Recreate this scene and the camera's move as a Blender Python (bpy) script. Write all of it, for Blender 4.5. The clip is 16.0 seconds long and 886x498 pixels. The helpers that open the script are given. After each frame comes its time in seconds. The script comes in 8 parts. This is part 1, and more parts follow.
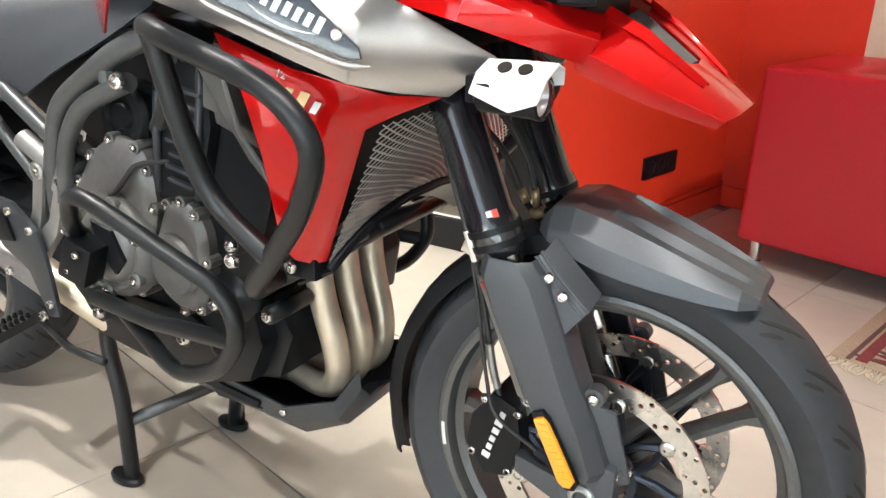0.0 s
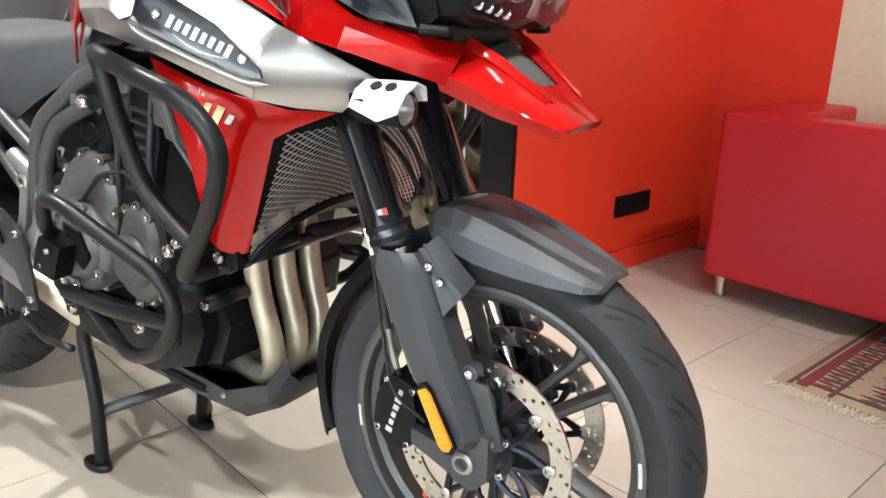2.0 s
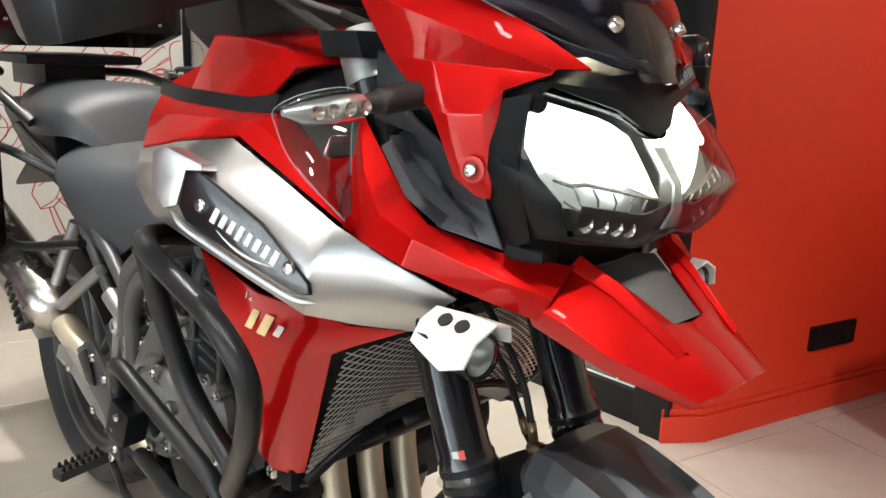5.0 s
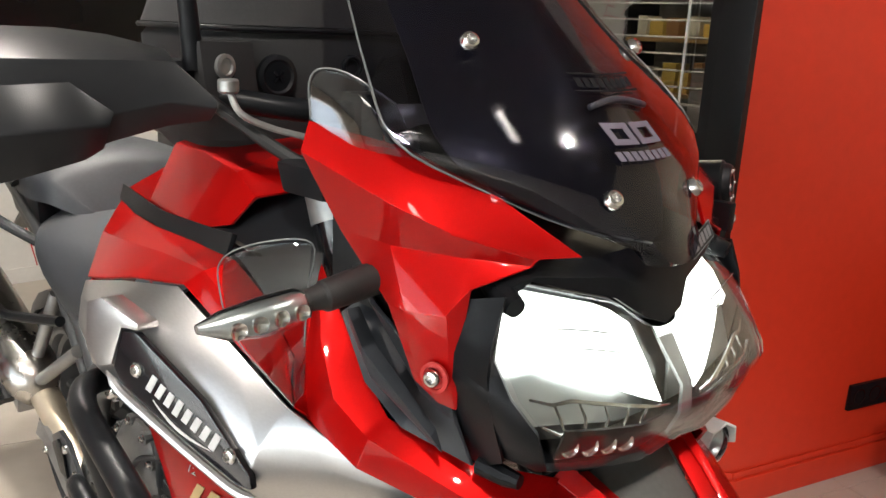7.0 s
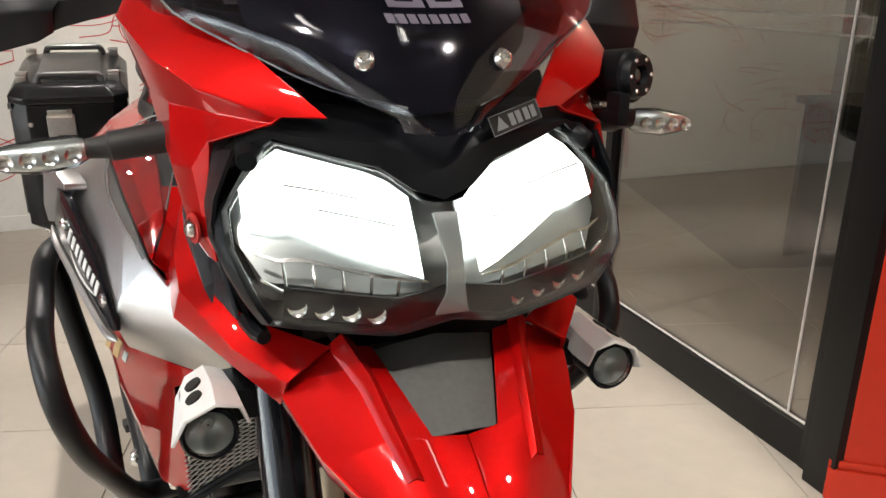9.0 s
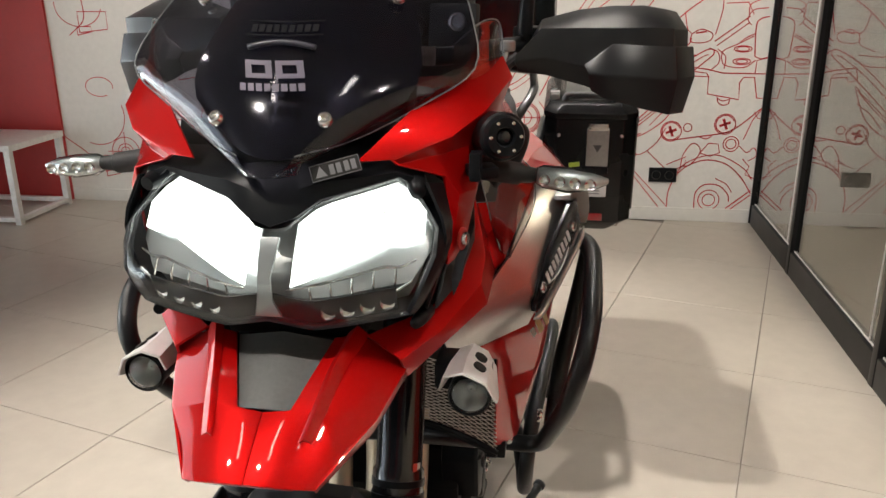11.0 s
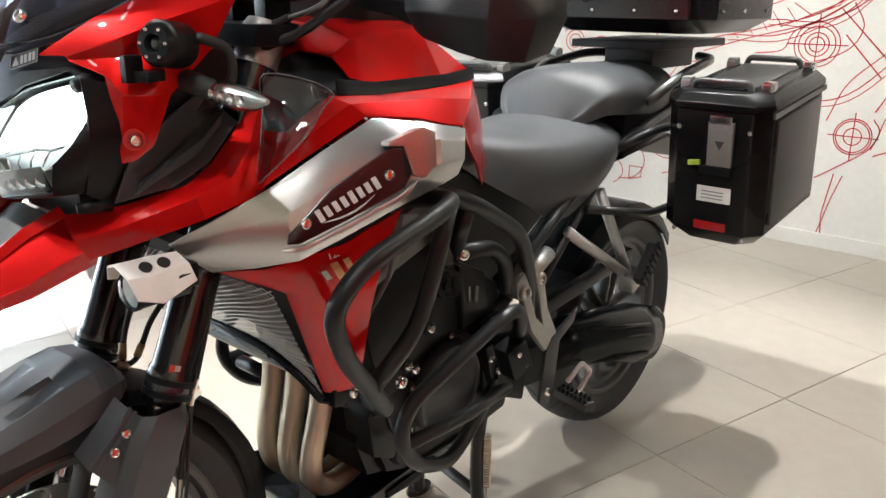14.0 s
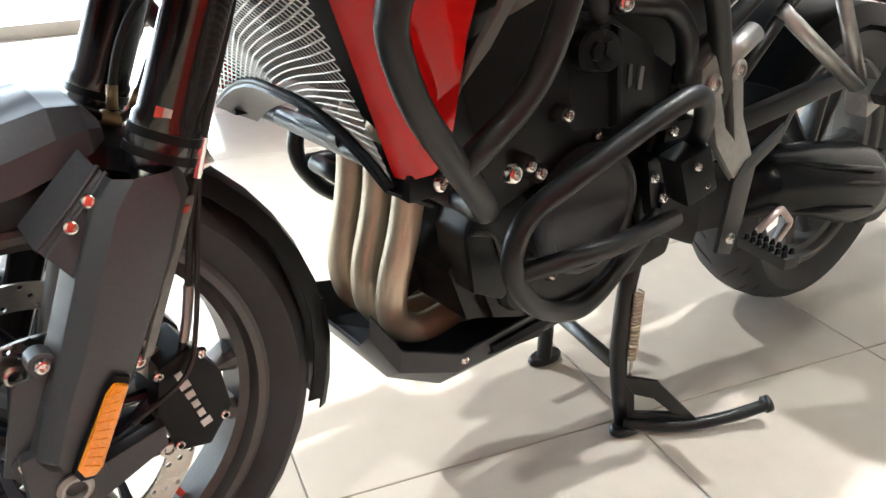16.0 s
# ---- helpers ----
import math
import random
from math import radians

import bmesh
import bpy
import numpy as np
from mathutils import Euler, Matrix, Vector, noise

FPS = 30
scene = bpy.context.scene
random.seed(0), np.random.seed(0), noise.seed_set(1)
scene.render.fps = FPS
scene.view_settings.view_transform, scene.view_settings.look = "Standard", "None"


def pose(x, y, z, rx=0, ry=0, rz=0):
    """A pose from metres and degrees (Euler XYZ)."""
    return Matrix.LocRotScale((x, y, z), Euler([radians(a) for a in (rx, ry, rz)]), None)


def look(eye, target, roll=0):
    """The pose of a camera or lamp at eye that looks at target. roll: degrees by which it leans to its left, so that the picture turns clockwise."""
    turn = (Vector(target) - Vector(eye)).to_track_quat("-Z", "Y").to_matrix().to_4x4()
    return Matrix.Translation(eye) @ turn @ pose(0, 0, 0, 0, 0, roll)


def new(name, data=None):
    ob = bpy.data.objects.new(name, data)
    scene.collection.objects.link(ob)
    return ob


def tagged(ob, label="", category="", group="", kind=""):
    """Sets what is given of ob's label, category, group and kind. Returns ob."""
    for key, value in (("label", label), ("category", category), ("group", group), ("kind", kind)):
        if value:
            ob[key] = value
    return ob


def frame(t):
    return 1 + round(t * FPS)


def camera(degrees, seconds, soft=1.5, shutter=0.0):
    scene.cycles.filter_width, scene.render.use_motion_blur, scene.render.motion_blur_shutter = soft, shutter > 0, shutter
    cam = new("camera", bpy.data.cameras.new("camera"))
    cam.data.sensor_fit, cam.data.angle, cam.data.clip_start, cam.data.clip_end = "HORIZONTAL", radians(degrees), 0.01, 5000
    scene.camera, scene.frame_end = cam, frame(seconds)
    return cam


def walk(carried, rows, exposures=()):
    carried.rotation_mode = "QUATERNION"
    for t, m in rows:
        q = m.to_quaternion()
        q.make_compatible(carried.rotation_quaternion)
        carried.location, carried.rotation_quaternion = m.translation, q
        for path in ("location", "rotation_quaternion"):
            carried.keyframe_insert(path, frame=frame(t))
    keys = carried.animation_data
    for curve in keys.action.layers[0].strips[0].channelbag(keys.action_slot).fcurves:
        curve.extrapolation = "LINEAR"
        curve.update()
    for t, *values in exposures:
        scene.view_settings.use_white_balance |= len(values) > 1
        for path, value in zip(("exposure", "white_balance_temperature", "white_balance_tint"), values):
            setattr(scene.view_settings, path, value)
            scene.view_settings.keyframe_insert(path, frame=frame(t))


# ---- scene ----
cam = camera(58.29, 16.0)
# seconds, place, turn: the walk from the right side round the front to the left side
PATH = [
    (0.0, pose(0.2789, -0.9474, 0.9934, 69.191, -1.452, 30.158)),
    (0.5, pose(0.3371, -0.9609, 0.9067, 68.953, -0.911, 29.187)),
    (1.0, pose(0.4240, -1.0102, 0.8568, 69.883, -0.981, 29.344)),
    (1.5, pose(0.4998, -1.0160, 0.8801, 71.586, -1.268, 30.187)),
    (2.0, pose(0.5348, -1.0087, 0.9780, 72.968, -1.615, 32.588)),
    (2.5, pose(0.4983, -0.9505, 0.9960, 73.329, -1.554, 35.375)),
    (3.0, pose(0.4443, -0.8511, 1.0031, 73.672, -1.546, 37.840)),
    (3.5, pose(0.4146, -0.8073, 1.0428, 74.147, -1.708, 40.500)),
    (4.0, pose(0.4277, -0.7763, 1.0735, 74.790, -1.799, 43.330)),
    (4.2, pose(0.4412, -0.7577, 1.0841, 75.184, -1.650, 44.300)),
    (6.3, pose(0.3922, -0.6185, 1.2227, 75.310, -2.283, 48.999)),
    (6.5, pose(0.3787, -0.5985, 1.2376, 75.270, -2.136, 49.487)),
    (7.0, pose(0.3532, -0.5504, 1.2808, 74.502, -2.356, 49.253)),
    (7.5, pose(0.3627, -0.4811, 1.2345, 74.133, -2.131, 51.684)),
    (8.0, pose(0.4446, -0.3881, 1.2100, 73.667, -1.771, 55.909)),
    (8.2, pose(0.4908, -0.3530, 1.2105, 73.064, -1.489, 58.040)),
    (10.3, pose(0.6260, 0.0545, 1.2431, 71.059, -0.340, 89.788)),
    (10.5, pose(0.6533, 0.1112, 1.2524, 71.134, -0.200, 92.500)),
    (11.0, pose(0.7423, 0.2893, 1.2844, 71.597, 0.362, 98.664)),
    (11.5, pose(0.7345, 0.4275, 1.2754, 72.025, 0.751, 104.565)),
    (12.0, pose(0.6333, 0.5630, 1.2616, 72.150, 0.729, 110.497)),
    (12.5, pose(0.5689, 0.6703, 1.2698, 72.107, 0.355, 116.176)),
    (13.0, pose(0.5470, 0.8213, 1.2709, 72.093, -0.105, 121.419)),
    (13.5, pose(0.4991, 0.9934, 1.2667, 71.840, -0.695, 126.402)),
    (14.0, pose(0.3914, 1.0367, 1.1830, 72.502, -0.566, 130.610)),
    (14.5, pose(0.3165, 0.9538, 1.0622, 71.703, -0.082, 133.607)),
    (15.0, pose(0.2534, 0.8830, 0.9704, 69.321, 0.008, 136.131)),
    (15.5, pose(0.1906, 0.8292, 0.9318, 66.654, -0.061, 138.858)),
    (16.0, pose(0.1056, 0.8254, 0.8900, 64.727, 0.146, 142.254)),
]
EXPOSURES = [(0.0, 1.34, 6200, 7), (2.0, 1.26, 6100, 6), (3.5, 1.21, 6050, 4), (5.0, 0.85, 6300, 7), (7.0, 0.7, 6500, 10), (8.0, 0.66, 6500, 10), (11.0, 0.65, 6500, 10), (12.0, 0.8, 6400, 9), (13.0, 1.0, 6200, 7), (14.5, 1.42, 5950, 6), (16.0, 1.78, 5900, 5)]
walk(cam, PATH, EXPOSURES)

# ---- light ----
world = bpy.data.worlds.new("world")
scene.world = world
world.use_nodes = True
sky = world.node_tree.nodes.new("ShaderNodeTexSky")
sky.sky_type = "NISHITA"
sky.sun_disc = False
sky.sun_elevation = radians(40)
sky.sun_rotation = radians(199)
world.node_tree.links.new(sky.outputs[0], world.node_tree.nodes["Background"].inputs[0])
world.node_tree.nodes["Background"].inputs[1].default_value = 0.1


def spot(place, target, watts, size=0.03, angle=70, blend=0.6, colour=(1.0, 0.93, 0.85)):
    data = bpy.data.lights.new("spot_and_fill", "SPOT")
    data.energy, data.shadow_soft_size, data.spot_size, data.spot_blend = watts, size, radians(angle), blend
    data.color = colour
    ob = new("spot_and_fill", data)
    ob.matrix_world = look(place, target)
    return ob


# first two placed from the floor shadows; the rest are added fill lights
SPOTS = [
    ((-1.55, -0.41, 2.95), (-1.35, -0.25, 0.0), 150),
    ((-1.75, 0.40, 2.95), (-1.45, 0.32, 0.0), 108),
    ((0.95, -1.0, 2.95), (-0.2, 0.0, 0.5), 110, 52),
    ((0.85, 0.95, 2.95), (-0.2, 0.1, 0.5), 50, 52),
    ((-0.3, -1.9, 2.95), (-0.8, -0.5, 0.1), 100, 50),
    ((-2.1, 0.5, 2.95), (-3.77, 0.7, 0.9), 80),
    ((-2.1, -1.5, 2.95), (-3.77, -1.4, 0.9), 62),
    ((1.3, 1.0, 2.95), (-0.2, 2.2, 0.3), 66),
]
for place, target, watts, *cone in SPOTS:
    spot(place, target, watts, angle=cone[0] if cone else 70)

# sun and sky through the shop window
sun = bpy.data.lights.new("sun", "SUN")
sun.energy, sun.angle, sun.color = 5.0, radians(0.5), (1.0, 0.95, 0.88)
new("sun", sun).matrix_world = look((-2.1, -6.0, 5.3), (0.0, 0.0, 0.0))
day = bpy.data.lights.new("window_daylight", "AREA")
day.shape, day.size, day.size_y, day.energy, day.color = "RECTANGLE", 5.5, 2.4, 25, (0.92, 0.96, 1.0)
day_ob = new("window_daylight", day)
day_ob.matrix_world = look((1.0, -4.45, 1.4), (1.0, 0, 0.9))

# ---- materials ----


def mat(name, colour, rough=0.5, metal=0.0, vary=0.12, scale=40.0, bump=0.0, bscale=300.0, coat=0.0, stain=0.0, sscale=3.0, emit=None, power=0.0, rvary=0.1, stretch=None, spec=0.5):
    m = bpy.data.materials.new(name)
    m.use_nodes = True
    n, l = m.node_tree.nodes, m.node_tree.links
    b = n["Principled BSDF"]
    b.inputs["Metallic"].default_value = metal
    b.inputs["Specular IOR Level"].default_value = spec
    b.inputs["Coat Weight"].default_value = coat
    b.inputs["Coat Roughness"].default_value = 0.025
    co = n.new("ShaderNodeTexCoord")
    src = co.outputs["Object"]
    if stretch:
        mp = n.new("ShaderNodeMapping")
        mp.inputs["Scale"].default_value = stretch
        l.new(src, mp.inputs[0])
        src = mp.outputs[0]
    fine = n.new("ShaderNodeTexNoise")
    fine.inputs["Scale"].default_value, fine.inputs["Detail"].default_value = scale, 5
    l.new(src, fine.inputs["Vector"])
    big = n.new("ShaderNodeTexNoise")
    big.inputs["Scale"].default_value, big.inputs["Detail"].default_value = sscale, 4
    l.new(src, big.inputs["Vector"])
    add = n.new("ShaderNodeMath")
    add.operation = "MULTIPLY_ADD"
    l.new(big.outputs[0], add.inputs[0])
    add.inputs[1].default_value = stain * 2
    l.new(fine.outputs[0], add.inputs[2])
    ramp = n.new("ShaderNodeMapRange")
    ramp.inputs["From Min"].default_value, ramp.inputs["From Max"].default_value = 0.2, 0.8 + 2 * stain
    ramp.inputs["To Min"].default_value, ramp.inputs["To Max"].default_value = 1 - vary - stain * 0.4, 1 + vary + stain * 0.2
    l.new(add.outputs[0], ramp.inputs[0])
    mul = n.new("ShaderNodeVectorMath")
    mul.operation = "SCALE"
    mul.inputs[0].default_value = colour
    l.new(ramp.outputs[0], mul.inputs["Scale"])
    l.new(mul.outputs[0], b.inputs["Base Color"])
    rr = n.new("ShaderNodeMapRange")
    rr.inputs["From Min"].default_value, rr.inputs["From Max"].default_value = 0.3, 0.7
    rr.inputs["To Min"].default_value, rr.inputs["To Max"].default_value = max(0.02, rough * (1 - rvary)), min(1, rough * (1 + rvary))
    l.new(big.outputs[0], rr.inputs[0])
    l.new(rr.outputs[0], b.inputs["Roughness"])
    if bump:
        t = n.new("ShaderNodeTexNoise")
        t.inputs["Scale"].default_value, t.inputs["Detail"].default_value = bscale, 3
        l.new(src, t.inputs["Vector"])
        bp = n.new("ShaderNodeBump")
        bp.inputs["Strength"].default_value, bp.inputs["Distance"].default_value = bump, 0.001
        l.new(t.outputs[0], bp.inputs["Height"])
        l.new(bp.outputs[0], b.inputs["Normal"])
    if emit:
        b.inputs["Emission Color"].default_value = (*emit, 1)
        b.inputs["Emission Strength"].default_value = power
    return m


def glass(name, tint, gloss=1.0, rough=0.01, base=0.045):
    """A thin pane: tinted and clear, with the gloss of its surface."""
    m = bpy.data.materials.new(name)
    m.use_nodes = True
    n, l = m.node_tree.nodes, m.node_tree.links
    n.remove(n["Principled BSDF"])
    tr, gl, mix, lw = n.new("ShaderNodeBsdfTransparent"), n.new("ShaderNodeBsdfGlossy"), n.new("ShaderNodeMixShader"), n.new("ShaderNodeLayerWeight")
    tr.inputs[0].default_value = (*tint, 1)
    gl.inputs["Roughness"].default_value = rough
    gl.inputs[0].default_value = (gloss, gloss, gloss, 1)
    lw.inputs[0].default_value = 0.5
    power, amount = n.new("ShaderNodeMath"), n.new("ShaderNodeMath")
    power.operation, amount.operation = "POWER", "MULTIPLY_ADD"
    power.inputs[1].default_value = 4.0
    amount.inputs[1].default_value, amount.inputs[2].default_value = 0.85, base
    l.new(lw.outputs["Facing"], power.inputs[0])
    l.new(power.outputs[0], amount.inputs[0])
    l.new(amount.outputs[0], mix.inputs[0])
    l.new(tr.outputs[0], mix.inputs[1])
    l.new(gl.outputs[0], mix.inputs[2])
    l.new(mix.outputs[0], n["Material Output"].inputs[0])
    return m


BRASS = mat("dull_brass", (0.36, 0.27, 0.16), 0.42, 0.85, 0.2, 60, stain=0.15)
RED = mat("red_paint", (0.42, 0.0032, 0.0030), 0.40, 0.45, 0.07, 900, coat=0.85, stain=0.08, sscale=6, spec=0.03)
SILVER = mat("brushed_silver", (0.50, 0.495, 0.49), 0.32, 0.95, 0.05, 160, bump=0.02, bscale=300, stain=0.04, stretch=(0.3, 3, 3))
SATIN_GREY = mat("satin_grey", (0.10, 0.10, 0.10), 0.38, 0.6, 0.1, 80, coat=0.3)
DRIVE = mat("gloss_black_casting", (0.0046, 0.0052, 0.0064), 0.24, 0.0, 0.2, 60, bump=0.1, bscale=300, coat=0.0, spec=0.12)
DUCT = mat("grey_duct_plastic", (0.15, 0.15, 0.145), 0.4, 0.2, 0.1, 90)
INSERT = mat("matt_grey_insert", (0.075, 0.075, 0.072), 0.5, 0.0, 0.12, 200, bump=0.2, bscale=900, spec=0.4)
VENT = mat("dark_grey_plastic", (0.028, 0.0312, 0.036), 0.36, 0.0, 0.12, 90, bump=0.15, bscale=700, spec=0.4)
BLACK_GLOSS = mat("gloss_black", (0.008, 0.008, 0.010), 0.20, 0.0, 0.1, 40, coat=0.6)
PLASTIC = mat("black_plastic", (0.0056, 0.0063, 0.0076), 0.36, 0.0, 0.15, 120, bump=0.15, bscale=700, stain=0.15, spec=0.18)
GUARD = mat("moulded_grey_plastic", (0.0095, 0.0104, 0.0122), 0.30, 0.0, 0.12, 90, bump=0.12, bscale=900, stain=0.1, spec=0.35)
FENDER = mat("dark_metallic_grey", (0.059, 0.064, 0.072), 0.42, 0.35, 0.1, 300, stain=0.1)
BAR = mat("black_powder_coat", (0.0082, 0.0092, 0.0106), 0.34, 0.0, 0.15, 150, bump=0.25, bscale=900, stain=0.2, spec=0.35)
RUBBER = mat("tyre_rubber", (0.028, 0.030, 0.034), 0.52, 0.0, 0.25, 60, bump=0.3, bscale=400, stain=0.35, sscale=8, spec=0.35)
SOFT_RUBBER = mat("black_rubber", (0.012, 0.012, 0.012), 0.6, 0.0, 0.2, 80, bump=0.2)
RIM = mat("graphite_alloy", (0.10, 0.10, 0.10), 0.42, 0.55, 0.12, 200, stain=0.15)
STEEL = mat("brake_steel", (0.58, 0.56, 0.52), 0.28, 1.0, 0.12, 150, stain=0.2, sscale=14)
CHROME = mat("bright_steel", (0.72, 0.71, 0.69), 0.18, 1.0, 0.08, 90)
BLUE_ALLOY = mat("dark_anodised_alloy", (0.03, 0.035, 0.05), 0.35, 0.8, 0.1, 90)
HEADER = mat("heat_tinted_steel", (0.58, 0.50, 0.38), 0.42, 0.6, 0.15, 30, stain=0.5, sscale=9)
ENGINE = mat("engine_grey", (0.12, 0.117, 0.112), 0.40, 0.35, 0.15, 120, bump=0.15, bscale=500, stain=0.3)
ENGINE_DARK = mat("engine_black", (0.0074, 0.0083, 0.0098), 0.32, 0.0, 0.2, 120, bump=0.15, bscale=500, stain=0.3, spec=0.2)
FRAME = mat("frame_grey", (0.092, 0.097, 0.100), 0.42, 0.55, 0.1, 120, stain=0.15)
ALU = mat("cast_alloy", (0.36, 0.36, 0.35), 0.42, 0.85, 0.1, 120, bump=0.1)
SEAT = mat("seat_vinyl", (0.038, 0.041, 0.046), 0.44, 0.0, 0.12, 200, bump=0.45, bscale=900, stain=0.1)
AMBER = mat("amber_reflector", (0.80, 0.29, 0.008), 0.25, 0.0, 0.2, 400, coat=0.8)
WHITE_METAL = mat("white_bracket_paint", (0.68, 0.67, 0.66), 0.45, 0.0, 0.06, 60, stain=0.15)
WHITE_MARK = mat("white_mark", (0.55, 0.55, 0.55), 0.5)
GOLD_MARK = mat("gold_mark", (0.55, 0.40, 0.20), 0.4, 0.5)
RED_MARK = mat("red_mark", (0.6, 0.05, 0.03), 0.4)
GREY_MARK = mat("grey_mark", (0.16, 0.16, 0.17), 0.5)
YELLOW_MARK = mat("yellow_mark", (0.36, 0.46, 0.06), 0.5)
MESH = mat("grille_wire", (0.66, 0.65, 0.62), 0.32, 0.8, 0.15, 80)
CORE = mat("radiator_core", (0.012, 0.011, 0.010), 0.6, 0.2, 0.2, 100)
LAMP_GLASS = glass("lamp_glass", (0.96, 0.98, 0.98))
CLEAR = glass("clear_plastic", (0.80, 0.82, 0.82), base=0.20)
SMOKE = glass("smoked_screen", (0.50, 0.50, 0.56), rough=0.06, base=0.05)
CARRIER = mat("blue_black_plastic", (0.030, 0.030, 0.042), 0.30, 0.0, 0.1, 60, spec=0.4)
PANE = glass("partition_glass", (0.62, 0.63, 0.62), base=0.12)
ACRYLIC_EDGE = mat("polished_acrylic_edge", (0.13, 0.14, 0.14), 0.3, 0.0)
BRIDGE = mat("smoky_bridge", (0.40, 0.41, 0.41), 0.18, 0.6)
LED = mat("led_light", (0.9, 0.9, 0.9), 0.4, emit=(0.97, 1.0, 0.94), power=2.4)
REFLECTOR = mat("lamp_reflector", (0.50, 0.52, 0.52), 0.32, 0.9, 0.05, 60)
TILE = mat("floor_tile", (0.47, 0.425, 0.365), 0.33, 0.0, 0.05, 14, bump=0.03, bscale=60, stain=0.14, sscale=2.2, rvary=0.2)
GROUT = mat("tile_joint", (0.26, 0.23, 0.20), 0.8, 0.0, 0.2, 60)
RED_WALL = mat("red_wall_paint", (0.62, 0.035, 0.012), 0.42, 0.0, 0.04, 30, bump=0.08, bscale=150, stain=0.1, sscale=1.5)
DEEP_RED = mat("dark_red_wall_paint", (0.42, 0.015, 0.012), 0.5, 0.0, 0.04, 30, bump=0.08, bscale=150, stain=0.1, sscale=1.5)
WHITE_WALL = mat("white_wall_paint", (0.76, 0.73, 0.68), 0.6, 0.0, 0.03, 30, bump=0.1, bscale=120, stain=0.08, sscale=1.5)
BEIGE_WALL = mat("beige_wall_paint", (0.62, 0.54, 0.40), 0.6, 0.0, 0.04, 30, bump=0.1, bscale=120, stain=0.1, sscale=1.5)
INK = mat("red_line_paint", (0.55, 0.03, 0.04), 0.55)
DARK_FRAME = mat("black_aluminium", (0.010, 0.010, 0.011), 0.4, 0.4, 0.1, 80)
SOFA = mat("red_leather", (0.48, 0.012, 0.022), 0.42, 0.0, 0.06, 120, bump=0.3, bscale=260, stain=0.15, sscale=4)
WHITE_LAQUER = mat("white_lacquer", (0.75, 0.74, 0.72), 0.35)
SHELF_WOOD = mat("pale_wood", (0.42, 0.27, 0.12), 0.5, 0.0, 0.2, 20, stretch=(1, 8, 8))
# office wall colour lowered to stand in for the dim room behind the glass
OFFICE_WALL = mat("dimmed_office_wall", (0.20, 0.19, 0.17), 0.7, 0.0, 0.04, 30, stain=0.1)
FRINGE = mat("cotton_fringe", (0.62, 0.55, 0.42), 0.9, 0.0, 0.25, 200)
CASE = mat("black_case_coat", (0.005, 0.005, 0.0055), 0.26, 0.0, 0.12, 200, bump=0.10, bscale=900, spec=0.35)
CASE_SIDE = mat("satin_case_panel", (0.07, 0.068, 0.066), 0.32, 0.4, 0.08, 200)
FABRIC = mat("woven_nylon", (0.012, 0.012, 0.013), 0.75, 0.0, 0.2, 300, bump=0.5, bscale=1200)
PINK_ALLOY = mat("bare_steel_bracket", (0.5, 0.42, 0.4), 0.35, 0.8, 0.1, 60)

# ---- building helpers ----


def sharpen(bm, angle=32):
    for e in bm.edges:
        e.smooth = len(e.link_faces) == 2 and e.calc_face_angle(3.0) < radians(angle)
    for f in bm.faces:
        f.smooth = True


def part(name, bm, material, parent=None, label="", angle=32, bevel=0.0, m=None):
    """Links a bmesh as one mesh object under a thing or a part."""
    if bevel:
        bmesh.ops.remove_doubles(bm, verts=bm.verts, dist=1e-5)
        edges = [e for e in bm.edges if len(e.link_faces) == 2 and e.calc_face_angle(0) > radians(28)]
        bmesh.ops.bevel(bm, geom=edges, offset=bevel, segments=2, profile=0.7, affect="EDGES", clamp_overlap=True)
    if m is not None:
        bmesh.ops.transform(bm, matrix=m, verts=bm.verts)
        if m.determinant() < 0:
            bmesh.ops.reverse_faces(bm, faces=bm.faces)
    sharpen(bm, angle)
    me = bpy.data.meshes.new(name)
    bm.to_mesh(me)
    bm.free()
    me.materials.append(material)
    ob = new(name, me)
    if parent is not None:
        ob.parent = parent
        ob.matrix_parent_inverse = parent.matrix_world.inverted() if parent.type == "EMPTY" else Matrix()
    if label:
        ob["label"] = label
    return ob


def thing(name, label, category, place=(0, 0, 0), group="", kind=""):
    ob = new(name)
    ob.matrix_world = Matrix.Translation(place)
    ob.empty_display_size = 0.05
    tagged(ob, label, category, group, kind)
    bpy.context.view_layer.update()
    return ob


FLIP = Matrix.Diagonal((1, -1, 1, 1))
SIDES = (None, FLIP)


def box(size, place=(0, 0, 0), turn=(0, 0, 0), taper=1.0):
    bm = bmesh.new()
    bmesh.ops.create_cube(bm, size=1)
    for v in bm.verts:
        k = taper if v.co.z > 0 else 1
        v.co = Vector((v.co.x * size[0] * k, v.co.y * size[1] * k, v.co.z * size[2]))
    bmesh.ops.transform(bm, matrix=pose(*place, *turn), verts=bm.verts)
    return bm


def join(*bms):
    out = bms[0]
    for b in bms[1:]:
        me = bpy.data.meshes.new("tmp")
        b.to_mesh(me)
        b.free()
        out.from_mesh(me)
        bpy.data.meshes.remove(me)
    return out


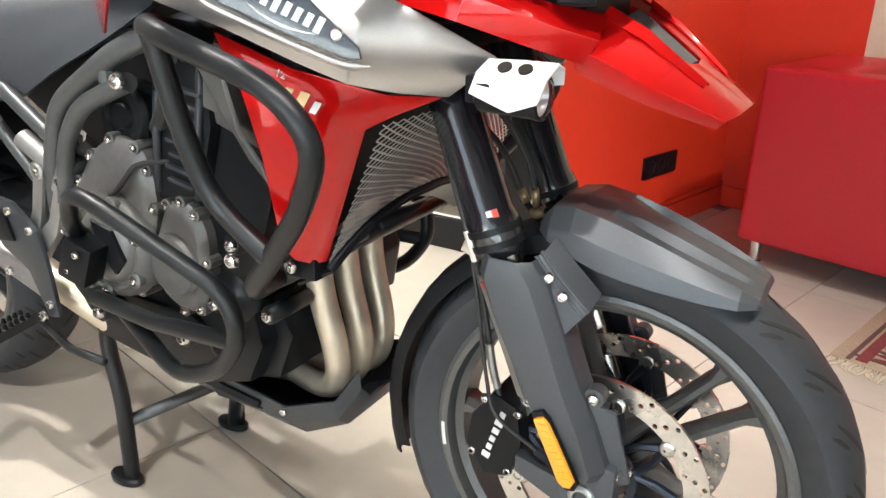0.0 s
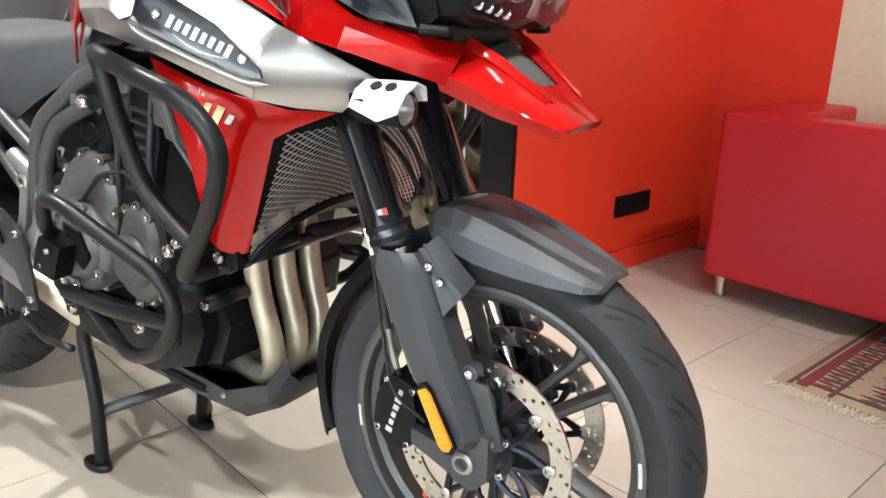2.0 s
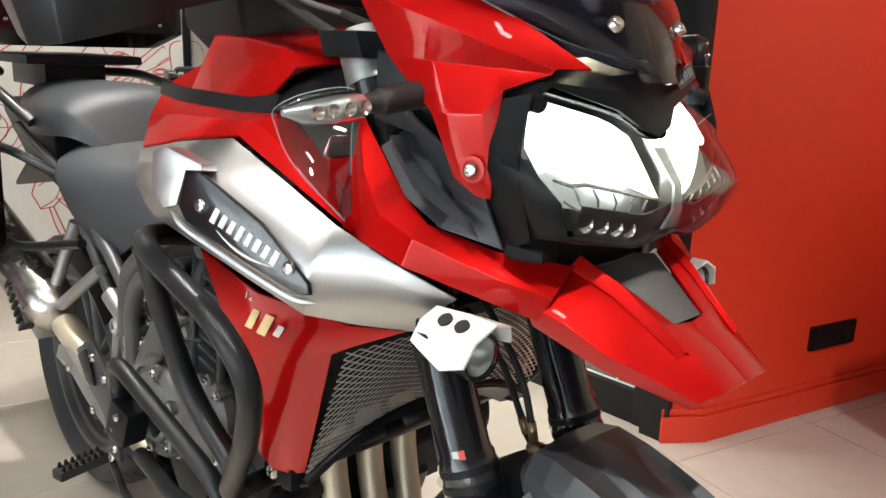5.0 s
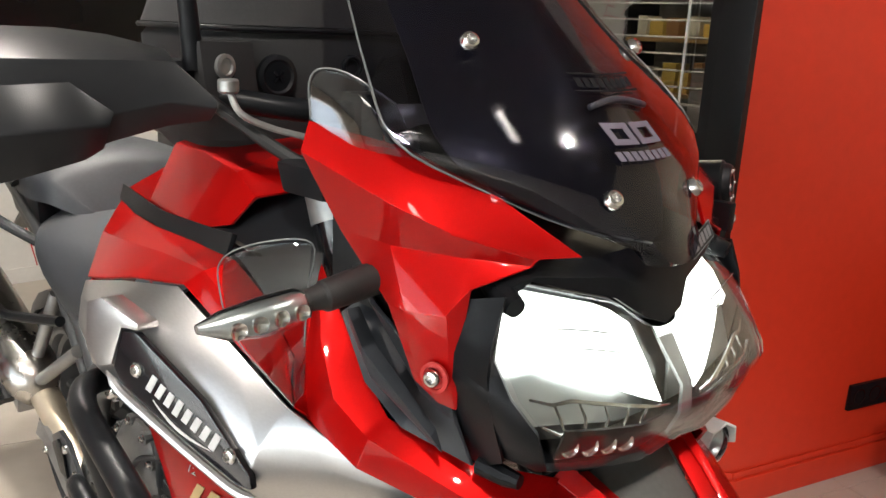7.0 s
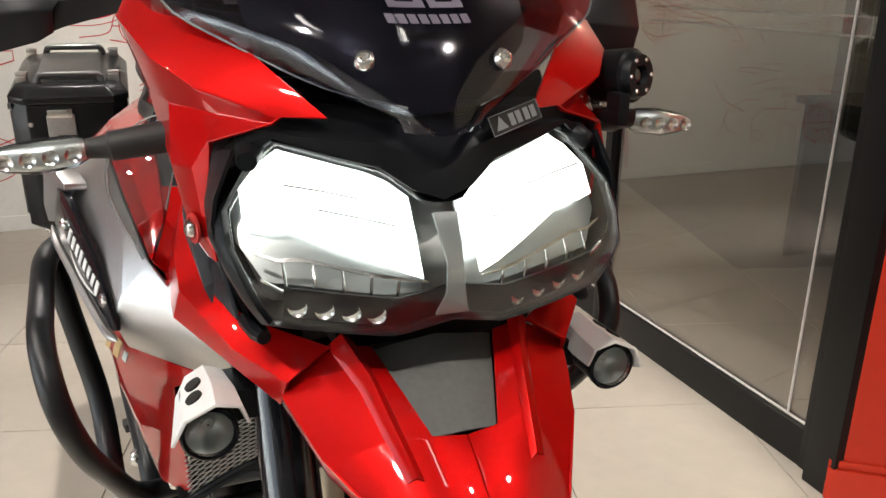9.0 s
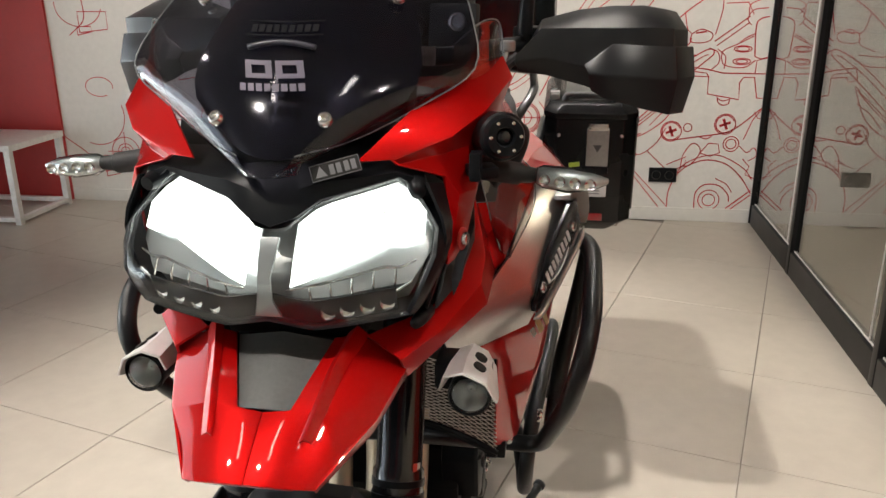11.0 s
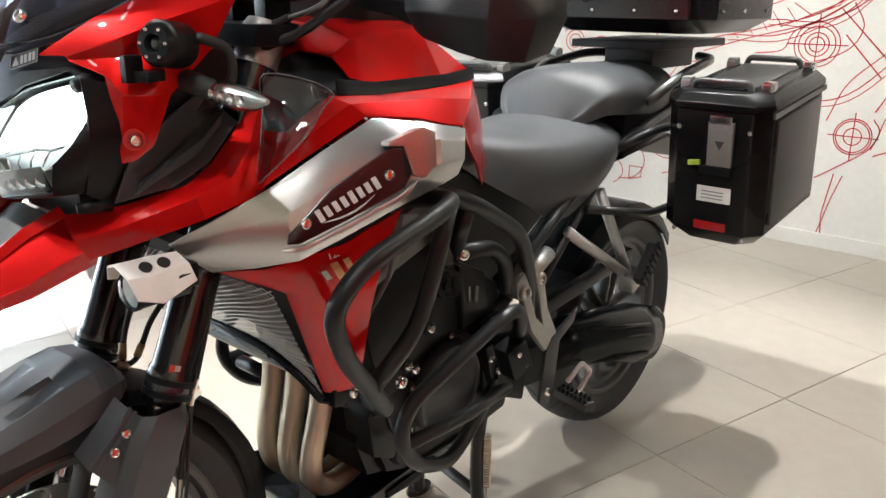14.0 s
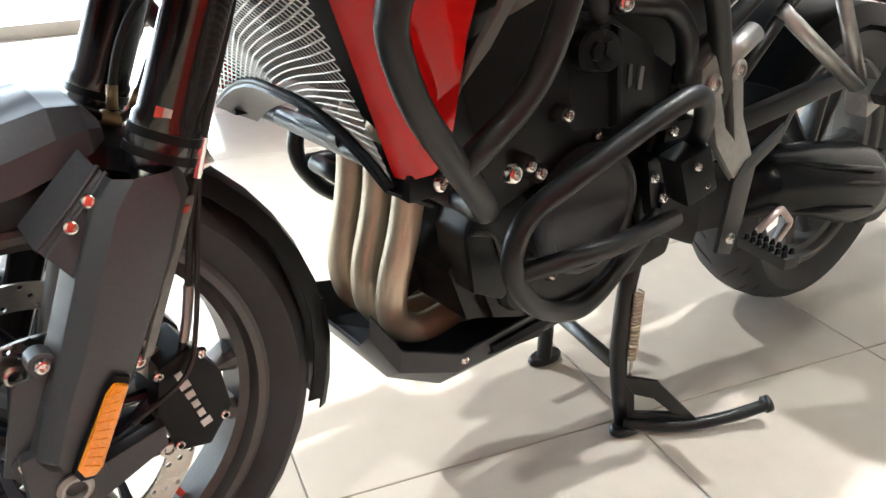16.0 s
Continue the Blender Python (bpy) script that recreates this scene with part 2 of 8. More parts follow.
def spline(points, steps=6):
    """A smooth line through the points."""
    p = [Vector(q) for q in points]
    p = [p[0] * 2 - p[1]] + p + [p[-1] * 2 - p[-2]]
    out = []
    for i in range(1, len(p) - 2):
        a, b, c, d = p[i - 1:i + 3]
        for k in range(steps):
            t = k / steps
            out.append(0.5 * (2 * b + (c - a) * t + (2 * a - 5 * b + 4 * c - d) * t * t + (3 * b - a - 3 * c + d) * t ** 3))
    out.append(p[-2])
    return out


def rounded(points, radius=0.03, steps=5):
    """A line through the points with its corners rounded off, as a bent tube has."""
    p = [Vector(q) for q in points]
    out = [p[0]]
    for a, b, c in zip(p, p[1:], p[2:]):
        r1 = min(radius, (a - b).length * 0.45)
        r2 = min(radius, (c - b).length * 0.45)
        s, e = b + (a - b).normalized() * r1, b + (c - b).normalized() * r2
        for k in range(steps + 1):
            t = k / steps
            out.append(s * (1 - t) ** 2 + b * 2 * t * (1 - t) + e * t * t)
    out.append(p[-1])
    return out


def tube(line, radius, sides=12, caps=True):
    """A round tube along a line; the radius may change from point to point."""
    p = [Vector(q) for q in line]
    rad = radius if isinstance(radius, (list, tuple)) else [radius] * len(p)
    bm = bmesh.new()
    way = (p[1] - p[0]).normalized()
    n = way.orthogonal().normalized()
    rings = []
    for i, q in enumerate(p):
        t = (p[min(i + 1, len(p) - 1)] - p[max(i - 1, 0)]).normalized()
        n = (n - t * n.dot(t)).normalized()
        b = t.cross(n)
        rings.append([bm.verts.new(q + (n * math.cos(2 * math.pi * k / sides) + b * math.sin(2 * math.pi * k / sides)) * rad[i]) for k in range(sides)])
    for r, s in zip(rings, rings[1:]):
        for k in range(sides):
            bm.faces.new((r[k], r[(k + 1) % sides], s[(k + 1) % sides], s[k]))
    if caps:
        bm.faces.new(rings[0][::-1])
        bm.faces.new(rings[-1])
    return bm


def rod(a, b, radius, sides=12):
    return tube([a, b], radius, sides)


def lathe(profile, sides=32, m=Matrix()):
    """A body of revolution about y: profile rows of (radius, y)."""
    bm = bmesh.new()
    rings = [[bm.verts.new((r * math.cos(2 * math.pi * k / sides), y, r * math.sin(2 * math.pi * k / sides))) for k in range(sides)] for r, y in profile]
    for r, s in zip(rings, rings[1:]):
        for k in range(sides):
            bm.faces.new((r[k], s[k], s[(k + 1) % sides], r[(k + 1) % sides]))
    bmesh.ops.recalc_face_normals(bm, faces=bm.faces)
    bmesh.ops.transform(bm, matrix=m, verts=bm.verts)
    return bm


def solid_lathe(profile, sides=32, m=Matrix()):
    bm = lathe(profile, sides, m)
    bmesh.ops.holes_fill(bm, edges=[e for e in bm.edges if e.is_boundary], sides=0)
    bmesh.ops.recalc_face_normals(bm, faces=bm.faces)
    return bm


def plate(outline, thick, way=None):
    """A flat or gently bent plate from its outline, with thickness along way."""
    p = [Vector(q) for q in outline]
    n = Vector((0, 0, 0))
    for a, b in zip(p, p[1:] + p[:1]):
        n += a.cross(b)
    n = Vector(way).normalized() if way is not None else n.normalized()
    bm = bmesh.new()
    top = [bm.verts.new(q + n * thick / 2) for q in p]
    low = [bm.verts.new(q - n * thick / 2) for q in p]
    bm.faces.new(top)
    bm.faces.new(low[::-1])
    k = len(p)
    for i in range(k):
        bm.faces.new((top[i], low[i], low[(i + 1) % k], top[(i + 1) % k]))
    bmesh.ops.recalc_face_normals(bm, faces=bm.faces)
    return bm


def sheet(rows, thick=0.003, fine=0, inward=None):
    """A moulded panel through rows of points, with thickness. fine: smooths it into that many steps."""
    rows = [[Vector(q) for q in r] for r in rows]
    if fine:
        rows = [spline(r, fine) for r in rows]
        cols = [spline(c, fine) for c in zip(*rows)]
        rows = [list(r) for r in zip(*cols)]
    bm = bmesh.new()
    vs = [[bm.verts.new(q) for q in r] for r in rows]
    for r, s in zip(vs, vs[1:]):
        for a, b, c, d in zip(r, r[1:], s[1:], s):
            quad = []
            for v in (a, b, c, d):
                if all((v.co - w.co).length > 1e-6 for w in quad):
                    quad.append(v)
            if len(quad) > 2:
                bm.faces.new(quad)
    bmesh.ops.remove_doubles(bm, verts=bm.verts, dist=1e-6)
    bmesh.ops.recalc_face_normals(bm, faces=bm.faces)
    if inward is not None:
        s = sum((f.normal * f.calc_area() for f in bm.faces), Vector())
        if s.dot(Vector(inward)) > 0:
            bmesh.ops.reverse_faces(bm, faces=bm.faces)
    if thick:
        bm.normal_update()
        bmesh.ops.solidify(bm, geom=bm.faces[:], thickness=thick)
        bmesh.ops.recalc_face_normals(bm, faces=bm.faces)
    return bm


def loft(rings, caps=True):
    """A closed body through rings of equally many points."""
    bm = bmesh.new()
    vs = [[bm.verts.new(q) for q in r] for r in rings]
    k = len(vs[0])
    for r, s in zip(vs, vs[1:]):
        for i in range(k):
            bm.faces.new((r[i], r[(i + 1) % k], s[(i + 1) % k], s[i]))
    if caps:
        bm.faces.new(vs[0][::-1])
        bm.faces.new(vs[-1])
    bmesh.ops.recalc_face_normals(bm, faces=bm.faces)
    return bm


def bolt_bm(place, way, radius=0.006, height=0.004):
    """A button-head bolt with a hexagon socket."""
    prof = [(radius * 1.02, 0), (radius, height * 0.4), (radius * 0.8, height * 0.85), (radius * 0.55, height), (radius * 0.5, height), (radius * 0.45, height * 0.35), (0.0004, height * 0.35)]
    bm = lathe(prof, 12)
    q = Vector((0, 1, 0)).rotation_difference(Vector(way).normalized())
    bmesh.ops.transform(bm, matrix=Matrix.Translation(place) @ q.to_matrix().to_4x4(), verts=bm.verts)
    return bm


def bolt(place, way, parent, radius=0.006, height=0.004, material=None):
    return part("bolt", bolt_bm(place, way, radius, height), material or CHROME, parent)


# unseen ceiling: dark colour chosen to keep reflections in the red paint low
DARK_CEILING = mat("dark_ceiling_paint", (0.16, 0.155, 0.15), 0.7, 0.0, 0.05, 20)

# ---- the room ----
U, V = Vector((-0.966, 0.259, 0)), Vector((0.259, 0.966, 0))     # the lines of the floor tiles
CORNER = Vector((-0.31, -0.05, 0))                              # a crossing of the tile joints
PITCH = 0.585


def setting(name, bm, material, label, category, bevel=0.0):
    ob = part(name, bm, material, None, bevel=bevel)
    return tagged(ob, label, category, kind="structure")


floor = setting("floor", box((8.6, 9.3, 0.1), (0.2, -0.1, -0.0585)), GROUT, "beige stone-look tiled showroom floor with dark joints", "floor")
setting("ceiling", box((8.6, 9.3, 0.1), (0.2, -0.1, 3.25)), DARK_CEILING, "unseen showroom ceiling, kept dark to limit reflections", "ceiling")
wall_mural = setting("wall_mural", box((0.12, 9.2, 3.2), (-3.83, -0.1, 1.6)), WHITE_WALL, "white wall painted with a red line drawing of machine parts", "wall")
setting("wall_front", box((0.12, 9.2, 3.2), (4.3, -0.1, 1.6)), WHITE_WALL, "plain white showroom wall", "wall")
setting("wall_office", box((8.6, 0.12, 3.2), (0.2, 4.45, 1.6)), OFFICE_WALL, "back wall of the glazed office, dimness put into its colour", "wall")
setting("baseboard_mural", box((0.014, 4.1, 0.075), (-3.763, -0.72, 0.0375)), WHITE_WALL, "white skirting along the painted wall", "baseboard", bevel=0.003)

# linear ceiling lamps, which show as streaks in the screen and the paint
TUBE = mat("lamp_tube", (0.9, 0.9, 0.9), 0.4, emit=(1.0, 0.94, 0.85), power=9.0)
for y in (-0.75, 0.35):
    lamp = thing("ceiling_lamp", "short slim lit ceiling lamp", "lamp", (0.7, y, 3.2), group="linear ceiling lamps")
    part("housing", box((0.44, 0.09, 0.10), (0.7, y, 3.15)), WHITE_LAQUER, lamp, bevel=0.004)
    part("diffuser", box((0.4, 0.05, 0.02), (0.7, y, 3.09)), TUBE, lamp)

# shop window wall: piers, sill and head round the large panes, daylight beyond
window_wall = join(box((6.2, 0.16, 0.08), (1.1, -4.65, 0.04)), box((6.2, 0.16, 0.62), (1.1, -4.65, 2.90)), box((0.2, 0.16, 3.2), (4.15, -4.65, 1.6)))
setting("wall_window", window_wall, WHITE_WALL, "white wall round the tall shop window", "wall")
setting("wall_red_side", box((1.85, 0.16, 3.2), (-2.925, -4.65, 1.6)), DEEP_RED, "dark red wall beside the shop window", "wall")
window_1 = thing("window_1", "tall bright shop window with slim white frames", "window", (1.0, -4.65, 0), kind="structure")
for i in range(4):
    part("window_frame", box((0.06, 0.08, 2.50), (-1.97 + i * 2.0, -4.65, 1.33)), WHITE_LAQUER, window_1, bevel=0.004)
for i in range(3):
    pane = part("pane", box((1.93, 0.008, 2.48), (-0.97 + i * 2.0, -4.65, 1.33)), LAMP_GLASS, window_1)
    pane.visible_shadow = False
DAYLIGHT = mat("bright_street", (0.8, 0.8, 0.8), 1.0, emit=(0.95, 1.0, 0.99), power=3.0)
setting("backdrop", box((30, 0.05, 3.2), (0, -14.0, 1.4)), DAYLIGHT, "overexposed bright street outside the shop window", "backdrop")
setting("ground", box((30, 9.2, 0.06), (0, -9.35, -0.06)), WHITE_WALL, "sunlit pale paving outside the shop window", "ground")

# red part of the end wall
setting("wall_red_panel", box((0.02, 1.76, 3.18), (-3.76, -3.67, 1.59)), DEEP_RED, "dark red end of the painted wall", "wall")

# glazed partition along the office
partition = thing("glass_partition", "black-framed glass office partition", "partition", (-2.2, 1.36, 0), kind="structure")
POSTS = (-3.762, -2.93, -1.83, -0.77)
for x, w in zip(POSTS, (0.016, 0.036, 0.04, 0.05)):
    part("post", box((w, 0.05, 3.18), (x, 1.36, 1.59)), DARK_FRAME, partition, bevel=0.002)
for a, b in zip(POSTS, POSTS[1:]):
    part("bottom_rail", box((b - a - 0.044, 0.046, 0.11), ((a + b) / 2, 1.36, 0.055)), DARK_FRAME, partition, bevel=0.003)
    part("top_rail", box((b - a - 0.044, 0.046, 0.08), ((a + b) / 2, 1.36, 3.1)), DARK_FRAME, partition, bevel=0.003)
    p = part("pane", box((b - a - 0.034, 0.010, 2.95), ((a + b) / 2, 1.36, 1.585)), PANE, partition)
    p.visible_shadow = False
    part("seal", join(box((b - a - 0.065, 0.004, 0.006), ((a + b) / 2, 1.351, 0.118)), box((0.005, 0.004, 2.9), (b - 0.10, 1.351, 1.57))), WHITE_LAQUER, partition, "thin pale seal")
part("corner_post", box((0.09, 0.09, 3.18), (-0.70, 1.345, 1.59)), DARK_FRAME, partition, bevel=0.004)

# blinds behind the partition
SLAT = mat("blind_slat", (0.33, 0.34, 0.33), 0.5)
for a, b in zip(POSTS, POSTS[1:]):
    blind = thing("venetian_blind", "pale horizontal slatted blind behind the glass", "blind", ((a + b) / 2, 1.43, 3.0), group="blinds behind the partition")
    part("head_rail", box((b - a - 0.08, 0.04, 0.035), ((a + b) / 2, 1.43, 3.0)), SLAT, blind, bevel=0.003)
    slat_mesh = None
    for k in range(42):
        z = 2.95 - k * 0.045
        if slat_mesh is None:
            s = part("slat", box((b - a - 0.09, 0.022, 0.0012), (0, 0, 0), (12, 0, 0)), SLAT, blind)
            slat_mesh = s.data
        else:
            s = new("slat", slat_mesh)
            s.parent = blind
            s.matrix_parent_inverse = blind.matrix_world.inverted()
        s.matrix_basis = Matrix.Translation(((a + b) / 2, 1.43, z))
    for x in (a + 0.12, b - 0.12):
        part("cord", rod((x, 1.43, 1.06), (x, 1.43, 3.0), 0.0016, 6), WHITE_LAQUER, blind)

# shelves of goods in the office
rack = thing("shelf_unit", "pale wooden shelves filled with small boxes and jars", "shelf", (-2.55, 4.1, 0))
for x in (-3.0, -2.1):
    part("upright", box((0.03, 0.35, 2.1), (x, 4.1, 1.05)), DARK_FRAME, rack)
for k in range(6):
    part("shelf", box((0.87, 0.34, 0.025), (-2.55, 4.1, 0.25 + 0.34 * k)), SHELF_WOOD, rack, bevel=0.002)
rng = random.Random(4)
BOX_MATS = [mat("pack_" + n, c, 0.5) for n, c in (("yellow", (0.7, 0.5, 0.12)), ("white", (0.7, 0.68, 0.6)), ("brown", (0.4, 0.22, 0.1)), ("dark", (0.06, 0.06, 0.06)))]
for k in range(1, 6):
    x = -2.93
    while x < -2.2:
        w, h = rng.uniform(0.06, 0.13), rng.uniform(0.08, 0.2)
        ob = part("goods_box", box((w, 0.16, h), (x + w / 2, 4.05, 0.265 + 0.34 * k + h / 2 - 0.34 + 0.0)), rng.choice(BOX_MATS), None, bevel=0.004)
        tagged(ob, "small packed box standing on the office shelf", "box", "goods on the office shelves")
        x += w + rng.uniform(0.01, 0.05)
office_light = bpy.data.lights.new("office_lamp", "POINT")
office_light.energy, office_light.shadow_soft_size, office_light.color = 46, 0.1, (1, 0.85, 0.6)
new("office_lamp", office_light).location = (-2.4, 3.2, 2.6)
desk = thing("office_desk", "dark office desk with a pale monitor", "desk", (-1.6, 2.9, 0))
part("desktop", box((1.3, 0.65, 0.03), (-1.6, 2.9, 0.735)), PLASTIC, desk, bevel=0.004)
for x in (-2.2, -1.0):
    part("side_panel", box((0.03, 0.6, 0.72), (x, 2.9, 0.36)), PLASTIC, desk)
monitor = thing("monitor", "flat computer monitor on the office desk", "monitor", (-1.55, 2.9, 0.75))
part("screen", box((0.5, 0.03, 0.3), (-1.55, 2.9, 1.0)), WHITE_LAQUER, monitor, bevel=0.004)
part("foot", join(box((0.2, 0.16, 0.012), (-1.55, 2.9, 0.756)), box((0.05, 0.03, 0.12), (-1.55, 2.92, 0.81))), PLASTIC, monitor)

# red walls beyond the partition
A, B, C2 = Vector((-0.675, 1.30, 0)), Vector((-0.594, 1.408, 0)), Vector((-0.314, 2.458, 0))
E1 = Vector((0.966, -0.259, 0))


def wall_run(a, b, depth, height=3.2, z=0.0, side=1):
    d = (b - a).normalized()
    n = Vector((d.y, -d.x, 0)) * side
    ring = [a, b, b - n * depth, a - n * depth]
    return loft([[q + Vector((0, 0, z)) for q in ring], [q + Vector((0, 0, z + height)) for q in ring]])


def offset(a, b, d, side=1):
    w = (b - a).normalized()
    n = Vector((w.y, -w.x, 0)) * side
    return a + n * d, b + n * d


setting("wall_column", loft([[q + Vector((0, 0, z)) for q in (A, B, C2, C2 + Vector((-0.5, 0.1, 0)), A + Vector((-0.02, 0.1, 0)))] for z in (0, 3.2)]), RED_WALL, "bright red painted wall with a skirting board", "wall")
D2 = C2 + E1 * 0.46
setting("wall_red", wall_run(C2 + E1 * 0.0, D2, 0.2), RED_WALL, "red painted wall behind the sofa", "wall")
setting("wall_beige", wall_run(D2, C2 + E1 * 5.0, 0.2), BEIGE_WALL, "plain beige wall behind the sofa", "wall")
for a, b in ((A, B), (B, C2)):
    p, q = offset(a, b, 0.016)
    bm = wall_run(p - (q - p).normalized() * 0.0, q + (q - p).normalized() * 0.012, 0.014, 0.085)
    setting("baseboard", bm, RED_WALL, "red painted skirting board", "baseboard", bevel=0.004)
    p, q = offset(a, b, 0.008)
    setting("trim", wall_run(p, q, 0.006, 0.02, 0.087), RED_WALL, "red rounded top of the skirting board", "trim", bevel=0.003)
for a, b in ((C2, D2),):
    p, q = offset(a, b, 0.016)
    setting("baseboard", wall_run(p, q, 0.014, 0.085), RED_WALL, "red painted skirting board", "baseboard", bevel=0.004)


def socket(place, along, out, count, label):
    """A row of wall sockets in one dark frame."""
    s = thing("wall_socket", label, "socket", place)
    a, o, u = Vector(along).normalized(), Vector(out).normalized(), Vector((0, 0, 1))
    m = Matrix.Translation(place) @ Matrix((a, o, u)).transposed().to_4x4()
    w = 0.071 * count + 0.01
    part("frame", box((w, 0.012, 0.081), (0, 0.006, 0)), PLASTIC, s, bevel=0.003, m=m)
    for k in range(count):
        x = (k - (count - 1) / 2) * 0.071
        part("insert", solid_lathe([(0.026, 0.0), (0.026, 0.0135), (0.022, 0.0135), (0.020, 0.004)], 20, m=pose(x, 0, 0)), BLACK_GLOSS, s, m=m)
        part("contact", join(rod((x - 0.009, 0.0, 0), (x - 0.009, 0.0075, 0), 0.0025, 8), rod((x + 0.009, 0.0, 0), (x + 0.009, 0.0075, 0), 0.0025, 8)), CHROME, s, m=m)
    return s


W1 = (C2 - B).normalized()
socket(B + W1 * 0.548 + Vector((0, 0, 0.262)), W1, (W1.y, -W1.x, 0), 3, "dark triple wall socket on the red wall")
socket((-3.77, 0.845, 0.262), (0, 1, 0), (1, 0, 0), 2, "dark double wall socket on the painted wall")

# ---- the line drawing on the wall ----


def ribbon(points, width=0.006, closed=False):
    """A painted line on the wall at x = -3.768, through points of (y, z)."""
    bm = bmesh.new()
    n = len(points)
    rings = []
    for i, (y, z) in enumerate(points):
        a = points[(i - 1) % n] if closed or i else points[i]
        b = points[(i + 1) % n] if closed or i < n - 1 else points[i]
        d = Vector((0, b[0] - a[0], b[1] - a[1])).normalized()
        s = Vector((0, -d.z, d.y)) * width / 2
        q = Vector((-3.768, y, z))
        rings.append((bm.verts.new(q + s), bm.verts.new(q - s)))
    k = n if closed else n - 1
    for i in range(k):
        r, s = rings[i], rings[(i + 1) % n]
        bm.faces.new((r[0], r[1], s[1], s[0]))
    return bm


def ring_line(y, z, r, a=0, b=360, squash=1.0, width=0.005):
    n = max(8, int(abs(b - a) / 9))
    pts = [(y + r * math.cos(radians(a + (b - a) * k / n)), z + r * squash * math.sin(radians(a + (b - a) * k / n))) for k in range(n + 1)]
    return ribbon(pts, width)


def flow(points, width=0.006):
    return ribbon([(q.x, q.y) for q in spline([Vector((y, z, 0)) for y, z in points], 8)], width)

# ---- the motorcycle ----
bike = thing("motorcycle", "red and silver adventure motorcycle on its centre stand", "motorcycle", (-0.75, 0, 0))
AXLE = pose(0.0225, -0.004, 0.338, 0, 0, 1.0)      # the front wheel, clear of the floor on the centre stand
COVER_SHIFT = Matrix.Translation((-0.0115, 0, -0.016))


def steer(side=None):
    return AXLE if side is None else AXLE @ FLIP


def fork_y(z, side):
    """Half the distance between the legs."""
    return 0.100


def fork_x(z):
    return -0.0106 - 0.42 * z


def cover_x(z):
    return 0.016 - 0.4286 * z


# front wheel
def tyre_profile(r_out, r_rim, half, rim_half):
    prof = [(r_rim, -rim_half)]
    for k in range(13):
        a = radians(-100 + k * 200 / 12)
        prof.append((r_out - (1 - math.cos(a)) * (r_out - r_rim) * 0.52, half * math.sin(a) * (1.0 if abs(a) < 1.6 else 0.98)))
    prof.append((r_rim, rim_half))
    return prof


def groove(r, half, a0, lean, size, drop):
    """A tread groove: a dark sunk sliver that follows the tyre's round."""
    pts = []
    for k in range(5):
        t = k / 4
        ang = a0 + t * size[0] * (1 if lean > 0 else -1)
        y = size[1] + t * size[2]
        rr = r - (1 - math.cos(math.asin(max(-1, min(1, y / half))))) * drop + 0.0008
        w = 0.0042 * math.sin(math.pi * (0.15 + 0.75 * t)) + 0.001
        pts.append((ang, y, rr, w))
    left, right = [], []
    for ang, y, rr, w in pts:
        for s, arr in ((1, left), (-1, right)):
            b = ang + s * w / r
            arr.append(Vector((rr * math.cos(b), y, rr * math.sin(b))))
    return sheet([left, right], 0.0006)


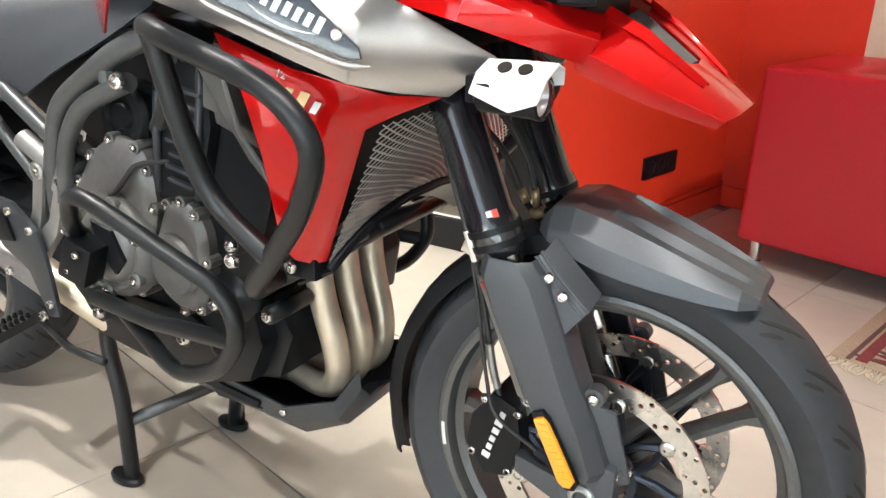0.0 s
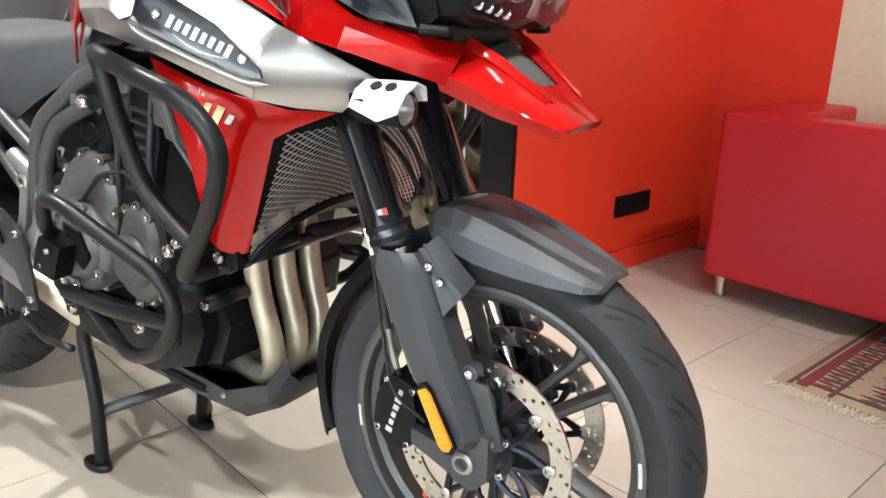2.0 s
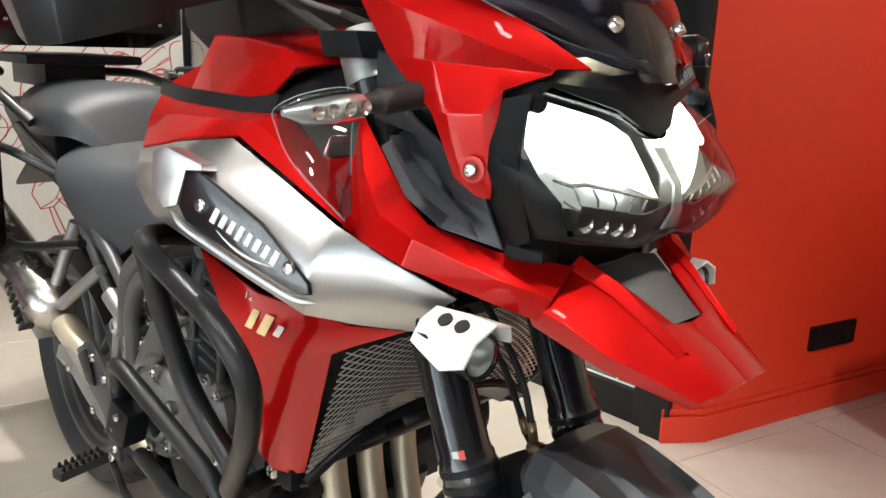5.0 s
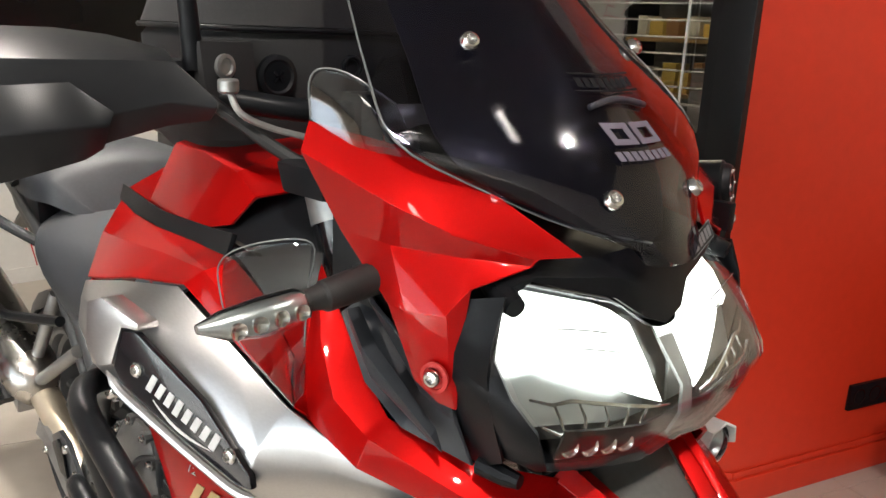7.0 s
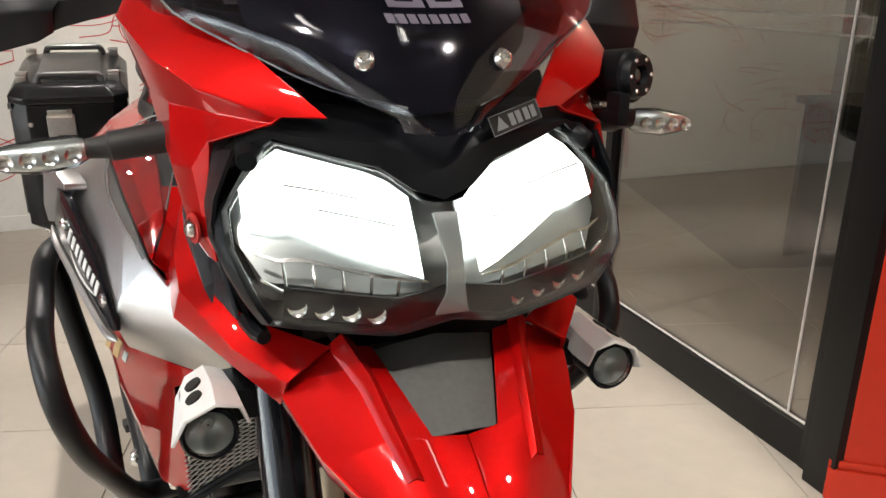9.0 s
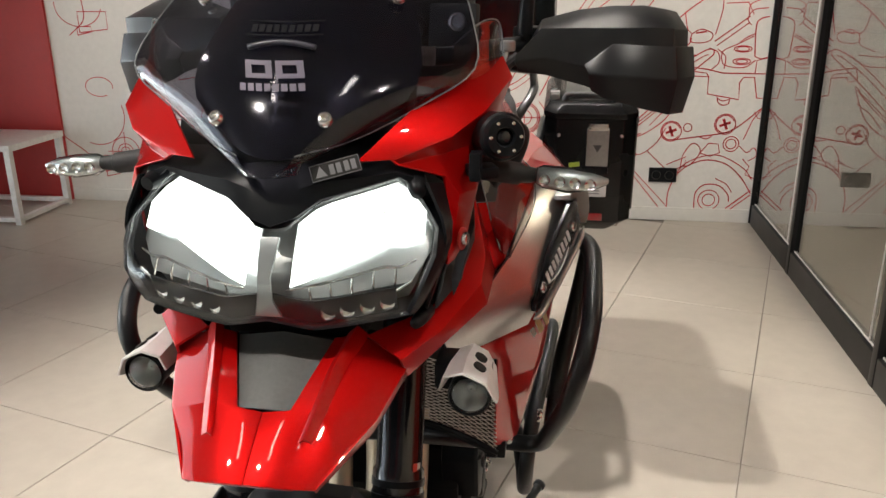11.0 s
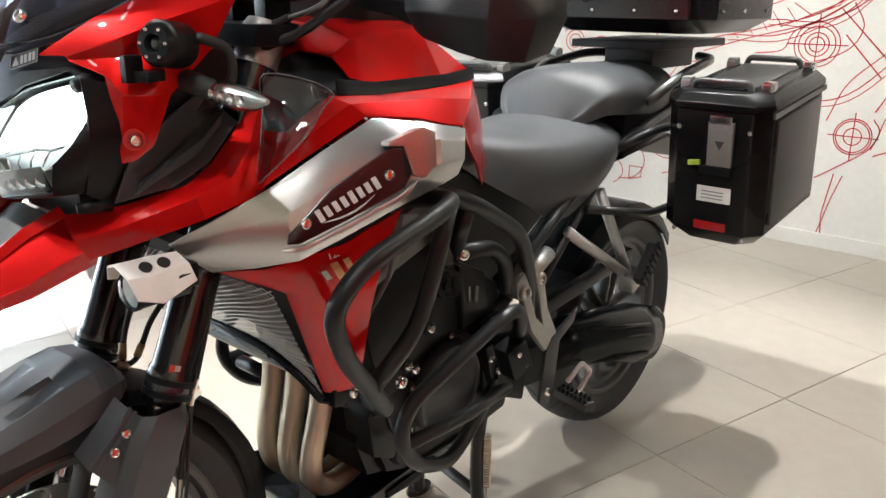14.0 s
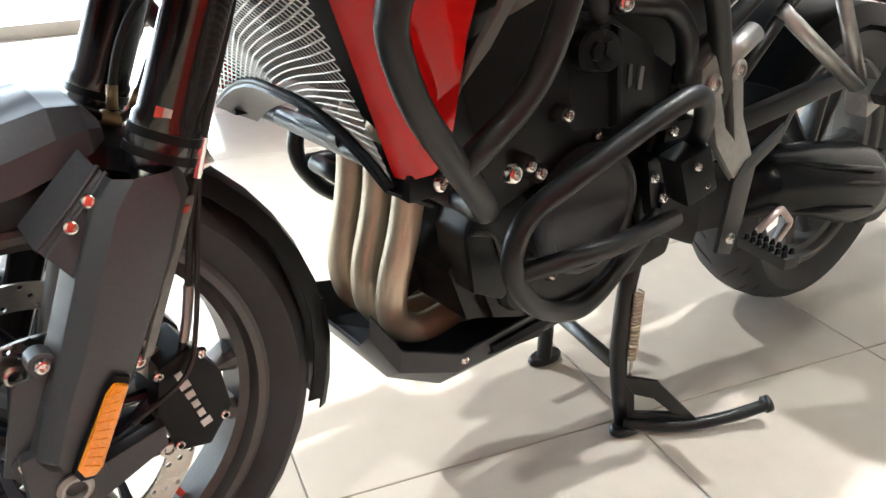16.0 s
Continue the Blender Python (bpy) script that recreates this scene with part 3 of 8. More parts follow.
def wheel(parent_thing, m, r_tyre, half, r_rim, rim_half, front):
    half_prof = [(r_rim + 0.009, rim_half - 0.005), (r_rim + 0.008, rim_half), (r_rim + 0.002, rim_half + 0.002), (r_rim - 0.006, rim_half), (r_rim - 0.009, rim_half - 0.005), (r_rim - 0.011, rim_half - 0.016), (r_rim - 0.022, rim_half - 0.022)]
    rim_prof = [(r, -y) for r, y in half_prof] + half_prof[::-1]
    inner = [(r_rim + 0.004, rim_half - 0.008), (r_rim + 0.004, -rim_half + 0.008)]
    w = part("front_wheel" if front else "rear_wheel", lathe(rim_prof + inner + rim_prof[:1], 72), RIM, parent_thing, "graphite cast alloy wheel", m=m)
    part("tyre", lathe(tyre_profile(r_tyre, r_rim + 0.006, half, rim_half - 0.003), 96), RUBBER, w, "worn black road tyre with slanted grooves", m=m)
    part("hub", solid_lathe([(0.034, -0.075), (0.036, -0.06), (0.046, -0.045), (0.030, -0.02), (0.030, 0.02), (0.046, 0.045), (0.036, 0.06), (0.034, 0.075)], 28), RIM, w, m=m)
    bms = []
    drop = (r_tyre - r_rim - 0.006) * 0.52
    for k in range(26):
        a = 2 * math.pi * k / 26
        bms.append(groove(r_tyre, half, a, 1, (0.16, 0.008, half * 0.55), drop))
        bms.append(groove(r_tyre, half, a + 0.12, 1, (0.16, -0.008, -half * 0.55), drop))
        bms.append(groove(r_tyre, half, a + 0.06, 1, (0.07, half * 0.62, half * 0.25), drop))
        bms.append(groove(r_tyre, half, a + 0.18, 1, (0.07, -half * 0.62, -half * 0.25), drop))
    part("tread_groove", join(*bms), CORE, w, m=m)["kind"] = "stuff"
    for k in range(5):
        a = radians(43 + 72 * k)
        for s in (-1, 1):
            d, t = Vector((math.cos(a), 0, math.sin(a))), Vector((-math.sin(a), 0, math.cos(a)))
            p0 = d * 0.030 + t * s * 0.012
            p1 = d * 0.10 + t * s * 0.019
            p2 = d * (r_rim - 0.048) + t * s * 0.030
            p3 = d * (r_rim - 0.022) + t * s * 0.038
            rings = []
            for q, wd, th in ((p0, 0.012, 0.028), (p1, 0.0085, 0.022), (p2, 0.0085, 0.019), (p3, 0.018, 0.024)):
                rings.append([q + t * wd + Vector((0, th * 0.6, 0)), q + t * wd * 0.4 + Vector((0, th, 0)), q - t * wd * 0.4 + Vector((0, th, 0)), q - t * wd + Vector((0, th * 0.6, 0)),
                              q - t * wd + Vector((0, -th * 0.6, 0)), q - t * wd * 0.4 + Vector((0, -th, 0)), q + t * wd * 0.4 + Vector((0, -th, 0)), q + t * wd + Vector((0, -th * 0.6, 0))])
            part("spoke", loft(rings), RIM, w, m=m)
    return w


front_wheel = wheel(bike, AXLE, 0.318, 0.060, 0.243, 0.046, True)
valve = join(rod((-0.135, 0, -0.172), (-0.128, -0.012, -0.160), 0.0045, 8), rod((-0.128, -0.012, -0.160), (-0.123, -0.022, -0.153), 0.0058, 10))
part("valve_cap", valve, RED_MARK, front_wheel, "red anodised valve cap", m=AXLE)
for a in (2, 182):
    ring = [(r * math.cos(radians(a + d)), -0.0485, r * math.sin(radians(a + d))) for r, steps in ((0.2455, (0, 3, 6, 9)), (0.2400, (9, 6, 3, 0))) for d in steps]
    part("rim_mark", plate(ring, 0.0008, (0, 1, 0)), WHITE_MARK, front_wheel, "small white lettering bar on the rim", m=AXLE)


def disc_ring(r0, r1, y, thick, sectors):
    """A brake ring drilled with three rows of holes."""
    bm = bmesh.new()
    rows = 3
    dr = (r1 - r0) / rows
    for i in range(sectors):
        for j in range(rows):
            a0 = 2 * math.pi * (i + 0.5 * j) / sectors
            a1 = a0 + 2 * math.pi / sectors
            ra, rb = r0 + j * dr, r0 + (j + 1) * dr
            am, rm = (a0 + a1) / 2, (ra + rb) / 2
            hole = 0.0036 if (i + j) % 2 == 0 else 0.0
            rim_pts = [(ra, a0), (ra, am), (ra, a1), (rm, a1), (rb, a1), (rb, am), (rb, a0), (rm, a0)]
            out, inn = {}, {}
            for s in (-1, 1):
                out[s] = [bm.verts.new((r * math.cos(a), y + s * thick / 2, r * math.sin(a))) for r, a in rim_pts]
                if hole:
                    ctr = Vector((rm * math.cos(am), 0, rm * math.sin(am)))
                    inn[s] = []
                    for r, a in rim_pts:
                        q = Vector((r * math.cos(a), 0, r * math.sin(a)))
                        d = (q - ctr).normalized() * hole
                        inn[s].append(bm.verts.new((ctr.x + d.x, y + s * thick / 2, ctr.z + d.z)))
                    for k in range(8):
                        bm.faces.new((out[s][k], out[s][(k + 1) % 8], inn[s][(k + 1) % 8], inn[s][k]))
                else:
                    bm.faces.new(out[s])
            if hole:
                for k in range(8):
                    bm.faces.new((inn[-1][k], inn[-1][(k + 1) % 8], inn[1][(k + 1) % 8], inn[1][k]))
            if j == 0:
                for k in (0, 1):
                    bm.faces.new((out[-1][k], out[-1][k + 1], out[1][k + 1], out[1][k]))
            if j == rows - 1:
                for k in (4, 5):
                    bm.faces.new((out[-1][k], out[-1][k + 1], out[1][k + 1], out[1][k]))
    bmesh.ops.remove_doubles(bm, verts=bm.verts, dist=1e-5)
    bmesh.ops.recalc_face_normals(bm, faces=bm.faces)
    return bm


for side in SIDES:
    m = steer(side)
    part("brake_disc", disc_ring(0.117, 0.1490, 0.066, 0.005, 42), STEEL, front_wheel, "drilled floating brake disc", m=m)
    carrier = []
    for k in range(9):
        a = 2 * math.pi * k / 9
        for s in (-1, 1):
            b = a + s * math.pi / 9
            carrier.append(tube([Vector((0.050 * math.cos(b), 0.064, 0.050 * math.sin(b))), Vector((0.082 * math.cos((a + b) / 2), 0.064, 0.082 * math.sin((a + b) / 2))), Vector((0.112 * math.cos(a), 0.064, 0.112 * math.sin(a)))], [0.006, 0.005, 0.007], 6))
    carrier.append(lathe([(0.046, 0.060), (0.046, 0.070), (0.056, 0.070), (0.056, 0.060), (0.046, 0.060)], 36))
    hub_ring = part("disc_carrier", carrier.pop(), BLUE_ALLOY, front_wheel, "dark anodised disc carrier", m=m)
    for arm in carrier:
        part("carrier_arm", arm, BLUE_ALLOY, hub_ring, m=m)
    for k in range(9):
        a = 2 * math.pi * k / 9
        c = Vector((0.1155 * math.cos(a), 0.060, 0.1155 * math.sin(a)))
        part("disc_button", solid_lathe([(0.010, 0), (0.010, 0.011), (0.0075, 0.0125), (0.006, 0.0125), (0.005, 0.010)], 14, m=Matrix.Translation(c)), STEEL, front_wheel, m=m)
    for k in range(5):
        a = 2 * math.pi * (k + 0.4) / 5
        part("bolt", bolt_bm((0.050 * math.cos(a), 0.069, 0.050 * math.sin(a)), (0, 1, 0), 0.0075, 0.006), CHROME, front_wheel, m=m)

# fork legs, covers, calipers
for side in SIDES:
    m = steer(side)
    fork = part("fork_leg", tube([(fork_x(z), fork_y(z, side), z) for z in (0.30, 0.31, 0.345, 0.35, 0.76)], [0.0300, 0.0335, 0.0335, 0.0305, 0.0305], 28), BLACK_GLOSS, bike, "gloss black upside-down fork leg", m=m)
    for z in (0.315, 0.332):
        part("collar", tube([(fork_x(z - 0.004), fork_y(z, side), z - 0.004), (fork_x(z + 0.004), fork_y(z, side), z + 0.004)], 0.0350, 28), PLASTIC, fork, m=m)
    part("slider", tube([(fork_x(0.06), 0.100, 0.06), (fork_x(0.305), 0.100, 0.305)], 0.0240, 20), CHROME, fork, "polished slider tube", m=m)
    part("fork_cap", tube([(fork_x(z), fork_y(z, side), z) for z in (0.752, 0.795, 0.81)], [0.0325, 0.0325, 0.026], 24), ALU, fork, "pale alloy fork cap", m=m)
    # small two-coloured mark on the leg
    z0 = 0.345
    rows = []
    for k in range(7):
        a = radians(20 + 13 * k)
        rows.append([Vector((fork_x(z) + 0.0309 * math.cos(a), fork_y(z, side) + 0.0309 * math.sin(a), z + 0.4286 * 0.0309 * math.cos(a))) for z in (z0, z0 + 0.011)])
    part("leg_mark", sheet(rows[2:4], 0.0005), RED_MARK, fork, m=m)
    part("leg_mark", sheet(rows[3:5], 0.0005), WHITE_MARK, fork, m=m)
    cm = AXLE @ COVER_SHIFT @ (FLIP if side is not None else Matrix())
    km = AXLE @ Matrix.Translation((-0.014, 0, -0.014)) @ (FLIP if side is not None else Matrix()) @ Matrix.Translation((0, -0.014, 0))
    # moulded cover over the lower leg: outer face with raised middle and folded front edge
    def cov(z, x0, x1, y0, y1):
        c = cover_x(z)
        return [(c + x0, y0 - 0.030, z), (c + x0 + 0.004, y0, z), (c + x0 + 0.018, y1, z), (c + x1 - 0.020, y1, z), (c + x1 - 0.004, y0, z), (c + x1, y0 - 0.036, z)]
    rows = [cov(0.325, -0.020, 0.052, 0.128, 0.142), cov(0.300, -0.034, 0.062, 0.130, 0.146), cov(0.240, -0.040, 0.060, 0.124, 0.144), cov(0.170, -0.036, 0.056, 0.120, 0.142), cov(0.120, -0.034, 0.058, 0.118, 0.141), cov(0.062, -0.024, 0.054, 0.116, 0.138), cov(0.044, -0.012, 0.040, 0.112, 0.130)]
    cover = part("fork_cover", sheet(rows, 0.004, inward=(0, -1, 0)), FENDER, bike, "dark grey moulded fork cover", bevel=0.002, m=cm)
    part("cover_strip", sheet([[(cover_x(z) - 0.036, 0.119, z), (cover_x(z) - 0.050, 0.110, z)] for z in (0.285, 0.20, 0.13)], 0.003), ALU, cover, "pale edge strip", m=cm)
    for q, r in (((-0.072, 0.112, 0.129), 0.0085), ((0.012, 0.112, 0.157), 0.0085), ((0.046, 0.104, 0.052), 0.0085)):
        part("boss", tube([Vector(q) - Vector((0, 0.02, 0)), q], 0.013, 14), FENDER, cover, m=cm)
        part("bolt", bolt_bm(q, (0, 1, 0), r, 0.006), CHROME, cover, m=cm)
    wing = plate([(0.004, 0.108, 0.150), (0.040, 0.103, 0.140), (0.066, 0.098, 0.045), (0.040, 0.098, 0.028), (0.018, 0.104, 0.060)], 0.006, (0, 1, 0))
    part("cover_wing", wing, FENDER, cover, bevel=0.0015, m=cm)
    amber = [(-0.050, 0.147, 0.130), (-0.038, 0.147, 0.136), (-0.029, 0.147, 0.128), (0.010, 0.147, 0.058), (0.006, 0.147, 0.048), (-0.004, 0.147, 0.046), (-0.012, 0.147, 0.053)]
    part("reflector", plate(amber, 0.012, (0, 1, 0)), AMBER, cover, "amber side reflector", bevel=0.003, m=cm)
    for k in range(9):
        f = (k + 0.5) / 9
        a, b = Vector((-0.044, 0.1535, 0.131)).lerp(Vector((-0.007, 0.1535, 0.051)), f), Vector((-0.030, 0.1535, 0.131)).lerp(Vector((0.006, 0.1535, 0.058)), f)
        part("reflector_rib", tube([a, b], 0.0009, 5), AMBER, cover, m=cm)
    part("reflector_frame", plate([Vector(q) + Vector((-0.012, -0.004, 0.028)) * 0.0 + (Vector(q) - Vector((-0.02, 0.147, 0.09))) * 0.14 - Vector((0, 0.003, 0)) for q in amber], 0.008, (0, 1, 0)), PLASTIC, cover, bevel=0.002, m=cm)
    # axle foot and axle end
    foot = loft([[(-0.030, y, 0.06), (0.040, y, 0.05), (0.040, y, -0.02), (0.015, y, -0.045), (-0.020, y, -0.035), (-0.034, y, 0.0)] for y in (0.085, 0.118)])
    part("axle_foot", foot, FENDER, fork, bevel=0.006, m=m)
    part("axle_end", solid_lathe([(0.018, 0.110), (0.018, 0.122), (0.014, 0.125), (0.011, 0.125), (0.009, 0.114)], 18), ALU, fork, "bright hollow axle end", m=m)
    part("foot_arm", loft([[(0.0, y, -0.02), (-0.03, y, -0.035), (-0.10, y, -0.005), (-0.10, y, 0.022), (-0.03, y, 0.005)] for y in (0.088, 0.108)]), FENDER, fork, bevel=0.004, m=m)
    # brake caliper
    body = loft([[(-0.165, y, 0.020), (-0.135, y, -0.020), (-0.098, y, -0.012), (-0.082, y, 0.045), (-0.092, y, 0.098), (-0.128, y, 0.112), (-0.158, y, 0.070)] for y in (0.040, 0.052, 0.100, 0.112)])
    caliper = part("brake_caliper", body, PLASTIC, bike, "black radial brake caliper with white marking", bevel=0.005, m=km)
    ctr, up, acr = Vector((-0.122, 0.1130, 0.048)), Vector((0.30, 0, 0.95)), Vector((0.95, 0, -0.30))
    for k in range(6):
        q = ctr + up * (-0.036 + k * 0.0145)
        h = (0.012, 0.008, 0.008, 0.010, 0.012, 0.008)[k]
        part("mark_bar", plate([q - acr * h / 2 - up * 0.0045, q + acr * h / 2 - up * 0.0045, q + acr * h / 2 + up * 0.0045, q - acr * h / 2 + up * 0.0045], 0.0012, (0, 1, 0)), WHITE_MARK, caliper, m=km)
    for q in ((-0.155, 0.108, 0.012), (-0.100, 0.108, -0.004), (-0.090, 0.108, 0.090), (-0.14, 0.106, 0.098)):
        part("bolt", bolt_bm(q, (0, 1, 0), 0.0065, 0.007), CHROME, caliper, m=km)
    for q in ((-0.07, 0.09, 0.10), (-0.07, 0.09, 0.02)):
        part("caliper_mount", tube([q, Vector(q) + Vector((0.05, 0.005, -0.015))], 0.010, 10), FENDER, caliper, m=km)
    hose = spline([(-0.120, 0.104, 0.104), (-0.132, 0.108, 0.150), (-0.142, 0.114, 0.220), (-0.154, 0.122, 0.290), (-0.172, 0.126, 0.350), (-0.202, 0.118, 0.420), (-0.246, 0.104, 0.520)], 6)
    part("brake_hose", tube(hose, 0.0042, 8), SOFT_RUBBER, caliper, m=km)
    part("sensor_cable", tube(spline([(-0.164, 0.126, 0.33), (-0.150, 0.122, 0.24), (-0.136, 0.118, 0.14), (-0.115, 0.124, 0.088), (-0.050, 0.138, 0.064)], 6), 0.0028, 6), SOFT_RUBBER, caliper, m=km)
    part("hose_fitting", tube(hose[2:10], 0.0056, 10), ALU, caliper, "bright crimped hose fitting", m=km)
    part("hose_fitting", tube(hose[19:24], 0.0056, 10), CHROME, caliper, "bright crimped hose fitting", m=km)
    part("hose_clip", box((0.016, 0.012, 0.020), (-0.166, 0.120, 0.318), (0, 20, 0)), CHROME, caliper, bevel=0.002, m=km)
    part("slider_mark", tube([(fork_x(0.268) - 0.006, 0.104, 0.268), (fork_x(0.274) - 0.006, 0.104, 0.274)], 0.0315, 20), RED_MARK, fork, "thin red ring", m=m)

# front mudguard: faceted top, side mounts and long rear hugger
def fend(x, z, w, drop, sink):
    """One cross-section: flat middle, sunk channels beside it, folded edges."""
    half = [(0.0, 0.001), (0.22, 0.0), (0.34, -sink), (0.62, -sink - 0.002), (0.74, -0.003), (0.95, -drop * 0.5), (1.0, -drop)]
    return [(x, -w * f, z + d) for f, d in half[:0:-1]] + [(x, w * f, z + d) for f, d in half]


rows = [fend(x - 0.030, z - 0.024, w, drop, sink) for x, z, w, drop, sink in (
    (-0.076, 0.370, 0.062, 0.020, 0.001), (-0.060, 0.387, 0.076, 0.044, 0.001), (-0.030, 0.391, 0.084, 0.058, 0.001), (0.010, 0.383, 0.087, 0.062, 0.002), (0.045, 0.373, 0.087, 0.058, 0.009), (0.085, 0.360, 0.085, 0.050, 0.011),
    (0.135, 0.341, 0.079, 0.036, 0.009), (0.172, 0.325, 0.071, 0.022, 0.004), (0.191, 0.314, 0.058, 0.010, 0.001), (0.196, 0.306, 0.050, 0.004, 0.0))]
mudguard = part("front_mudguard", sheet(rows, 0.004, inward=(0, 0, -1)), FENDER, bike, "dark metallic grey faceted front mudguard", bevel=0.0015, angle=13, m=AXLE)
for side in SIDES:
    m = steer(side)
    # flat ear that carries on from the fork cover, with a raised double rib along the mudguard
    rows = [
        [(-0.110, 0.112, 0.268), (-0.078, 0.127, 0.240), (-0.046, 0.122, 0.214)],
        [(-0.088, 0.113, 0.309), (-0.058, 0.120, 0.280), (-0.024, 0.112, 0.244)],
        [(-0.080, 0.106, 0.317), (-0.050, 0.113, 0.289), (-0.016, 0.105, 0.253)],
        [(-0.075, 0.082, 0.328), (-0.045, 0.086, 0.302), (-0.012, 0.080, 0.268)],
    ]
    part("mudguard_mount", sheet(rows, 0.006, inward=(0, -1, -0.5)), FENDER, mudguard, bevel=0.0012, angle=16, m=m)
    for d in (0.0, 0.011):
        part("mount_rib", tube([(-0.083 - d * 0.5, 0.108 + d * 0.3, 0.317 - d * 0.6), (-0.052 - d * 0.5, 0.115 + d * 0.3, 0.288 - d * 0.6), (-0.018 - d * 0.5, 0.107 + d * 0.3, 0.252 - d * 0.6)], 0.0026, 8), FENDER, mudguard, m=m)
    for q in ((-0.066, 0.1215, 0.291), (-0.047, 0.1215, 0.271)):
        part("bolt", bolt_bm(q, (0, 1, 0.2), 0.0075, 0.005), CHROME, mudguard, m=m)
rows = []
for k in range(12):
    a = radians(105 + k * 8.1)
    r = 0.345 - 0.004 * (k / 11)
    w = 0.066 - 0.020 * max(0, (k - 7) / 4)
    rows.append([((r + dr) * math.cos(a), w * s, (r + dr) * math.sin(a)) for s, dr in ((-1.0, -0.030), (-0.92, -0.008), (-0.5, 0.0), (0.5, 0.0), (0.92, -0.008), (1.0, -0.030))])
part("rear_hugger", sheet(rows, 0.003, inward=(1, 0, 0)), PLASTIC, mudguard, "black rear half of the mudguard", bevel=0.0015, m=AXLE)
tip = [[((0.350 + dr) * math.cos(radians(a)), y, (0.350 + dr) * math.sin(radians(a))) for y, dr in ((-0.040, -0.014), (-0.030, 0.0), (0.030, 0.0), (0.040, -0.014))] for a in (170, 180, 190, 197)]
part("hugger_tip", sheet(tip, 0.003, inward=(1, 0, 0)), PLASTIC, mudguard, bevel=0.0015, m=AXLE)

BARS = pose(0.005, 0.016, 0.322, 0, 0, -4.3) @ Matrix.Translation((-0.012, -0.034, -0.004))     # the handlebar's own place
BARS_RIGHT = Matrix.Translation((0, 0, 0.012)) @ BARS @ FLIP
# yokes, handlebar, controls
yokes = []
for z in (0.56, 0.795):
    ring = [(fork_x(z) + 0.045, -0.145, z), (fork_x(z) + 0.045, 0.145, z), (fork_x(z) - 0.02, 0.150, z), (fork_x(z) - 0.085, 0.04, z), (fork_x(z) - 0.085, -0.04, z), (fork_x(z) - 0.02, -0.150, z)]
    yokes.append(plate(ring, 0.032, (-0.39, 0, 0.92)))
part("yoke", yokes[0], PLASTIC, bike, bevel=0.005, m=AXLE)
top_yoke = part("yoke", yokes[1], PLASTIC, bike, "black top yoke", bevel=0.005, m=AXLE)
bar_line = [(-0.56, 0.395, 0.865), (-0.50, 0.27, 0.885), (-0.445, 0.19, 0.885), (-0.405, 0.12, 0.872), (-0.40, 0.0, 0.868), (-0.405, -0.12, 0.872), (-0.445, -0.19, 0.885), (-0.50, -0.27, 0.885), (-0.56, -0.395, 0.865)]
bar_line = [(x + 0.035, y, z) for x, y, z in bar_line]
handlebar = part("handlebar", tube(rounded(bar_line, 0.05), 0.0125, 14), PLASTIC, bike, "black tapered handlebar", m=BARS)
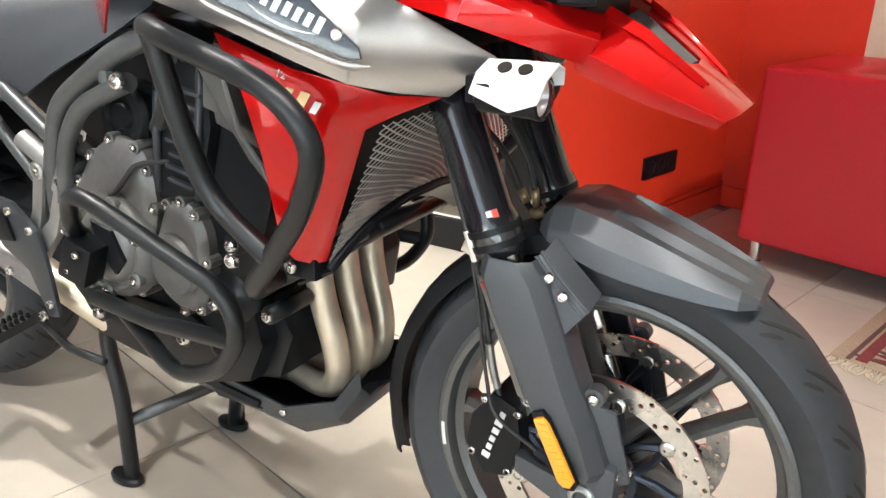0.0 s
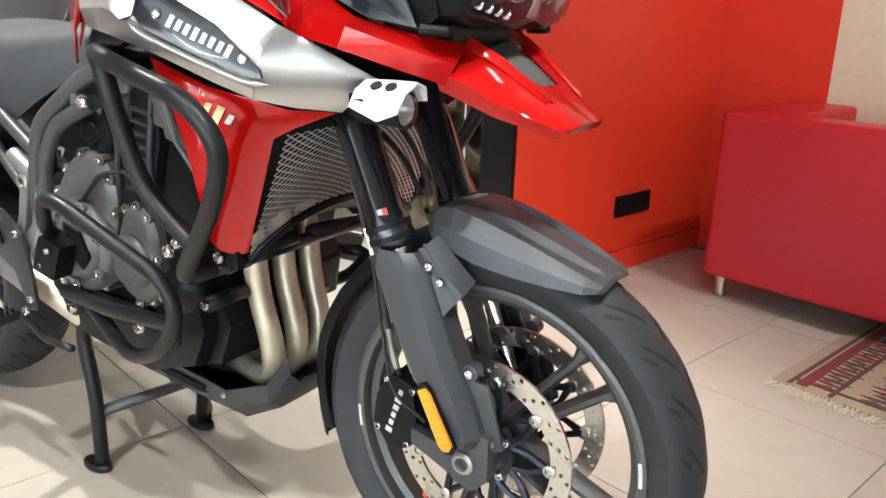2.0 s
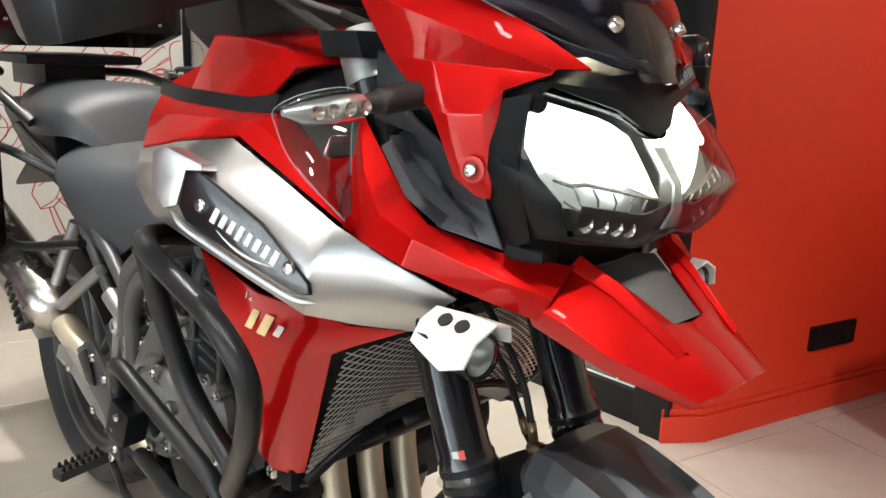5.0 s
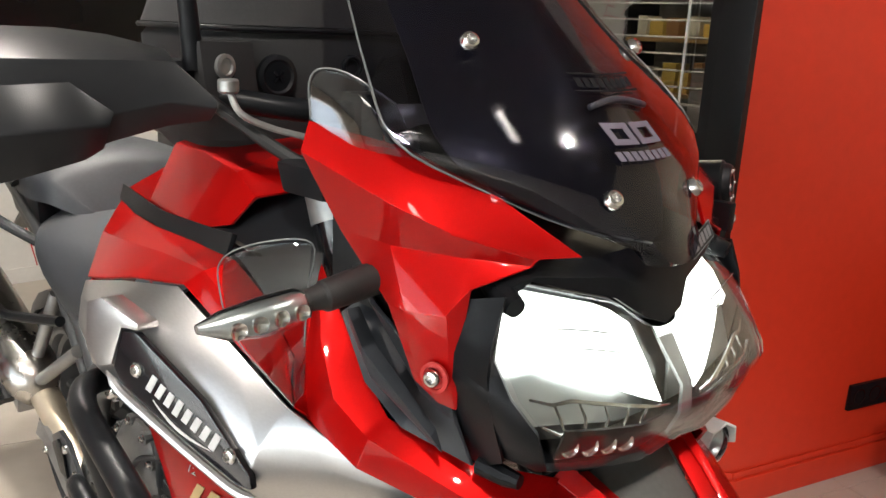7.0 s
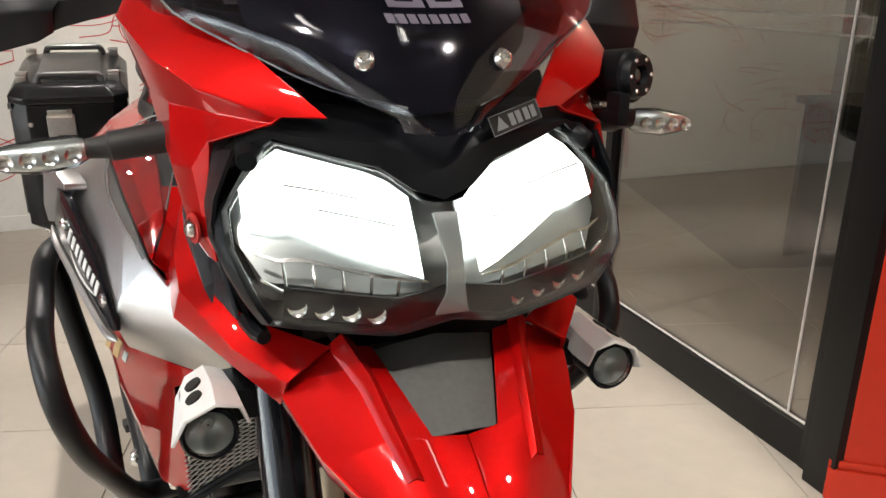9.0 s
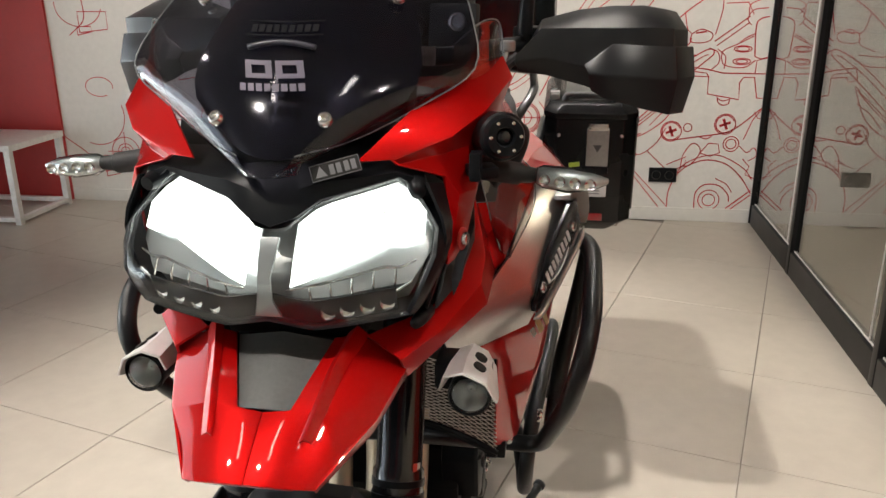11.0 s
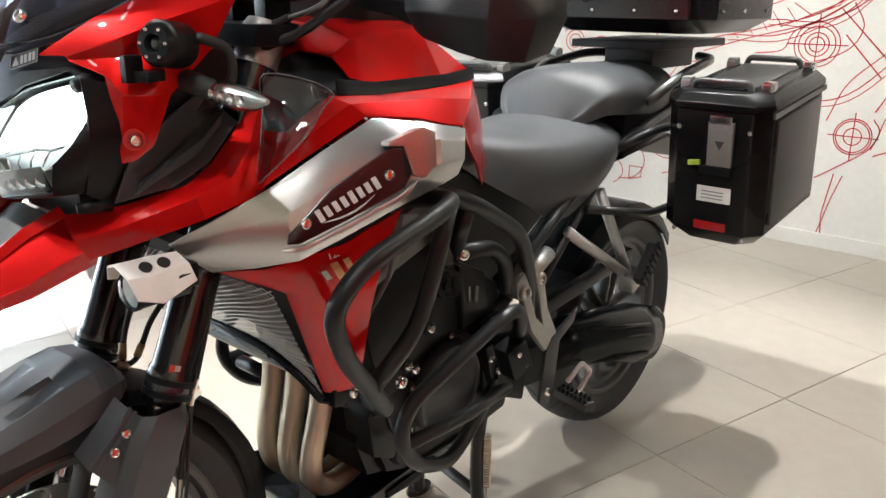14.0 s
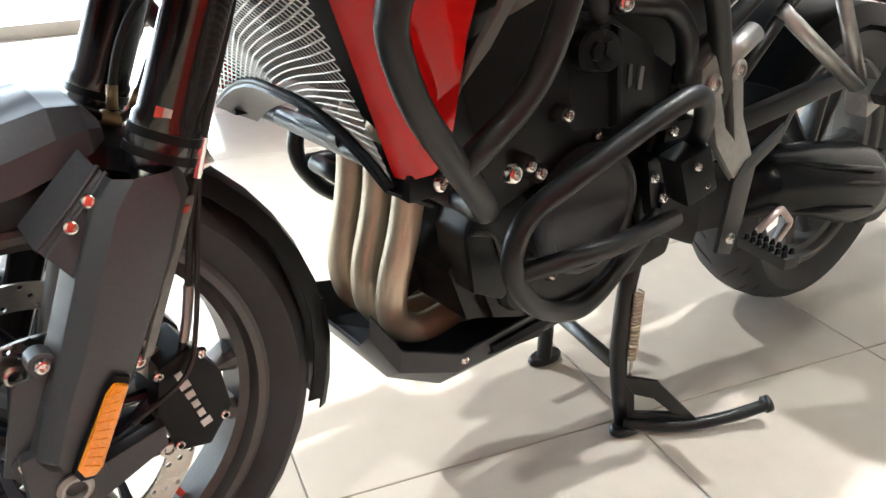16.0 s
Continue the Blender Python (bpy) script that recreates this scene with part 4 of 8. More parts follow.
for side in SIDES:
    m = BARS if side is None else BARS_RIGHT
    part("clamp", box((0.045, 0.03, 0.07), (-0.365, 0.045, 0.845)), PLASTIC, handlebar, bevel=0.005, m=m)
    part("grip", tube([(-0.465, 0.27, 0.885), (-0.525, 0.395, 0.865)], 0.017, 14), SOFT_RUBBER, handlebar, m=m)
    part("switch_box", box((0.05, 0.05, 0.045), (-0.447, 0.225, 0.887), (0, 0, 25)), PLASTIC, handlebar, bevel=0.006, m=m)
    # hand guard: deep faceted shell with a proud lower plate
    gm = None if side is None else BARS_RIGHT @ BARS.inverted()
    rows = [
        [(-0.392, 0.226, 1.190), (-0.362, 0.220, 1.193), (-0.360, 0.219, 1.184), (-0.374, 0.223, 1.170)],
        [(-0.425, 0.252, 1.238), (-0.388, 0.252, 1.227), (-0.380, 0.260, 1.188), (-0.390, 0.260, 1.164)],
        [(-0.448, 0.302, 1.250), (-0.388, 0.310, 1.228), (-0.380, 0.310, 1.178), (-0.394, 0.312, 1.150)],
        [(-0.460, 0.350, 1.255), (-0.388, 0.352, 1.228), (-0.384, 0.350, 1.176), (-0.398, 0.350, 1.136)],
        [(-0.468, 0.396, 1.255), (-0.392, 0.402, 1.228), (-0.392, 0.400, 1.176), (-0.402, 0.400, 1.125)],
        [(-0.478, 0.424, 1.250), (-0.404, 0.430, 1.226), (-0.404, 0.431, 1.176), (-0.412, 0.430, 1.120)],
        [(-0.505, 0.444, 1.245), (-0.450, 0.455, 1.222), (-0.450, 0.458, 1.176), (-0.455, 0.453, 1.116)],
        [(-0.540, 0.450, 1.235), (-0.530, 0.457, 1.212), (-0.530, 0.459, 1.176), (-0.515, 0.452, 1.126)],
    ]
    guard = part("hand_guard", sheet(rows, 0.004, inward=(-1, -0.5, 0)), GUARD, bike, "black moulded hand guard", bevel=0.003, angle=40, m=gm)
    rows = [
        [(-0.378, 0.312, 1.180), (-0.372, 0.318, 1.168), (-0.386, 0.322, 1.144)],
        [(-0.381, 0.349, 1.208), (-0.364, 0.345, 1.167), (-0.384, 0.340, 1.134)],
        [(-0.386, 0.402, 1.205), (-0.370, 0.402, 1.163), (-0.386, 0.396, 1.119)],
        [(-0.400, 0.434, 1.203), (-0.388, 0.438, 1.160), (-0.394, 0.431, 1.111)],
        [(-0.450, 0.464, 1.200), (-0.446, 0.469, 1.158), (-0.442, 0.456, 1.107)],
        [(-0.520, 0.467, 1.195), (-0.512, 0.471, 1.160), (-0.500, 0.457, 1.117)],
    ]
    part("guard_plate", sheet(rows, 0.006, inward=(-1, -0.4, 0)), GUARD, guard, bevel=0.003, angle=40, m=gm)
    part("guard_stay", tube([(-0.40, 0.255, 1.176), (-0.44, 0.235, 1.185), (-0.47, 0.24, 1.188)], 0.010, 10), PLASTIC, guard, m=gm)
    # banjo and bright hose at the lever
    part("hose_banjo", solid_lathe([(0.0085, -0.007), (0.0105, -0.005), (0.0105, 0.005), (0.0085, 0.007)], 16, m=pose(-0.362, 0.200, 0.888, 90, 0, 0)), ALU, handlebar, "bright banjo bolt", m=m)
    hl = spline([(-0.362, 0.200, 0.885), (-0.352, 0.192, 0.862), (-0.345, 0.165, 0.848), (-0.335, 0.13, 0.838)], 5)
    part("metal_hose", tube(hl, 0.0036, 8), ALU, handlebar, "bright braided hose end", m=m)
    part("cable", tube(spline([(-0.335, 0.13, 0.838), (-0.30, 0.06, 0.80), (-0.26, 0.02, 0.70), (-0.27, 0.0, 0.60)], 6), 0.006, 8), SOFT_RUBBER, handlebar, m=m)
    part("cable", tube(spline([(-0.39, 0.21, 0.872), (-0.34, 0.15, 0.82), (-0.29, 0.09, 0.78), (-0.28, 0.03, 0.66)], 6), 0.007, 8), SOFT_RUBBER, handlebar, m=m)
    part("mirror_stem", tube([(-0.415, 0.215, 0.90), (-0.415, 0.222, 1.01)], [0.011, 0.009], 12), PLASTIC, handlebar, m=m)

# ---- bodywork ----
def mirrored(name, make, material, parent, label="", bevel=0.002, angle=24):
    return [part(name, make(), material, parent, label, bevel=bevel, angle=angle, m=side) for side in SIDES]


# beak: duckbill in front with two ribs, arms running back to the tank sides
def beak_bill():
    rows = [
        [(0.133, 0.0, 0.834), (0.133, 0.020, 0.834), (0.131, 0.045, 0.832), (0.121, 0.068, 0.826)],
        [(0.100, 0.0, 0.858), (0.100, 0.026, 0.858), (0.098, 0.052, 0.856), (0.088, 0.086, 0.838)],
        [(0.070, 0.0, 0.877), (0.069, 0.028, 0.877), (0.064, 0.056, 0.882), (0.050, 0.108, 0.860)],
        [(0.066, 0.028, 0.879), (0.066, 0.028, 0.879), (0.060, 0.057, 0.885), (0.045, 0.112, 0.862)],
        [(0.030, 0.041, 0.902), (0.030, 0.041, 0.902), (0.028, 0.062, 0.908), (0.005, 0.126, 0.884)],
        [(-0.010, 0.055, 0.926), (-0.010, 0.055, 0.926), (-0.012, 0.078, 0.930), (-0.035, 0.138, 0.900)],
    ]
    return sheet(rows, 0.004, inward=(0, 0, -1))


beak = mirrored("beak", beak_bill, RED, bike, "glossy red duckbill beak", bevel=0.003)
part("beak_lip", loft([[(0.130, y, 0.832), (0.118, y, 0.820), (0.080, y * 1.1, 0.832), (0.096, y, 0.852)] for y in (-0.045, 0.045)]), RED, beak[0], bevel=0.003)


def beak_side():
    rows = [
        [(0.121, 0.068, 0.826), (0.112, 0.066, 0.816)],
        [(0.045, 0.112, 0.862), (0.040, 0.106, 0.842)],
        [(-0.035, 0.138, 0.900), (-0.030, 0.128, 0.872)],
    ]
    return sheet(rows, 0.003, inward=(0, -1, 0))


mirrored("beak_skirt", beak_side, RED, beak[0], bevel=0.0015)
for side in SIDES:
    part("beak_rib", sheet([[(0.095, 0.044, 0.860), (0.094, 0.050, 0.864), (0.092, 0.058, 0.858)], [(0.030, 0.058, 0.908), (0.028, 0.066, 0.916), (0.024, 0.076, 0.906)], [(-0.012, 0.070, 0.932), (-0.014, 0.080, 0.940), (-0.018, 0.092, 0.928)]], 0.003, inward=(0, 0, -1)), RED, beak[0], bevel=0.002, m=side)


def beak_arm():
    rows = [
        [(-0.012, 0.090, 0.930), (-0.006, 0.128, 0.906), (-0.020, 0.132, 0.880)],
        [(-0.060, 0.150, 0.944), (-0.050, 0.164, 0.922), (-0.060, 0.158, 0.894)],
        [(-0.130, 0.178, 0.962), (-0.128, 0.200, 0.950), (-0.135, 0.207, 0.922)],
        [(-0.170, 0.172, 0.982), (-0.180, 0.200, 0.966), (-0.208, 0.210, 0.938)],
        [(-0.215, 0.167, 1.022), (-0.222, 0.187, 1.005), (-0.238, 0.197, 0.973)],
        [(-0.258, 0.163, 1.064), (-0.256, 0.167, 1.056), (-0.252, 0.172, 1.045)],
    ]
    return sheet(rows, 0.004, inward=(0, -1, 0))


mirrored("beak_arm", beak_arm, RED, bike, "glossy red panel below the headlight", bevel=0.0025)
inset = sheet([[(-0.012, -0.054, 0.922), (-0.006, 0.0, 0.932), (-0.012, 0.054, 0.922)], [(0.030, -0.040, 0.897), (0.036, 0.0, 0.902), (0.030, 0.040, 0.897)], [(0.064, -0.028, 0.876), (0.066, 0.0, 0.878), (0.064, 0.028, 0.876)]], 0.003, inward=(0, 0, -1))
insert = part("beak_insert", inset, INSERT, beak[0], "matt grey beak insert", bevel=0.002)
part("beak_floor", loft([[(-0.03, y, 0.915), (0.06, y * 0.6, 0.868), (0.115, y * 0.9, 0.832), (0.10, y * 0.9, 0.824), (-0.03, y, 0.88)] for y in (-0.07, 0.07)]), PLASTIC, beak[0], bevel=0.002)

# headlight: black shell, reflector bowls with light bars, one clear front glass
def lens_x(y, z):
    return 0.052 - 1.05 * y * y - 0.75 * max(0, z - 1.0) - 0.35 * max(0, 1.0 - z)


def lens_top(y):
    y = abs(y)
    if y < 0.014:
        return 1.050
    if y < 0.045:
        return 1.050 + 0.025 * (y - 0.014) / 0.031
    if y < 0.122:
        return 1.075 + 0.021 * (y - 0.045) / 0.077
    return 1.096 - 0.046 * ((y - 0.122) / 0.041) ** 1.3


def lens_low(y):
    y = abs(y)
    if y < 0.045:
        return 0.953 + 0.010 * (1 - y / 0.045)
    if y < 0.138:
        return 0.953 + 0.018 * (y - 0.045) / 0.093
    return 0.971 + 0.058 * ((y - 0.138) / 0.025) ** 1.2


def lamp_grid(scale, push, ny=40, nz=8):
    rows = []
    for i in range(ny + 1):
        y = (-0.1625 + 0.325 * i / ny) * scale
        lo, hi = lens_low(y / scale), lens_top(y / scale)
        c = (lo + hi) / 2
        lo, hi = c + (lo - c) * scale, c + (hi - c) * scale
        rows.append([(lens_x(y, lo + (hi - lo) * k / nz) + push, y, lo + (hi - lo) * k / nz) for k in range(nz + 1)])
    return rows


headlight = part("headlight", sheet(lamp_grid(1.0, 0.0), 0.003, inward=(-1, 0, 0)), LAMP_GLASS, bike, "lit twin-eyed headlight with clear front glass", angle=40)
headlight.visible_shadow = False
shell = lamp_grid(1.09, -0.006)
ringo = [r[0] for r in shell] + shell[-1][1:] + [r[-1] for r in shell[::-1]][1:] + shell[0][::-1][1:-1]
rings = []
for s, push in ((0.915, -0.002), (0.922, 0.003), (0.945, 0.006), (0.975, 0.0), (1.0, -0.03), (0.98, -0.09), (0.6, -0.13)):
    c = Vector((0, 0, 1.02))
    rings.append([Vector((p[0] + push, p[1] * s, c.z + (p[2] - c.z) * s)) for p in ringo])
part("headlight_shell", loft(rings, caps=False), PLASTIC, headlight, "black headlight housing", angle=40)
part("lamp_backing", sheet(lamp_grid(0.97, -0.048), 0.002, inward=(-1, 0, 0)), ALU, headlight, "pale alloy lamp backing", angle=40)
for side in SIDES:
    def bar(y0, y1, f0, f1, push, tilt=0.0):
        rows = []
        for i in range(9):
            y = y0 + (y1 - y0) * i / 8
            lo, hi = lens_low(y), lens_top(y)
            a = lo + (hi - lo) * (f0 + tilt * i / 8)
            b = lo + (hi - lo) * f1
            rows.append([(lens_x(y, z) + push, y, z) for z in (a, (a + b) / 2, b)])
        return sheet(rows, 0.002, inward=(-1, 0, 0))
    part("reflector_bowl", bar(0.018, 0.158, 0.20, 0.97, -0.034), REFLECTOR, headlight, m=side)
    part("light_bar", bar(0.024, 0.152, 0.40, 0.95, -0.019, 0.20), LED, headlight, "glowing white light unit", m=side)
    for k in range(5):
        y = 0.044 + 0.021 * k
        lo, hi = lens_low(y), lens_top(y)
        part("reflector_rib", tube([(lens_x(y, lo + (hi - lo) * f) - 0.017, y, lo + (hi - lo) * f) for f in (0.24, 0.30, 0.37)], [0.0011, 0.0014, 0.0010], 6), CHROME, headlight, m=side)
    part("light_fin", bar(0.022, 0.148, 0.385, 0.405, -0.012), CHROME, headlight, m=side)
    for f, y0, y1 in ((0.70, 0.040, 0.100), (0.82, 0.070, 0.125)):
        line = [(lens_x(y, 1.03) - 0.015, y, lens_low(y) + (lens_top(y) - lens_low(y)) * f) for y in (y0, (y0 + y1) / 2, y1)]
        part("light_divider", tube(line, 0.0007, 6), BRIDGE, headlight, m=side)
    part("light_fin", bar(0.030, 0.146, 0.20, 0.22, -0.014), CHROME, headlight, m=side)
    for k in range(4):
        y = 0.060 + 0.020 * k
        z = lens_low(y) + 0.014
        part("small_lamp", solid_lathe([(0.0075, 0), (0.0078, 0.002), (0.006, 0.0005), (0.002, 0.0)], 12, m=pose(lens_x(y, z) - 0.013, y, z, 0, 0, -90 + 20)), CHROME, headlight, m=side)
    part("peg", tube([(-0.045, 0.150, 0.949), (-0.020, 0.146, 0.948), (-0.008, 0.143, 0.948)], [0.009, 0.008, 0.006], 10), PLASTIC, headlight, m=side)
    part("adjuster", tube([(-0.070, 0.132, 1.098), (-0.040, 0.142, 1.090), (-0.022, 0.146, 1.086)], [0.011, 0.011, 0.008], 12), PLASTIC, headlight, m=side)
part("lamp_divider", sheet([[(lens_x(0, z) - 0.006, y, z) for y in (-w, 0, w)] for z, w in ((1.044, 0.010), (1.01, 0.0065), (0.985, 0.008), (0.966, 0.014))], 0.003), BRIDGE, headlight, "smoky bridge between the two eyes")
part("lamp_base_plate", sheet([[(lens_x(y, lens_low(y) + 0.004 + k * 0.009) - 0.014, y, lens_low(y) + 0.004 + k * 0.009) for k in range(4)] for y in [(-0.13 + 0.01 * i) for i in range(27)]], 0.002), PLASTIC, headlight)
# black side cheeks behind the lamp
def cheek():
    rows = [[(-0.024, 0.156, 1.096), (-0.058, 0.172, 1.088), (-0.10, 0.165, 1.08)], [(-0.018, 0.176, 1.04), (-0.056, 0.176, 1.03), (-0.10, 0.168, 1.03)], [(-0.016, 0.156, 0.965), (-0.048, 0.150, 0.948), (-0.09, 0.145, 0.95)]]
    return sheet(rows, 0.003, fine=3, inward=(0, -1, 0))


mirrored("lamp_cheek", cheek, PLASTIC, headlight, bevel=0, angle=60)

# visor between lamp and screen, with warning sticker
def visor():
    rows = []
    for i in range(13):
        y = -0.150 + 0.30 * i / 12
        a = abs(y)
        top = 1.118 - 0.010 * (a / 0.145)
        low = lens_top(y) + 0.004 + max(0, (a - 0.115) * 0.3)
        x = lens_x(y, 1.09)
        rows.append([(x - 0.050 - a * 0.1, y, top + 0.006), (x - 0.006, y, top - 0.004), (x + 0.016 - a * 0.08, y, (top + low) / 2), (x + 0.020 - a * 0.12 + (0.008 if a < 0.03 else 0), y, low)])
    return sheet(rows, 0.004, inward=(-1, 0, -1))


visor_ob = part("lamp_visor", visor(), PLASTIC, bike, "black visor strip over the headlight", angle=30)
stick = [Vector((lens_x(0.045, 1.09) + 0.018, 0.045, 1.098)), Vector((lens_x(0.092, 1.09) + 0.013, 0.092, 1.110))]
sdir = (stick[1] - stick[0]).normalized()
sup = (Vector((-0.35, 0, 0.94)) - sdir * Vector((-0.35, 0, 0.94)).dot(sdir)).normalized()
snorm = sdir.cross(sup)
frame_pts = [stick[0], stick[1], stick[1] + sup * 0.016, stick[0] + sup * 0.016]
sticker = part("warning_sticker", plate([p + snorm * 0.003 for p in frame_pts], 0.0008, snorm), CORE, visor_ob, "black warning sticker with white symbols")
for a, b in ((0, 1), (1, 2), (2, 3), (3, 0)):
    part("sticker_edge", tube([frame_pts[a] + snorm * 0.0036, frame_pts[b] + snorm * 0.0036], 0.0004, 4), GREY_MARK, sticker)
for f in (0.2, 0.5, 0.8):
    c = stick[0].lerp(stick[1], f) + sup * 0.008 + snorm * 0.0037
    if f == 0.2:
        sym = plate([c - sdir * 0.006 - sup * 0.005, c + sdir * 0.006 - sup * 0.005, c + sup * 0.006], 0.0004, snorm)
    else:
        sym = join(plate([c - sdir * 0.006 - sup * 0.005, c - sdir * 0.001 - sup * 0.005, c - sdir * 0.001 + sup * 0.005, c - sdir * 0.006 + sup * 0.005], 0.0004, snorm), plate([c + sdir * 0.001 - sup * 0.005, c + sdir * 0.006 - sup * 0.005, c + sdir * 0.006 + sup * 0.005, c + sdir * 0.001 + sup * 0.005], 0.0004, snorm))
    part("symbol", sym, GREY_MARK, sticker)

# red upper fairing sides
def fairing():
    rows = [
        [(-0.193, 0.216, 1.207), (-0.122, 0.172, 1.192), (-0.062, 0.130, 1.160), (-0.012, 0.086, 1.118)],
        [(-0.186, 0.228, 1.184), (-0.102, 0.206, 1.157), (-0.062, 0.178, 1.138), (-0.028, 0.118, 1.117)],
        [(-0.160, 0.208, 1.124), (-0.112, 0.194, 1.120), (-0.062, 0.160, 1.116), (-0.028, 0.126, 1.112)],
        [(-0.108, 0.198, 1.074), (-0.088, 0.197, 1.074), (-0.056, 0.184, 1.076), (-0.045, 0.170, 1.098)],
        [(-0.087, 0.187, 1.016), (-0.076, 0.187, 1.018), (-0.056, 0.177, 1.022), (-0.050, 0.174, 1.050)],
        [(-0.068, 0.177, 1.000), (-0.062, 0.174, 0.999), (-0.056, 0.172, 0.998), (-0.053, 0.171, 0.999)],
    ]
    return sheet(rows, 0.004, inward=(0.2, -1, 0))


fair = mirrored("fairing_side", fairing, RED, bike, "glossy red fairing side", bevel=0.003)
for ob, side in zip(fair, SIDES):
    part("bolt", bolt_bm((-0.064, 0.1875, 1.026), (0.3, 1, 0), 0.0075, 0.005), CHROME, ob, m=side)
    part("bolt_seat", solid_lathe([(0.0125, 0), (0.0125, 0.002), (0.0095, 0.0025), (0.009, 0.001)], 18, m=Matrix.Translation((-0.064, 0.185, 1.026)) @ pose(0, 0, 0, 0, 0, -17)), DEEP_RED, ob, m=side)

# screen: smoked sheet with clear lower rim, dark carrier behind
def scr(z, w, x0, bow):
    return [(x0 - bow * (s * s), w * s, z + 0.02 * s * s) for s in (-1, -0.8, -0.55, -0.28, 0, 0.28, 0.55, 0.8, 1)]


screen_rows = [scr(1.106, 0.030, 0.020, 0.010), scr(1.117, 0.082, 0.015, 0.046), scr(1.146, 0.142, 0.001, 0.074), scr(1.180, 0.193, -0.021, 0.090), scr(1.230, 0.184, -0.064, 0.098), scr(1.285, 0.158, -0.115, 0.112), scr(1.360, 0.136, -0.190, 0.108), scr(1.430, 0.112, -0.255, 0.085), scr(1.470, 0.080, -0.285, 0.04)]
screen = part("windscreen", sheet(screen_rows, 0.0035, fine=3, inward=(-1, 0, 0)), SMOKE, bike, "large smoked windscreen with four bolts", angle=60)
for k in (0, -1):
    part("screen_edge", tube(spline([r[k] for r in screen_rows], 4), 0.0009, 6), ACRYLIC_EDGE, screen, "polished edge of the screen")
for y, z, x in ((0.056, 1.158, -0.013), (0.108, 1.271, -0.128)):
    for s in (-1, 1):
        part("bolt", bolt_bm((x, s * y, z), (1, s * 0.25, 0.8), 0.0085, 0.007), CHROME, screen)
inner = sheet([[(q[0] - 0.03, q[1] * f, q[2]) for q in row] for row, f in zip(screen_rows[1:7], (0.92, 0.84, 0.68, 0.63, 0.60, 0.55))], 0.004, fine=2, inward=(-1, 0, 0))
part("screen_carrier", inner, CARRIER, screen, "black carrier panel behind the screen", angle=50)
def on_screen(u, z):
    """A place on the front of the screen at height z, u across."""
    best = max(i for i in range(len(screen_rows) - 1) if screen_rows[i][4][2] <= z)
    a, b = screen_rows[best], screen_rows[best + 1]
    t = (z - a[4][2]) / (b[4][2] - a[4][2])
    x = a[4][0] + (b[4][0] - a[4][0]) * t
    w = a[8][1] + (b[8][1] - a[8][1]) * t
    bow = (a[4][0] - a[8][0]) * (1 - t) + (b[4][0] - b[8][0]) * t
    s = u / w
    return Vector((x - bow * s * s + 0.004, u, z + 0.02 * s * s))
def badge_bar(y0, y1, z0, z1, shear=0.0, material=WHITE_MARK, label="", push=0.0):
    pts = [on_screen(y0, z0), on_screen((y0 + y1) / 2, z0), on_screen(y1, z0), on_screen(y1 - shear, z1), on_screen((y0 + y1) / 2 - shear, z1), on_screen(y0 - shear, z1)]
    pts = [p + Vector((push, 0, push)) for p in pts]
    return part("screen_mark", plate(pts, 0.0006, (0.7, 0, 0.7)), material, screen, label)
SCREEN_GREY = mat("faint_grey_print", (0.012, 0.012, 0.014), 0.6, spec=0.05)
MAUVE = mat("pale_mauve_print", (0.10, 0.085, 0.12), 0.5)
for y0 in (-0.031, 0.002):
    badge_bar(y0 - 0.004, y0 + 0.025, 1.2085, 1.2125, 0.001, MAUVE, "pale maker's mark")
    badge_bar(y0, y0 + 0.029, 1.1965, 1.2005, 0.001, MAUVE, "pale maker's mark")
    badge_bar(y0 - 0.001, y0 + 0.006, 1.2005, 1.2085, 0.003, MAUVE, "pale maker's mark")
    badge_bar(y0 + 0.021, y0 + 0.028, 1.2005, 1.2085, 0.003, MAUVE, "pale maker's mark")
for k in range(8):
    badge_bar(-0.034 + k * 0.0088, -0.0275 + k * 0.0088, 1.185, 1.1915, 0.002, MAUVE)
for k in range(9):
    badge_bar(-0.036 + k * 0.0082, -0.030 + k * 0.0082, 1.239, 1.246, 0.0, SCREEN_GREY)
badge_bar(-0.041, 0.041, 1.2355, 1.2365, 0.0, SCREEN_GREY)
badge_bar(-0.041, 0.041, 1.2485, 1.2495, 0.0, SCREEN_GREY)
# slot in the screen, a raised lip
part("screen_slot", tube([on_screen(-0.036 + 0.0072 * k, 1.224 + 0.006 * math.sin(k / 10 * math.pi)) for k in range(11)], 0.003, 8), CARRIER, screen)
# clear side deflectors beside the screen, and on the tank sides
mirrored("side_deflector", lambda: sheet([[(-0.100, 0.172, 1.168), (-0.150, 0.200, 1.190), (-0.190, 0.216, 1.208)], [(-0.120, 0.168, 1.196), (-0.160, 0.196, 1.225), (-0.196, 0.212, 1.236)], [(-0.145, 0.166, 1.222), (-0.172, 0.190, 1.242), (-0.190, 0.205, 1.246)]], 0.003, fine=2, inward=(0, -1, 0)), CLEAR, bike, "small clear wind deflector", bevel=0)
